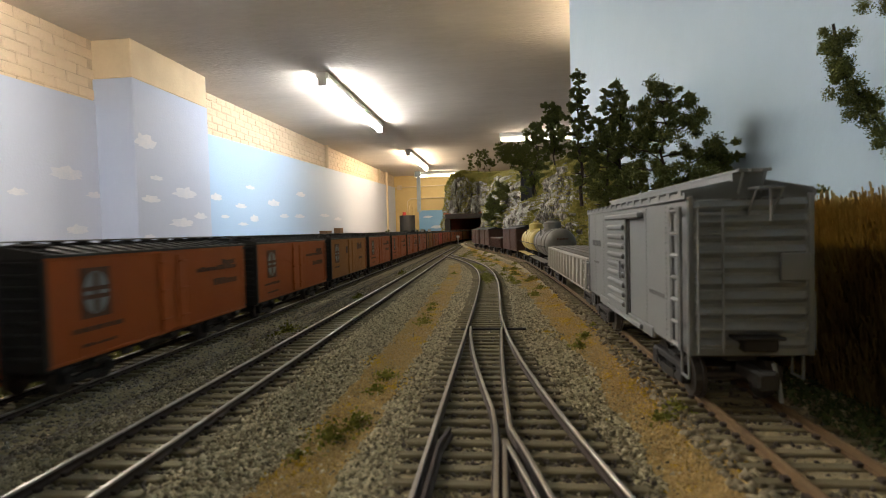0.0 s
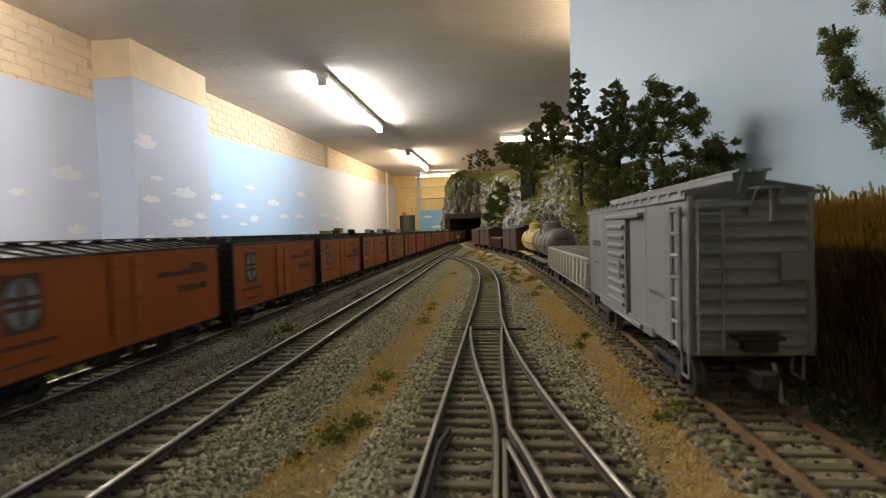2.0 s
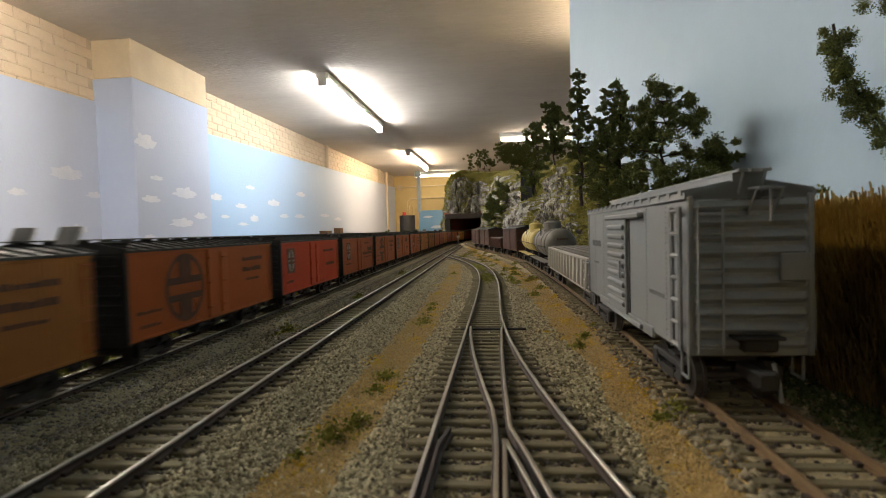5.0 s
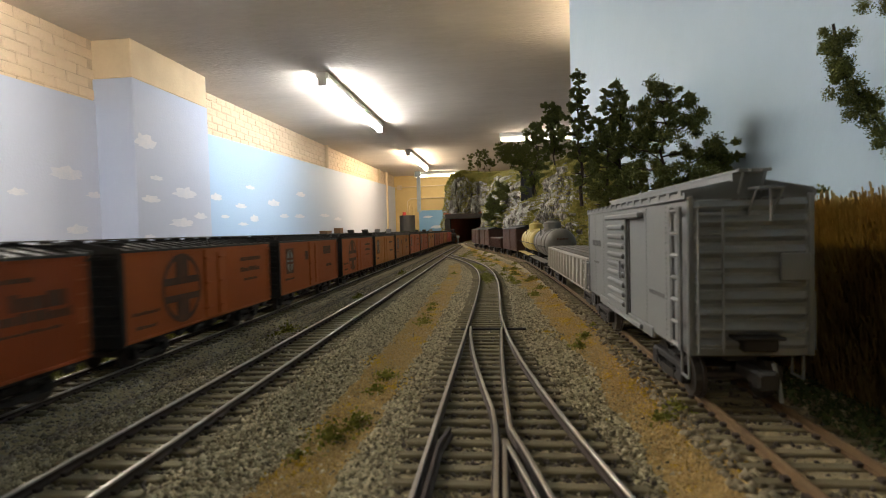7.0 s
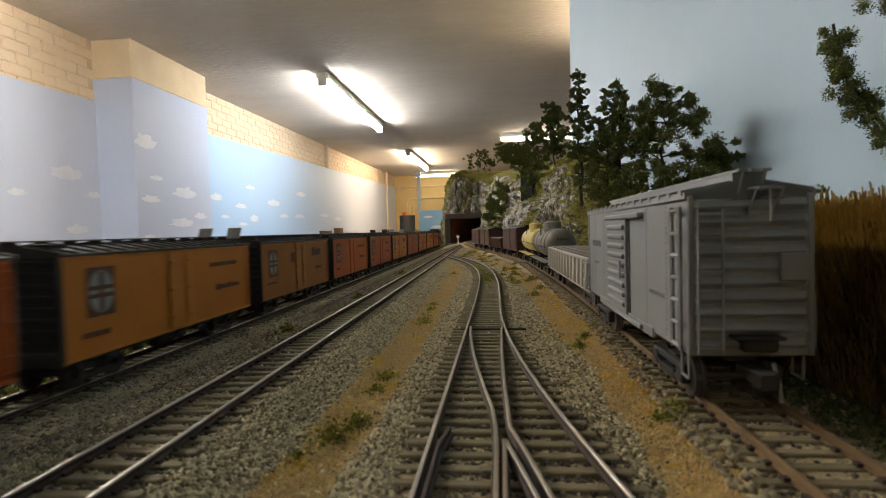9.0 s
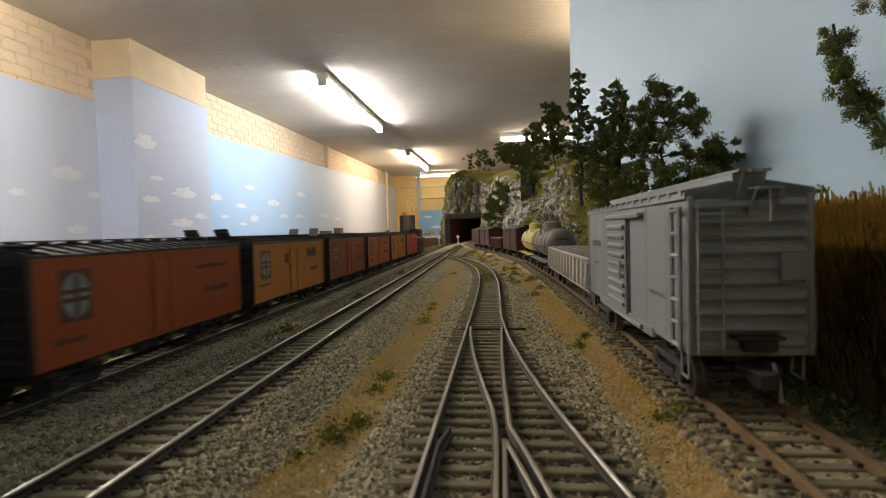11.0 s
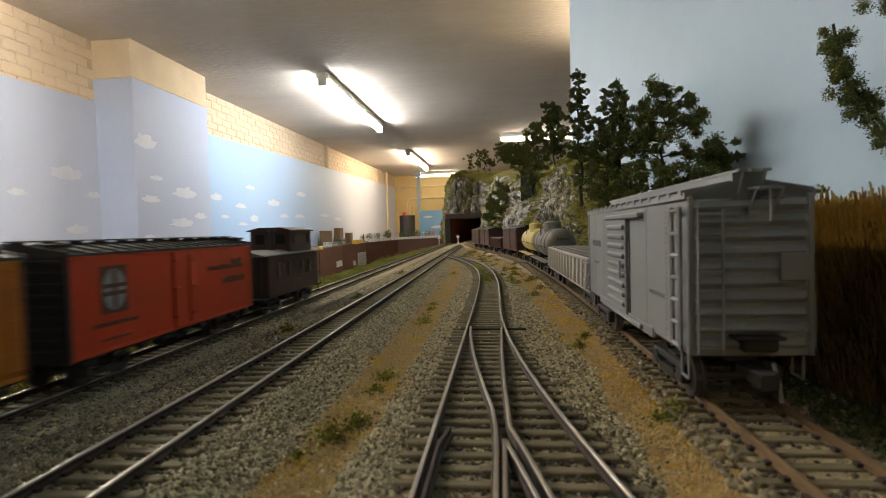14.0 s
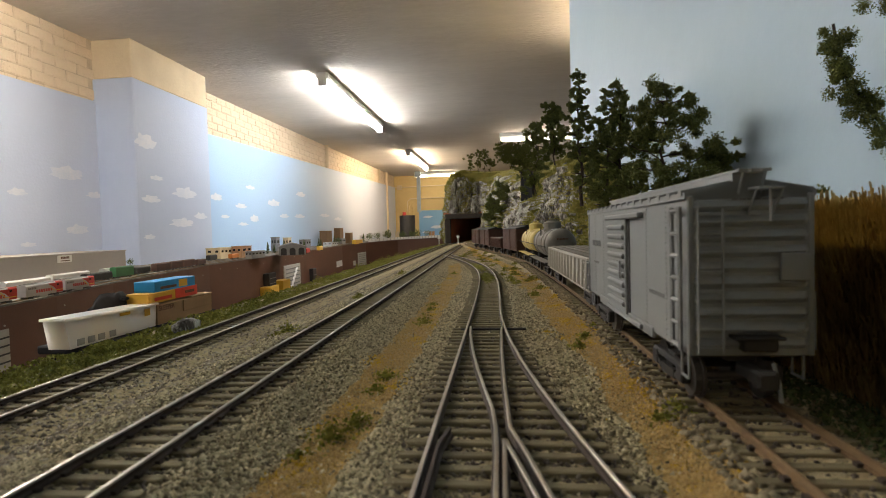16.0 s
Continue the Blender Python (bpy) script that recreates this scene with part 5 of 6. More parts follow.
limb_tree(0.174, 0.247, -0.004, 0.165, "tall dark green model tree against the painted backdrop", 50)


def scatter(n, x0, x1, y0, y1, keep):
    """Random ground points, denser near the viewer, that pass a test."""
    out = []
    while len(out) < n:
        y = y0 + (y1 - y0) * random.random() ** 1.9
        x = random.uniform(x0, x1)
        if keep(x, y):
            out.append((x, y))
    return out


def lines_at(y):
    ls = [lead_x(y), far_x(y), siding_x(y)]
    if y < 1.02:
        ls.append(spur_x(y))
    if y < 0.28:
        ls.append(diverge_x(y))
    return ls


def off_track(x, y):
    return min(abs(x - c) for c in lines_at(y))


def bands(y):
    """Centres and half widths of the two sandy strips."""
    left = ((lead_x(y) + spur_x(min(y, 1.0))) / 2 + 0.004, 0.0085 if y < 0.8 else 0.0)
    right = siding_x(y) - 0.0225 if y < 0.22 else (spur_x(min(y, 1.0)) + siding_x(y)) / 2 + 0.009 - 0.007 * min(1, (y - 0.22) / 0.3)
    return left, (right, 0.0075 if y < 1.1 else 0.006)


def in_band(x, y):
    """How far inside a sandy strip a place lies; its edge is ragged."""
    e = 0.0030 * noise.noise(Vector((x * 60, y * 35, 5))) + 0.0025 * noise.noise(Vector((x * 190, y * 140, 2)))
    return max(w - abs(x - c) if w else -1 for c, w in bands(y)) + e


def gravel():
    def shoulder(x, y):
        d = off_track(x, y)
        if d < 0.0125 and random.random() < 0.93:
            return False
        return far_x(y) + 0.03 < x < 0.095 and (in_band(x, y) < 0 or random.random() < 0.07)
    pts = [(x, y, ground_z(x, y) + 0.0002) for x, y in scatter(190000, -0.20, 0.10, 0.085, 2.0, shoulder)]
    # keep rail tops and ties free
    pts = [(x, y, min(z, (-0.0026 if x > lead_x(y) - 0.03 else -0.0108))) for x, y, z in pts]
    tagged(new("ballast", stones("ballast", pts, 0.00068, M_STONE)), "pale grey angular ballast stones along the tracks", "ballast", kind="stuff")
    pts = [(x, y, ground_z(x, y)) for x, y in scatter(16000, -0.160, -0.100, 0.05, 2.0, lambda x, y: far_x(y) + 0.012 < x < lead_x(y) - 0.014)]
    tagged(new("cinders", stones("cinders", pts, 0.0008, M_STONED)), "dark cinder gravel between the main tracks", "gravel", kind="stuff")
    pts = [(x, y, -0.0029 + random.uniform(-0.0005, 0.0003) + (Z_FAR if x < lead_x(y) - 0.03 else 0.002 if x > spur_x(min(y, 1.0)) + 0.035 else 0)) for x, y in scatter(42000, -0.20, 0.08, 0.02, 1.6, lambda x, y: off_track(x, y) < 0.0155)]
    tagged(new("track_bed", stones("track_bed", pts, 0.0007, M_STONEB)), "dark brown ballast between the ties", "ballast", kind="stuff")
    pts = []
    while len(pts) < 2600:
        y = 0.085 + 0.9 * random.random() ** 1.5
        x = siding_x(y) + random.choice((-1, -1, -1, 1)) * random.uniform(0.0125, 0.0195)
        pts.append((x, y, ground_z(x, y) + 0.0004))
    tagged(new("coarse_gravel", stones("coarse_gravel", pts, 0.0012, M_COARSE)), "coarse brown-grey stones along the siding", "gravel", kind="stuff")
    pts = [(x, y, ground_z(x, y) + 0.0003) for x, y in scatter(90000, -0.08, 0.06, 0.085, 1.8, lambda x, y: in_band(x, y) > 0 and off_track(x, y) > 0.013)]
    tagged(new("grit", stones("grit", pts, 0.00034, M_GRIT)), "fine tan sand strip between the tracks", "grit", kind="stuff")


M_GRIT = mat("tan_grit", (0.56, 0.40, 0.17), (0.30, 0.20, 0.07), 300, 0.95, rand=0.6)
M_COARSE = mat("coarse_brown_stone", (0.11, 0.09, 0.055), (0.36, 0.31, 0.20), 300, 0.95, rand=0.7)
M_STONEB = mat("brown_ballast", (0.055, 0.045, 0.035), (0.17, 0.145, 0.11), 300, 0.95, rand=0.7)
gravel()


def turf(name, spots, material, label, category, size, per, spread, tall):
    pts = []
    for x, y, s in spots:
        n = int(per * s)
        r = np.abs(RNG.normal(0, 0.5, n)) * spread * s
        a = RNG.uniform(0, 6.283, n)
        for i in range(n):
            px, py = x + r[i] * math.cos(a[i]), y + r[i] * 1.3 * math.sin(a[i])
            if off_track(px, py) < 0.0115:
                continue
            lift = abs(RNG.normal(0, 0.5)) * tall * s * max(0.1, 1 - r[i] / (spread * s * 1.4))
            pts.append((px, py, ground_z(px, py) + lift))
    tagged(new(name, leaves(name, np.array(pts), size, material)), label, category, kind="stuff")


OCH, GRN = [], []
while len(OCH) < 190:
    y = 0.07 + 1.7 * random.random() ** 1.7
    mid = bands(y)[0 if random.random() < 0.36 and y < 0.8 else 1][0]
    x = mid + random.gauss(0, 0.0045)
    if off_track(x, y) > 0.0145:
        OCH.append((x, y, random.uniform(0.5, 1.2)))
        if random.random() < 0.13:
            GRN.append((x + random.gauss(0, 0.003), y + random.gauss(0, 0.008), random.uniform(0.5, 1.0)))
GRN += [(-0.0445, 0.131, 1.3), (-0.040, 0.140, 1.1), (-0.042, 0.187, 1.2), (-0.0415, 0.170, 0.8), (-0.044, 0.30, 1.5), (-0.111, 0.265, 1.6), (-0.110, 0.40, 1.2), (-0.116, 0.62, 1.4), (0.025, 0.40, 1.3), (0.030, 0.52, 1.5), (0.032, 0.44, 1.2), (0.018, 0.66, 1.4), (-0.005, 0.85, 1.5), (-0.015, 0.98, 1.5), (-0.03, 1.1, 1.5), (0.02, 0.75, 1.2), (-0.008, 0.55, 1.0)]
for k in range(34):
    y = random.uniform(0.34, 1.25)
    GRN.append((spur_x(min(y, 1.0)) + random.uniform(0.017, 0.034) + 0.02 * max(0, y - 1.0), y, random.uniform(0.6, 1.3)))
turf("ochre_turf", OCH, M_OCHRE, "ochre ground-foam turf patches on the dirt", "turf", 0.00050, 230, 0.0105, 0.0007)
WX = 0.104
M_WEED = mat("weed_green", (0.12, 0.14, 0.018), (0.33, 0.31, 0.05), 200, 0.95, rand=0.7)
turf("weed_clumps", GRN, M_WEED, "small green weed clumps beside the tracks", "weeds", 0.0007, 190, 0.0056, 0.0032)


pts = []
for i in range(2600):
    y = random.choice((random.gauss(0.545, 0.022), random.gauss(0.70, 0.03), random.gauss(0.545, 0.022)))
    pts.append((spur_x(y) + random.gauss(0, 0.0028), y, -0.0024 + abs(random.gauss(0, 0.0008))))
tagged(new("track_grass", leaves("track_grass", np.array(pts), 0.0008, M_TURF)), "bright grass grown between the rails", "grass", kind="stuff")
pts = []
while len(pts) < 9000:
    y = random.uniform(-0.02, 0.30)
    x = random.uniform(siding_x(y) + 0.014, WX - 0.004)
    pts.append((x, y, ground_z(x, y) + random.random() * 0.002))
tagged(new("shaded_turf", leaves("shaded_turf", np.array(pts), 0.0008, M_BUSH)), "dark green turf behind the siding", "grass", kind="stuff")


def grass_strip():
    """Green turf from the outer track to the layout's edge."""
    pts = []
    while len(pts) < 60000:
        y = 0.10 + 2.3 * random.random() ** 1.8
        x = random.uniform(EDGE(y) - 0.001, far_x(y) - 0.0135)
        h = max(0, noise.noise(Vector((x * 60, y * 60, 1)))) * 0.004 + random.random() * 0.0012
        pts.append((x, y, ground_z(x, y) + h))
    for k in range(60):
        y = 0.13 + 2.2 * random.random() ** 1.4
        cx = random.uniform(EDGE(y) + 0.006, EDGE(y) + 0.022)
        s = random.uniform(0.004, 0.009) * (1 + 0.5 * (y > 0.7))
        for i in range(260):
            d = Vector((random.gauss(0, 1), random.gauss(0, 1.4), abs(random.gauss(0, 0.8)))).normalized() * s * random.random() ** 0.5
            pts.append((cx + d.x, y + d.y, ground_z(cx, y) + d.z))
    tagged(new("grass", leaves("grass", np.array(pts), 0.0009, M_TURF)), "yellow-green turf strip along the layout edge", "grass", kind="stuff")


grass_strip()


def boulder():
    b = Build()
    n, m = 14, 8
    vs = []
    for j in range(m + 1):
        for i in range(n):
            a, e = 2 * math.pi * i / n, math.pi * j / m
            p = Vector((math.sin(e) * math.cos(a), math.sin(e) * math.sin(a), math.cos(e)))
            k = 1 + 0.25 * noise.noise(p * 1.7)
            vs.append((p.x * 0.006 * k, p.y * 0.013 * k, p.z * 0.0055 * k))
    fs = [(j * n + i, j * n + (i + 1) % n, (j + 1) * n + (i + 1) % n, (j + 1) * n + i) for j in range(m) for i in range(n)]
    o = solid("boulder", b.add(vs, fs), M_ROCK, "small grey boulder on the turf strip", "rock", smooth=True)
    o.location = (-0.202, 0.322, -0.0105)


boulder()


def wheat():
    """A printed wheat field along the foot of the backdrop, with standing straw."""
    w = thing("wheat_field", "golden wheat field strip at the foot of the backdrop", "wheat field", kind="structure")
    part("straw_board", Build().cbox(WX - 0.004, WX - 0.0008, -0.9, 0.24, -0.012, 0.0535, 0.0008), M_WHEAT, w)
    n = 26000
    y = RNG.uniform(-0.05, 0.24, n)
    base = RNG.uniform(-0.008, 0.047, n)
    hgt = RNG.uniform(0.004, 0.0106, n)
    lean = RNG.normal(0, 0.0016, n)
    x0 = WX - 0.0042 - 0.004 * RNG.random(n) * (1 - (base + 0.008) / 0.06)
    wd = RNG.uniform(0.0002, 0.0005, n)
    a = np.stack([x0, y - wd, base], -1)
    b = np.stack([x0, y + wd, base], -1)
    c = np.stack([x0 - 0.0005, y + lean + wd * 0.6, base + hgt], -1)
    d = np.stack([x0 - 0.0012, y + lean - wd * 0.6, base + hgt], -1)
    v = np.stack([a, b, c, d], 1).reshape(-1, 3)
    f = np.arange(4 * n).reshape(-1, 4)
    tagged(part("straw", bulk("straw", v, f, M_WHEAT), None, w), kind="stuff")
    pts = [(WX - 0.002 + random.gauss(0, 0.0008), yy + random.gauss(0, 0.0011), 0.056 + abs(random.gauss(0, 0.0009))) for yy in (0.181,) for _ in range(60)]
    tagged(part("far_bushes", leaves("far_bushes", np.array(pts), 0.0008, M_TREE), None, w), kind="stuff")


wheat()


# ---- signal posts at the junction ----
for x, y in ((-0.262, 2.30), (-0.165, 2.12)):
    t = thing("signal_post", "small white dwarf signal post beside the track", "signal", "signal posts", at=pose(x, y, -0.012 if x < -0.2 else -0.006))
    part("post", Build().cyl((0, 0, 0), (0, 0, 0.026), 0.0022, n=8), M_WHITE, t)
    part("head", Build().cbox(-0.006, 0.006, -0.002, 0.002, 0.024, 0.032, 0.0006), M_WHITE, t)


# ---- the yard across the aisle ----
FAS = [(-1.20, 0.2, -0.16), (-1.48, 1.1, -0.16), (-1.577, 1.517, -0.16), (-1.645, 1.808, -0.16), (-1.81, 2.31, -0.16), (-2.10, 3.65, -0.16), (-2.24, 4.89, -0.16), (-2.36, 6.2, -0.160), (-2.48, 8.2, -0.146), (-2.35, 9.2, -0.131), (-1.9, 9.8, -0.102), (-1.1, 10.0, -0.083), (-0.3, 10.05, -0.07)]


def yard():
    fb = Build()
    for (x0, y0, z0), (x1, y1, z1) in zip(FAS, FAS[1:]):
        fb.add([(x0, y0, FLOOR), (x1, y1, FLOOR), (x1, y1, z1), (x0, y0, z0), (x0 - 0.012, y0 + 0.004, FLOOR), (x1 - 0.012, y1 + 0.004, FLOOR), (x1 - 0.012, y1 + 0.004, z1), (x0 - 0.012, y0 + 0.004, z0)],
               [(0, 1, 2, 3), (7, 6, 5, 4), (3, 2, 6, 7)])
    fb.add([(FAS[0][0], 0.2, FLOOR), (wall_x(0.2), 0.2, FLOOR), (wall_x(0.2), 0.2, -0.16), (FAS[0][0], 0.2, -0.16)], [(0, 1, 2, 3)])
    f = solid("fascia", fb, M_FASCIA, "chocolate-brown painted layout fascia board", "fascia", kind="structure")
    b = Build()
    back = [(wall_x(y), y, z) if y < 9.1 else (wall_x(11.8) + 0.45 * i, 11.8, z) for i, (x, y, z) in enumerate(FAS)]
    back[9] = (wall_x(11.8), 11.8, -0.12)
    back[10] = (-1.9, 11.8, -0.10)
    back[11] = (-1.1, 11.8, -0.083)
    back[12] = (-0.3, 11.8, -0.07)
    k = len(FAS)
    front = [(x - 0.006, y + 0.002, z + 0.002) for x, y, z in FAS]
    b.add(front + back, [(i, i + 1, k + i + 1, k + i) for i in range(k - 1)])
    solid("yard_deck", b, M_YARD, "grey-brown ballasted yard deck", "yard ground", kind="structure")
    r = Build()
    for off in (0.05, 0.14, 0.23, 0.34, 0.46):
        for g in (-0.008, 0.008):
            r.sweep([(-0.0006, 0), (0.0006, 0), (0.0006, 0.003), (-0.0006, 0.003)], [(x - off + g, y, z + 0.0025) for x, y, z in FAS[1:10]])
    part("yard_rails", r, M_RUSTY, f)
    edge = Build().sweep([(-0.003, 0), (0.003, 0), (0.003, 0.005), (-0.003, 0.005)], [(x - 0.004, y, z + 0.001) for x, y, z in FAS])
    part("fascia_edge", edge, M_PLANK, f)


yard()


def far_car(x, y, l, h, material, label, kind, stripe=None):
    t = thing(kind, label, "model train car", "yard trains", at=pose(x, y, -0.1555, 0, 0, 8.5))
    hw = 0.0165
    part("body", Build().extr([(-hw, 0.012), (hw, 0.012), (hw, h - 0.006), (hw * 0.7, h - 0.0015), (0, h), (-hw * 0.7, h - 0.0015), (-hw, h - 0.006)], -l / 2, l / 2), material, t)
    if stripe:
        part("stripe", Build().cbox(hw, hw + 0.0006, -l / 2 + 0.004, l / 2 - 0.004, h * 0.45, h * 0.62, 0.0002), stripe, t)
    for s in (-1, 1):
        tr = part("truck", shared("truck_frame", truck_frame, M_BLACK), None, t)
        tr.location = (0, s * (l / 2 - 0.028), 0)
    part("underframe", Build().cbox(-0.004, 0.004, -l / 2 + 0.004, l / 2 - 0.004, 0.008, 0.0122, 0.0004), M_BLACK, t)
    return t


M_SILVER = mat("silver_paint", (0.50, 0.50, 0.50), (0.40, 0.40, 0.40), 30, 0.35, 0.3)
M_REDP = mat("red_paint", (0.50, 0.03, 0.02), (0.40, 0.025, 0.018), 30, 0.45)
M_GREENP = mat("green_paint", (0.04, 0.15, 0.06), (0.03, 0.11, 0.045), 30, 0.5)
M_ORANGEP = mat("orange_paint", (0.62, 0.20, 0.03), (0.5, 0.16, 0.03), 30, 0.5)
M_YELP = mat("yellow_paint", (0.70, 0.42, 0.04), (0.6, 0.35, 0.04), 30, 0.5)
M_TAN = mat("tan_brick", (0.42, 0.24, 0.13), (0.34, 0.19, 0.10), 60, 0.8)
M_CREAMB = mat("cream_model_wall", (0.62, 0.52, 0.34), (0.55, 0.45, 0.3), 60, 0.8)
M_GREYB = mat("grey_model_wall", (0.22, 0.22, 0.215), (0.16, 0.16, 0.158), 30, 0.7)
M_BROWNB = mat("brown_brick_model", (0.20, 0.12, 0.06), (0.15, 0.085, 0.045), 40, 0.8)


def diesel(x, y, l):
    t = far_car(x, y, l, 0.054, M_SILVER, "silver diesel locomotive with a red nose band", "diesel_locomotive")
    hw = 0.0165
    part("nose", Build().extr([(-hw - 0.0006, 0.014), (hw + 0.0006, 0.014), (hw + 0.0006, 0.049), (hw * 0.7, 0.0535), (-hw * 0.7, 0.0535), (-hw - 0.0006, 0.049)], l / 2 - 0.034, l / 2 + 0.0005), M_REDP, t, "red nose")
    for s in (-1, 1):
        x = s * hw
        part("nose_sweep", Build().slab([(l / 2 - 0.035, 0.049), (l / 2 - 0.080, 0.049), (l / 2 - 0.068, 0.043), (l / 2 - 0.050, 0.036), (l / 2 - 0.035, 0.024)], "x", min(x, x + s * 0.0005), 0.0005), M_REDP, t, "red sweep behind the nose")
        part("nose_stripe", Build().slab([(l / 2 - 0.0005, 0.021), (l / 2 - 0.050, 0.021), (l / 2 - 0.072, 0.040), (l / 2 - 0.069, 0.0415), (l / 2 - 0.049, 0.0235), (l / 2 - 0.0005, 0.0235)], "x", min(x + s * 0.0006, x + s * 0.0011), 0.0005), M_YELP, t, "yellow stripe")
        part("cab_window", Build().cbox(min(x + s * 0.0003, x + s * 0.0012), max(x + s * 0.0003, x + s * 0.0012), l / 2 - 0.032, l / 2 - 0.022, 0.038, 0.045, 0.0002), M_GLASS, t, "dark cab window")
    part("windshield", Build().cbox(-0.010, 0.010, l / 2 - 0.0005, l / 2 + 0.0012, 0.040, 0.047, 0.0003), M_GLASS, t)
    part("roof_cover", Build().extr([(-hw * 0.72, 0.0528), (hw * 0.72, 0.0528), (hw * 0.5, 0.0551), (-hw * 0.5, 0.0551)], -l / 2 + 0.003, l / 2 - 0.036), M_GREYB, t, "dull grey roof")
    part("fuel_tank", Build().cbox(-0.012, 0.012, -0.022, 0.022, 0.004, 0.013, 0.002), M_SILVER, t)
    b = Build()
    for i in range(5):
        b.cbox(hw + 0.0001, hw + 0.0006, -l / 2 + 0.01 + i * 0.008, -l / 2 + 0.016 + i * 0.008, 0.036, 0.043, 0.0002)
    part("grille", b, M_GREYB, t)
    b = Build()
    for i in range(7):
        b.box(hw, hw + 0.0005, -0.045 + i * 0.012, -0.037 + i * 0.012, 0.022, 0.033)
    part("lettering", b, M_REDP, t, "dark red lettering")
    b = Build()
    for i in range(4):
        b.cyl((0, -l / 2 + 0.02 + i * 0.018, 0.053), (0, -l / 2 + 0.02 + i * 0.018, 0.0565), 0.006, n=12)
    part("roof_fan", b, M_GREYB, t)


diesel(-1.605, 1.515, 0.172)
diesel(-1.640, 1.735, 0.185)
diesel(-1.690, 1.955, 0.180)
far_car(-1.86, 1.90, 0.24, 0.055, M_WHITE, "white and orange passenger car in the yard", "passenger_car", M_ORANGEP)
far_car(-1.98, 2.25, 0.26, 0.055, M_WHITE, "white passenger car in the yard", "passenger_car", M_SILVER)
far_car(-1.93, 2.36, 0.20, 0.045, M_BLACK, "black flat-topped gondola in the yard", "gondola_car")
far_car(-2.04, 2.62, 0.22, 0.055, M_SILVER, "silver streamlined passenger car in the yard", "passenger_car", M_YELP)
far_car(-1.955, 2.565, 0.165, 0.062, M_GREENP, "green boxcar with a pale roof in the yard", "box_car", None)
far_car(-2.02, 2.80, 0.15, 0.045, M_BLACK, "black tank car in the yard", "tank_car")
far_car(-2.02, 2.98, 0.17, 0.056, M_CARBROWN, "brown boxcar in the yard", "box_car")
far_car(-2.05, 3.16, 0.15, 0.056, M_CARBROWN, "brown boxcar in the yard", "box_car")
far_car(-2.075, 3.34, 0.17, 0.056, M_CARBROWN, "brown boxcar in the yard", "box_car")
far_car(-2.105, 3.54, 0.13, 0.048, M_CARBROWN, "small brown boxcar in the yard", "box_car")
far_car(-2.33, 4.45, 0.17, 0.05, M_ORANGEP, "orange hopper car in the yard", "hopper_car")
far_car(-2.42, 4.25, 0.16, 0.05, M_BLACK, "dark hopper car in the yard", "hopper_car")
far_car(-2.00, 5.35, 0.15, 0.06, M_REDP, "red caboose in the yard", "caboose")
far_car(-2.12, 6.1, 0.20, 0.06, M_YELP, "yellow and orange car in the yard", "box_car")


def far_building(x, y, z, wx, wy, h, material, label, windows=0, roof=None, rz=0):
    t = thing("model_building", label, "model building", "yard buildings", at=pose(x, y, z, 0, 0, rz))
    part("shell", Build().cbox(-wx / 2, wx / 2, -wy / 2, wy / 2, 0, h, 0.002), material, t)
    part("roof", Build().cbox(-wx / 2 - 0.004, wx / 2 + 0.004, -wy / 2 - 0.004, wy / 2 + 0.004, h, h + 0.006, 0.001), roof or material, t)
    for i in range(windows):
        yy = -wy / 2 + wy * (i + 0.5) / windows
        part("window", Build().cbox(wx / 2, wx / 2 + 0.003, yy - wy / windows * 0.22, yy + wy / windows * 0.22, h * 0.62, h * 0.82, 0.0006), M_GLASS, t)
    for i in range(2 if windows else 0):
        xx = -wx / 4 + wx / 2 * i
        part("window", Build().cbox(xx - wx * 0.1, xx + wx * 0.1, -wy / 2 - 0.003, -wy / 2, h * 0.62, h * 0.82, 0.0006), M_GLASS, t)
    return t


Z = -0.158
M_GREYW = mat("warm_grey_card", (0.36, 0.33, 0.31), (0.31, 0.285, 0.27), 4, 0.7)
w = far_building(-2.62, 2.70, Z, 0.34, 1.36, 0.125, M_GREYW, "long plain grey warehouse with a white sign", 0, None, 9)
part("sign_board", Build().cbox(0.171, 0.176, -0.02, 0.10, 0.082, 0.122, 0.001), M_WHITE, w, "white sign board with dark lettering bars")
b = Build()
for i in range(6):
    b.box(0.1765, 0.177, 0.004 + i * 0.0125, 0.0135 + i * 0.0125, 0.102, 0.115)
b.box(0.1765, 0.177, 0.0, 0.08, 0.089, 0.094)
part("sign_bars", b, M_INK, w)
far_building(-2.60, 4.73, Z, 0.14, 0.27, 0.095, M_CREAMB, "cream model building with small square windows", 4)
far_building(-2.47, 4.88, Z, 0.10, 0.20, 0.103, M_TAN, "tan brick model building", 2)
far_building(-2.20, 4.60, Z, 0.06, 0.27, 0.062, M_GREYB, "blue-grey low model shed", 4)
far_building(-2.76, 6.32, Z, 0.07, 0.10, 0.175, M_GREYB, "tall grey tower in the model town", 1)
far_building(-2.66, 6.45, Z, 0.07, 0.10, 0.165, M_CREAMB, "tall cream model tower", 1)
far_building(-2.60, 6.9, Z, 0.10, 0.16, 0.13, M_GREYB, "grey low building in the model town", 2)
far_building(-2.86, 8.55, -0.15, 0.13, 0.24, 0.24, M_BROWNB, "tall brown model tower block", 0)
far_building(-2.92, 9.45, -0.14, 0.12, 0.20, 0.28, M_BROWNB, "tall brown brick model tower block", 0)
far_building(-2.80, 9.7, -0.14, 0.10, 0.16, 0.19, M_BROWNB, "brown stepped model building", 0)
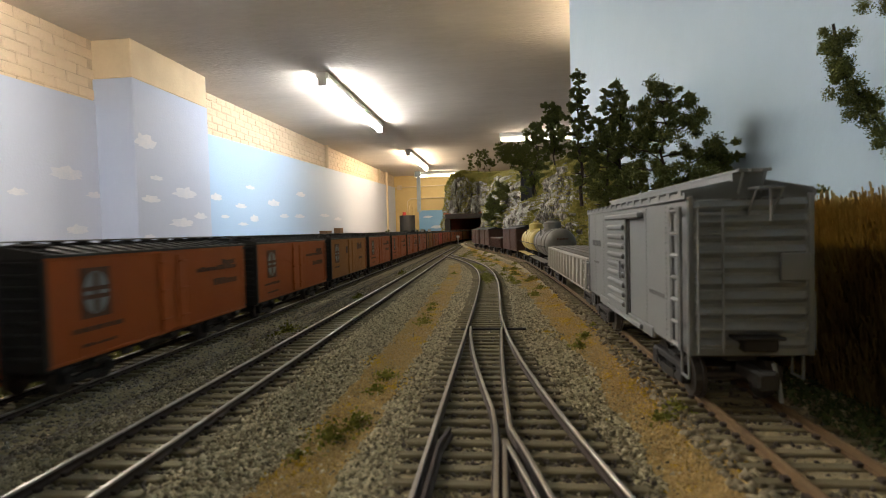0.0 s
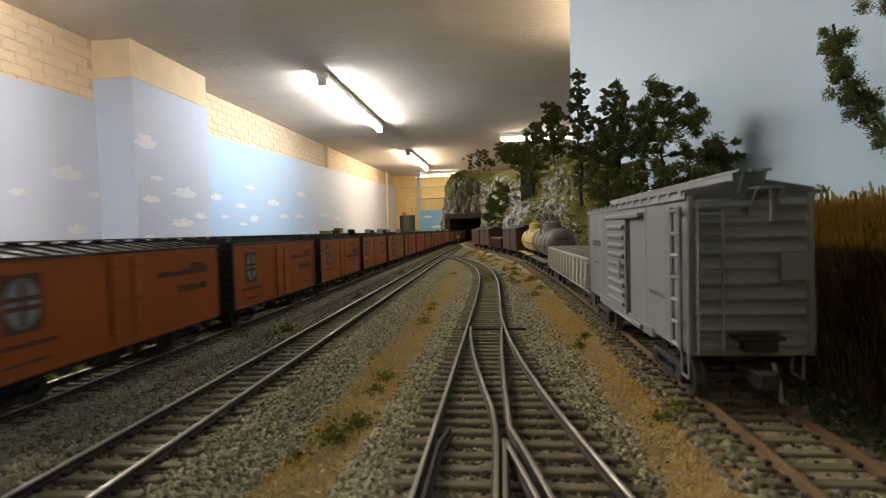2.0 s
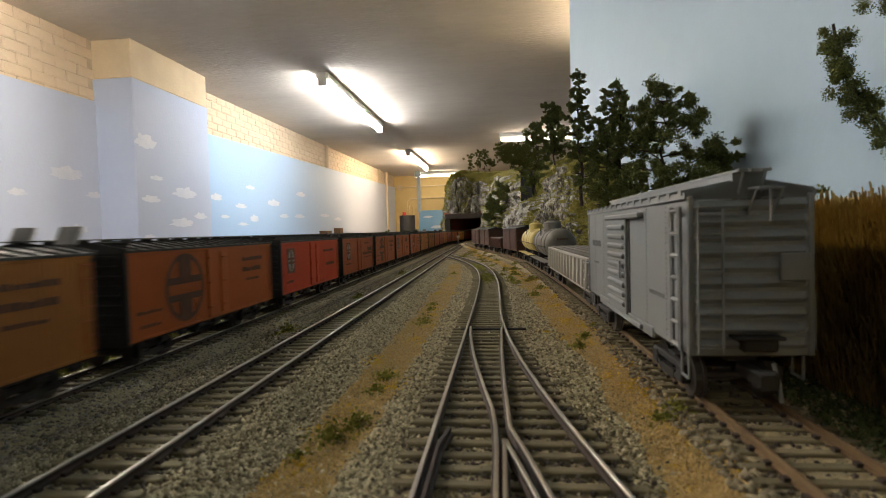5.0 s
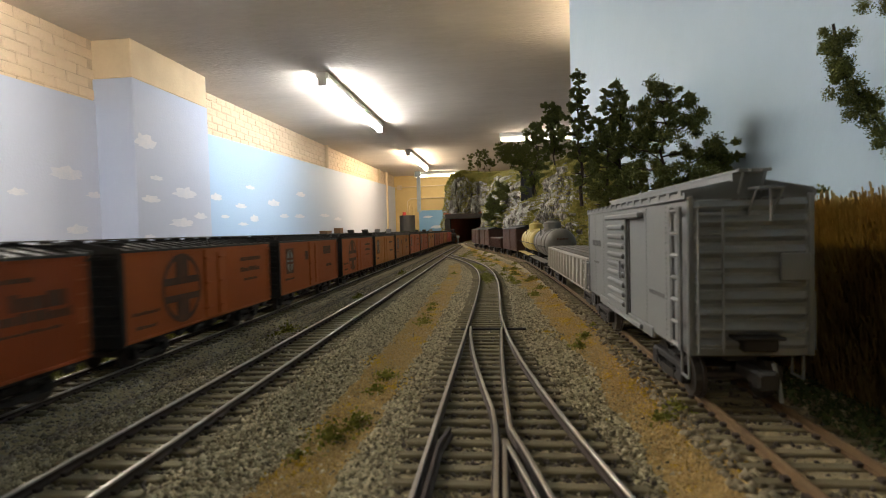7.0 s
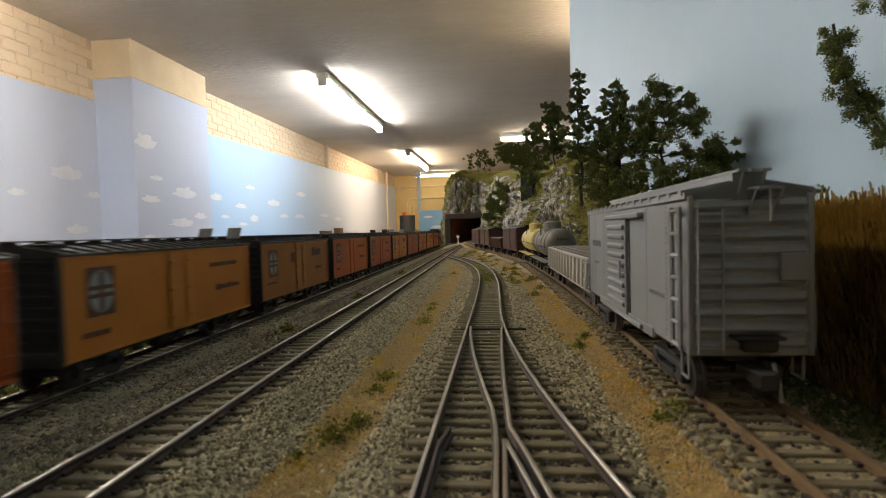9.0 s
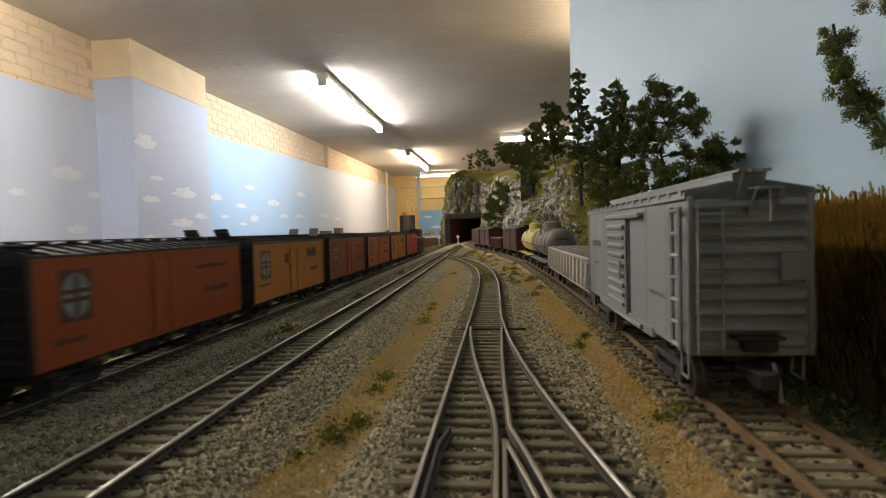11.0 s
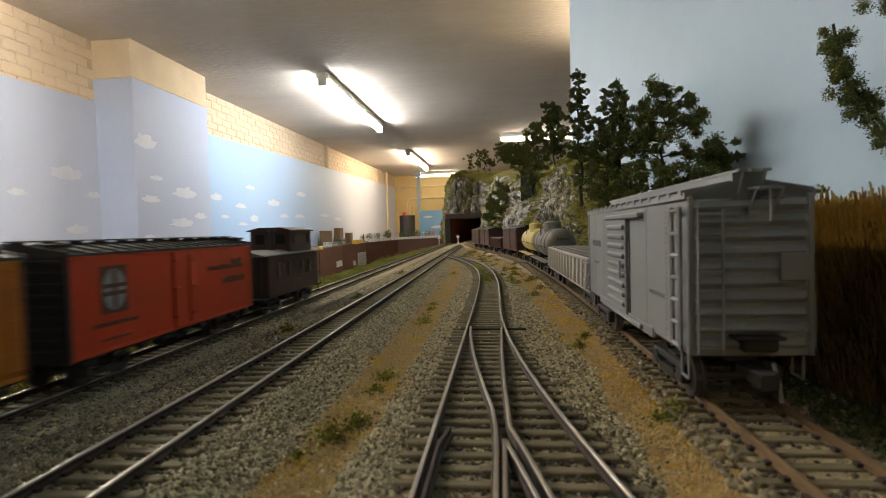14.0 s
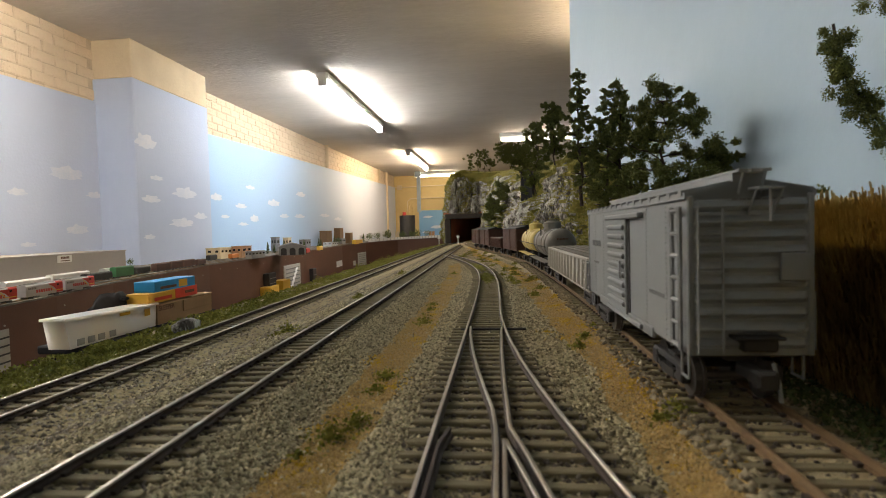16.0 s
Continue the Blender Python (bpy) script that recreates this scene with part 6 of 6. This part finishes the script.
far_building(-2.75, 9.0, -0.145, 0.12, 0.2, 0.10, M_GREYB, "grey low building in the model town", 2)
far_building(-2.60, 8.0, -0.15, 0.14, 0.3, 0.06, M_SILVER, "silver-grey low model sheds", 3)
far_building(-2.70, 10.6, -0.13, 0.20, 0.2, 0.12, M_WHITE, "white gabled model house", 2)
far_building(-2.42, 8.9, -0.140, 0.06, 0.45, 0.065, M_YELP, "yellow model shed at the fascia edge", 0)


def engine_house():
    t = thing("engine_house", "grey gabled engine house with three arched doors", "model building", "yard buildings", at=pose(-2.06, 5.12, Z, 0, 0, 24))
    part("shell", Build().extr([(-0.13, 0), (0.13, 0), (0.13, 0.085), (0, 0.118), (-0.13, 0.085)], 0, 0.30), M_GREYB, t)
    part("roof", Build().extr([(-0.138, 0.084), (0, 0.120), (0.138, 0.084), (0.138, 0.090), (0, 0.127), (-0.138, 0.090)], -0.008, 0.308), M_ROOFPAN, t)
    for x in (-0.085, 0, 0.085):
        n = 10
        pts = [(x - 0.028, 0.002), (x + 0.028, 0.002)] + [(x + 0.028 * math.cos(math.pi * i / n), 0.052 + 0.022 * math.sin(math.pi * i / n)) for i in range(n + 1)]
        part("arched_door", Build().slab(pts, "y", -0.003, 0.003), M_BLACK, t, "dark arched doorway")


engine_house()


def bush_tree(x, y, z, h, sd, conifer=False):
    t = thing("tree", "dark green conifer by the yard" if conifer else "small round green tree by the yard", "tree", "yard trees", at=pose(x, y, z))
    part("trunk", Build().cyl((0, 0, 0), (0, 0, h * 0.6), h * 0.03, h * 0.015, 6), M_BARK, t)
    rg = np.random.default_rng(sd)
    n = 700
    d = rg.normal(size=(n, 3))
    d /= np.linalg.norm(d, axis=1, keepdims=True)
    if conifer:
        q = rg.random(n)
        p = d * (h * 0.24 * (1 - q) * (0.6 + 0.4 * np.sin(q * 40)))[:, None] + np.stack([0 * q, 0 * q, h * (0.12 + 0.88 * q)], -1)
    else:
        p = d * (h * 0.42 * rg.random(n) ** 0.4 * (1 + 0.25 * np.sin(d[:, 0] * 5 + sd)))[:, None] + np.array([0, 0, h * 0.58])
    part("crown", leaves("crown", p, h * 0.035, M_BUSH), None, t)


for i, (x, y, z, h, con) in enumerate([(-2.74, 3.60, Z, 0.09, True), (-2.72, 3.66, Z, 0.06, False), (-2.58, 5.7, Z, 0.13, True), (-2.55, 5.8, Z, 0.10, True), (-2.60, 6.2, Z, 0.15, True), (-2.50, 6.6, Z, 0.14, True), (-2.58, 7.4, -0.152, 0.14, True), (-2.62, 7.6, -0.15, 0.12, True),
                                       (-2.86, 9.0, -0.14, 0.15, True), (-2.7, 8.7, -0.145, 0.13, False), (-2.60, 10.0, -0.125, 0.16, True), (-2.55, 10.3, -0.12, 0.17, False), (-2.42, 10.4, -0.115, 0.17, False), (-2.23, 10.4, -0.110, 0.20, False), (-2.3, 10.9, -0.115, 0.2, False), (-1.90, 10.4, -0.098, 0.17, False),
                                       (-1.75, 10.5, -0.095, 0.16, False), (-1.62, 10.4, -0.09, 0.18, False), (-1.42, 10.4, -0.085, 0.15, False), (-1.1, 10.5, -0.08, 0.2, True), (-2.0, 10.6, -0.1, 0.14, False)]):
    bush_tree(x, y, z, h, 100 + i, con)


def bridge_fence():
    t = thing("white_fence", "white panelled girder fence at the far fascia edge", "fence")
    pts = [(-2.33, 9.28, -0.125), (-1.9, 9.84, -0.098), (-1.5, 9.95, -0.088), (-1.06, 10.03, -0.078)]
    for (x0, y0, z0), (x1, y1, z1) in zip(pts, pts[1:]):
        part("girder", Build().add([(x0, y0, z0), (x1, y1, z1), (x1, y1, z1 + 0.045), (x0, y0, z0 + 0.045), (x0, y0 + 0.012, z0), (x1, y1 + 0.012, z1), (x1, y1 + 0.012, z1 + 0.045), (x0, y0 + 0.012, z0 + 0.045)],
                                   [(0, 1, 2, 3), (7, 6, 5, 4), (3, 2, 6, 7), (0, 4, 5, 1), (0, 3, 7, 4), (1, 5, 6, 2)]), M_WHITE, t)
        for i in range(9):
            f = i / 8
            x, y, z = x0 + (x1 - x0) * f, y0 + (y1 - y0) * f, z0 + (z1 - z0) * f
            part("post", Build().box(x - 0.004, x + 0.004, y - 0.006, y, z - 0.004, z + 0.052), M_ROOFPAN, t)


bridge_fence()


# things screwed to the fascia
def fascia_at(y):
    for (x0, y0, _), (x1, y1, _) in zip(FAS, FAS[1:]):
        if y0 <= y <= y1:
            return x0 + (x1 - x0) * (y - y0) / (y1 - y0), math.degrees(math.atan2(-(x1 - x0), y1 - y0))


def mounted(name, label, cat, y, zc, l, h, d, material, slats=0, slat_mat=None):
    x, rz = fascia_at(y)
    t = thing(name, label, cat, at=pose(x, y, zc, 0, 0, rz))
    part("plate", Build().cbox(0, d, -l / 2, l / 2, -h / 2, h / 2, min(d, 0.01) * 0.3), material, t)
    for i in range(slats):
        z = -h / 2 + h * (i + 1) / (slats + 1)
        part("slot", Build().cbox(d, d + 0.004, -l * 0.42, l * 0.42, z - h * 0.02, z + h * 0.02, 0.001), slat_mat or M_BLACK, t)
    return t


mounted("vent_panel", "pale grey slotted vent panel on the fascia", "vent", 5.71, -0.435, 0.60, 0.30, 0.012, M_PALEGREY, 6, M_GREYB)
mounted("vent_panel", "pale grey slotted vent panel on the fascia", "vent", 8.98, -0.40, 0.36, 0.22, 0.012, M_PALEGREY, 6, M_GREYB)
mounted("vent_panel", "pale grey slotted vent panel on the fascia", "vent", 1.50, -0.296, 0.09, 0.13, 0.006, M_PALEGREY, 4)
mounted("control_box", "dark control box on the fascia", "control box", 6.48, -0.465, 0.14, 0.16, 0.05, M_BLACK, 1, M_GREYB)
mounted("notice_card", "white notice card on the fascia", "card", 7.97, -0.42, 0.36, 0.09, 0.004, M_WHITE)
mounted("switch_plate", "small pale switch plate on the fascia", "switch plate", 8.65, -0.455, 0.10, 0.08, 0.01, M_PALEGREY)
mounted("throttle_holder", "dark handset holder on the fascia", "handset", 4.90, -0.39, 0.20, 0.145, 0.06, M_BLACK, 2, M_GREYB)
mounted("yellow_bin", "small yellow plastic bin on the fascia", "bin", 4.83, -0.49, 0.26, 0.11, 0.10, M_YELP)
mounted("yellow_bin", "small yellow plastic bin on the fascia", "bin", 5.20, -0.46, 0.24, 0.10, 0.10, M_YELP)
x, rz = fascia_at(5.55)
t = thing("cable", "pale coiled cable hanging on the vent panel", "cable", at=pose(x + 0.02, 5.55, -0.45, 0, 0, rz))
b = Build()
path = [(0.006 * math.sin(i * 1.3), 0.30 * i / 30 + 0.006 * math.cos(i * 1.3), -0.15 + 0.27 * i / 30) for i in range(31)]
part("cord", b.tube(path, 0.012, 6), M_WHITE, t)
part("plug", Build().cbox(-0.012, 0.012, -0.06, 0.0, -0.20, -0.14, 0.004), M_BLACK, t)
for i in range(16):
    y = 1.2 + i * 0.33
    x, rz = fascia_at(y)
    t = solid("screw_head", Build().cyl((x - 0.001, y, -0.20 - 0.02 * (i % 2)), (x + 0.003, y, -0.20 - 0.02 * (i % 2)), 0.004, 0.003, 8), M_PALEGREY, "small screw head in the fascia", "screw", "fascia screws")


# ---- the cart in the aisle with the boxes ----
M_MILK = mat("milky_plastic", (0.92, 0.87, 0.76), (0.88, 0.82, 0.70), 14, 0.35)
milk = M_MILK.node_tree.nodes["Principled BSDF"]
milk.inputs["Subsurface Weight"].default_value, milk.inputs["Subsurface Scale"].default_value = 1.0, 0.06
milk.inputs["Subsurface Radius"].default_value = (1.0, 0.9, 0.75)
M_CARD = mat("cardboard", (0.34, 0.23, 0.13), (0.27, 0.18, 0.10), 18, 0.85)
M_BLUEBOX = mat("blue_card_box", (0.02, 0.30, 0.68), (0.02, 0.25, 0.60), 20, 0.45)
M_REDBOX = mat("red_card_box", (0.70, 0.06, 0.03), (0.52, 0.05, 0.025), 20, 0.45)
M_CLOTH = mat("dark_grey_cloth", (0.05, 0.05, 0.055), (0.03, 0.03, 0.033), 60, 0.9)


def cart():
    t = thing("cart", "dark low cart standing in the aisle", "cart")
    part("top", Build().cbox(-1.01, -0.905, 1.05, 1.60, -0.200, -0.182, 0.003), M_CLOTH, t)
    for x in (-0.99, -0.93):
        for y in (1.08, 1.58):
            part("leg", Build().cyl((x, y, FLOOR), (x, y, -0.2), 0.012, n=8), M_BLACK, t)
    t = thing("plastic_bin", "milky translucent plastic storage bin", "storage bin", at=pose(-0.90, 1.135, -0.182))
    part("body", Build().add([(0, -0.118, 0), (0, 0.160, 0), (0, 0.166, 0.056), (0, -0.130, 0.063), (-0.05, -0.118, 0), (-0.05, 0.160, 0), (-0.05, 0.166, 0.056), (-0.05, -0.130, 0.063)],
                             [(0, 1, 2, 3), (7, 6, 5, 4), (0, 4, 5, 1), (1, 5, 6, 2), (3, 2, 6, 7), (0, 3, 7, 4)]), M_MILK, t)
    part("rim", Build().add([(0.004, -0.134, 0.061), (0.004, 0.170, 0.054), (0.004, 0.170, 0.060), (0.004, -0.134, 0.067), (-0.054, -0.134, 0.061), (-0.054, 0.170, 0.054), (-0.054, 0.170, 0.060), (-0.054, -0.134, 0.067)],
                            [(0, 1, 2, 3), (7, 6, 5, 4), (0, 4, 5, 1), (1, 5, 6, 2), (3, 2, 6, 7), (0, 3, 7, 4)]), M_MILK, t)
    for y0, y1, z0, z1 in ((0.03, 0.065, 0.046, 0.053), (0.118, 0.138, 0.032, 0.050)):
        part("sticker", Build().box(0.0005, 0.002, y0, y1, z0, z1), M_YELP, t, "yellow sticker")
    for y in (-0.10, -0.07, -0.04, -0.005):
        part("shadow_item", Build().box(0.0005, 0.0015, y, y + 0.02, 0.004, 0.018), M_PALEGREY, t, "grey items seen through the plastic")
    t = thing("cardboard_box", "open brown cardboard box with black lettering", "box", at=pose(-0.90, 1.437, -0.182))
    part("body", Build().cbox(-0.09, 0, -0.132, 0.132, 0, 0.053, 0.001), M_CARD, t)
    part("flap", Build().cbox(-0.10, 0.004, 0.02, 0.132, 0.054, 0.057, 0.001), M_CARD, t)
    part("flap", Build().cbox(0.0005, 0.003, -0.02, 0.128, 0.020, 0.053, 0.001), M_CARD, t)
    cu = bpy.data.curves.new("box_lettering", "FONT")
    cu.body, cu.size, cu.extrude = "SLEEPER", 0.019, 0.0002
    cu.materials.append(M_INK)
    o = new("box_lettering", cu)
    o.parent = t
    o.matrix_basis = Matrix.Translation((0.0035, -0.130, 0.037)) @ Euler((radians(90), 0, radians(90))).to_matrix().to_4x4()
    t = thing("kit_box", "flat red and yellow card kit box", "box", "kit boxes", at=pose(-0.93, 1.40, -0.1245, 0, 0, 3))
    part("lid", Build().cbox(-0.04, 0.02, 0.0, 0.12, 0, 0.028, 0.001), M_REDBOX, t, "red end")
    part("side", Build().cbox(-0.04, 0.0205, -0.125, 0.0, 0, 0.0275, 0.001), M_YELP, t, "yellow side")
    part("print", Build().box(0.0205, 0.0212, 0.05, 0.10, 0.010, 0.018), M_INK, t)
    part("print", Build().box(0.021, 0.0216, -0.10, -0.02, 0.006, 0.015), M_REDBOX, t)
    t = thing("kit_box", "flat blue card kit box with a pale label", "box", "kit boxes", at=pose(-0.93, 1.41, -0.0965, 0, 0, 2))
    part("body", Build().cbox(-0.04, 0.018, -0.100, 0.098, 0, 0.028, 0.001), M_BLUEBOX, t)
    part("label", Build().box(0.018, 0.0188, 0.012, 0.055, 0.004, 0.024), M_YELP, t, "yellow label")
    part("print", Build().box(0.018, 0.0187, -0.075, 0.0, 0.006, 0.013), M_INK, t)
    t = thing("cloth_bag", "dark grey cloth bag lying on the bin", "bag", at=pose(-0.975, 1.25, -0.182))
    b = Build()
    n, m = 20, 8
    vs = []
    for j in range(m + 1):
        e = math.pi / 2 * j / m
        for i in range(n):
            a = 2 * math.pi * i / n
            k = 1 + 0.18 * noise.noise(Vector((math.cos(a) * 2, math.sin(a) * 2, j * 0.4)))
            vs.append((0.022 * math.cos(a) * math.cos(e) * k, 0.125 * math.sin(a) * math.cos(e) * k, 0.088 * math.sin(e) * k))
    part("body", b.add(vs, [(j * n + i, j * n + (i + 1) % n, (j + 1) * n + (i + 1) % n, (j + 1) * n + i) for j in range(m) for i in range(n)]), M_CLOTH, t, smooth=True)
    part("flap", Build().cbox(-0.02, 0.02, 0.00, 0.09, 0.072, 0.080, 0.002), M_CLOTH, t)


cart()


# ---- far end of the room ----
def far_end():
    t = thing("black_tank", "black upright tank with a red cap and pipes", "tank", at=pose(-2.17, 12.5, FLOOR))
    part("body", Build().cyl((0, 0, 0), (0, 0, 1.53), 0.185, n=24), M_BLACK, t)
    part("cap", Build().cyl((-0.07, 0, 1.53), (-0.07, 0, 1.61), 0.05, 0.04, 12), M_REDP, t, "red cap")
    part("pipe", Build().tube([(0.05, 0, 1.53), (0.05, 0, 1.75), (0.08, 0, 1.80)], 0.02, 8).tube([(0.14, 0.05, 0.6), (0.14, 0.05, 1.72)], 0.025, 8).tube([(-0.2, -0.02, 0.5), (-0.2, -0.02, 1.5)], 0.02, 8), M_YELLOW, t)
    t = thing("pipe_run", "yellow-painted conduit pipes on the end wall", "pipe")
    part("conduit", Build().tube([(-2.85, 14.56, 1.27), (-1.0, 14.56, 1.31)], 0.012, 8), M_CREAM, t)
    part("conduit", Build().tube([(-2.51, 14.56, 0.60), (-2.51, 14.56, 0.88), (-2.42, 14.56, 0.95), (-1.0, 14.56, 0.97)], 0.012, 8), M_CREAM, t)
    part("junction_box", Build().cbox(-2.78, -2.66, 14.52, 14.6, 1.21, 1.33, 0.01), M_CREAM, t)
    t = thing("sky_panel", "blue painted sky panel with clouds on the end wall", "backdrop")
    part("board", Build().cbox(-2.08, -0.9, 13.79, 13.81, -0.30, 0.59, 0.003), M_PANEL, t)
    for x, z, l in ((-1.85, 0.42, 0.12), (-1.62, 0.15, 0.16), (-1.9, 0.02, 0.10)):
        n = 12
        part("painted_cloud", Build().slab([(x + l * math.cos(2 * math.pi * i / n) * (1 + 0.2 * math.sin(i * 2.1)), z + l * 0.25 * math.sin(2 * math.pi * i / n)) for i in range(n)], "y", 13.787, 0.003), M_CLOUD, t)
    t = thing("hanging_post", "pale steel post hanging from the ceiling", "post")
    part("shaft", Build().cbox(-2.09, -2.00, 13.58, 13.64, 0.55, CEIL, 0.004), M_STEEL, t)
    part("bracket", Build().cbox(-2.13, -1.99, 13.56, 13.66, 1.45, CEIL, 0.008), M_STEEL, t)
    for x, y, z0 in ((-2.965, 9.05, sky_top(9.05) + 0.2), (-2.885, 12.75, sky_top(12.75) + 0.2), (-2.87, 13.55, 0.0)):
        t = thing("wall_conduit", "cream-painted pipe running up the wall to the ceiling", "pipe", "wall pipes")
        part("pipe", Build().cyl((x, y, z0 - 0.2), (x, y, CEIL), 0.035, n=10), M_CREAM, t)
    for x, y, z in ((-1.46, 11.2, -0.085), (-1.40, 11.25, -0.085)):
        far_building(x, y, z, 0.05, 0.05, 0.12, M_TAN, "small red-brown model tower", 0)
    far_building(-1.95, 10.05, -0.099, 0.07, 0.05, 0.15, M_CREAMB, "small cream model house", 0)


M_PANEL = mat("blue_panel_paint", (0.20, 0.42, 0.70), (0.26, 0.48, 0.74), 3, 0.6)
M_STEEL = mat("pale_steel", (0.42, 0.50, 0.58), (0.36, 0.43, 0.50), 10, 0.4)
far_end()


# clouds painted on the wall and the pillar
CLOUDS = [(3.55, 0.51, 0.26, 0.10), (3.15, 0.36, 0.12, 0.05), (3.80, 0.38, 0.14, 0.05), (3.62, 0.11, 0.18, 0.07), (5.51, 0.46, 0.21, 0.08), (6.04, 0.39, 0.23, 0.06), (6.28, 0.63, 0.22, 0.05), (6.92, 0.46, 0.34, 0.09), (6.36, 0.24, 0.20, 0.09),
          (5.67, 0.26, 0.16, 0.04), (7.25, 0.30, 0.26, 0.06), (7.80, 0.31, 0.34, 0.06), (7.87, 0.64, 0.31, 0.08), (3.21, 0.02, 0.11, 0.03), (6.07, 0.18, 0.21, 0.04), (8.9, 0.35, 0.4, 0.06), (9.6, 0.30, 0.4, 0.06)]
PILLAR_CLOUDS = [(3.98, 0.79, 0.22, 0.12), (4.10, 0.53, 0.15, 0.04), (4.49, 0.42, 0.30, 0.10), (4.02, 0.35, 0.20, 0.06), (4.43, 0.16, 0.30, 0.08), (4.72, 0.23, 0.18, 0.06), (3.98, 0.05, 0.12, 0.04)]


def cloud(x, y, z, l, h, sd):
    rnd = random.Random(sd)
    pts = []
    n = 30
    ph = rnd.uniform(0, 6)
    for i in range(n):
        a = 2 * math.pi * i / n
        up = math.sin(a)
        k = 1 + (0.22 * abs(math.sin(a * 3.5 + ph)) if up > 0 else -0.1 * abs(math.sin(a * 2)))
        k += 0.13 * math.sin(a * 7 + ph * 2) + 0.09 * math.sin(a * 11 + ph)
        pts.append((y + l / 2 * math.cos(a) * k, z + h * (0.62 * up * k if up > 0 else 0.24 * up * k)))
    return Build().slab(pts, "x", x, 0.0008)


sky = thing("painted_clouds", "soft lavender-white clouds painted on the sky wall", "painted clouds", kind="structure")
for i, (y, z, l, h) in enumerate(CLOUDS):
    c = cloud(0.0178, y, z, l, h, i)
    c.v = [(x + wall_x(yy), yy, zz) for x, yy, zz in c.v]
    part("painted_cloud", c, M_CLOUD, sky)
for i, (y, z, l, h) in enumerate(PILLAR_CLOUDS):
    part("painted_cloud", cloud(-2.7798, y, z, l, h, 50 + i), M_CLOUD, sky)


# ---- bricks above the painted sky ----
def bricks():
    """Uneven painted bricks; the lowest course runs down behind the painted sky."""
    shapes = []
    for k in range(6):
        b = Build().cbox(-0.02, 0.010, -0.0975, 0.0975, -0.0355, 0.0355, 0.006)
        b.v = [(x + random.uniform(-0.0022, 0.0022), y + random.uniform(-0.004, 0.004), z + random.uniform(-0.0028, 0.0028)) for x, y, z in b.v]
        shapes.append(b.mesh("brick", M_BRICK))
    for row in range(8):
        z = CEIL - 0.038 - row * 0.0755
        y = 2.3 + (0.1 if row % 2 else 0)
        while y < 13.6:
            if z + 0.036 > sky_top(y) and not (3.84 < y < 4.93):
                o = part("brick", random.choice(shapes), None, WALL)
                o.matrix_basis = pose(wall_x(y) + random.uniform(-0.003, 0.0015), y, z + random.uniform(-0.0015, 0.0015), random.uniform(-0.6, 0.6), 0, -1.23)
            y += 0.2


bricks()


# ---- what moves ----
# How many car lengths have gone by at each moment.
PHASE = [(0, 0.19), (0.5, 1.005), (1, 1.807), (2, 3.385), (3, 4.94), (4, 6.46), (6.5, 10.17), (7, 10.96), (7.5, 11.745), (8, 12.55), (8.5, 13.35), (9, 14.15),
         (11.5, 18.0), (12, 18.82), (12.5, 19.65), (13, 20.48), (14, 22.13), (15, 23.77), (16, 25.41)]
PITCH = 0.1640


def motions():
    times = [0.25 * i for i in range(65)]
    for index, ob in TRAIN + [(23, CABOOSE)]:
        rows = []
        for t in times:
            y = 0.19 + (index - along(PHASE, t)) * PITCH + (LEN / 2 if ob is not CABOOSE else 0.0625)
            rows.append((t, pose(far_x(y), y, Z_FAR, 0, 0, -math.degrees(math.atan((far_x(y + 0.02) - far_x(y - 0.02)) / 0.04)))))
        walk(ob, rows)


motions()
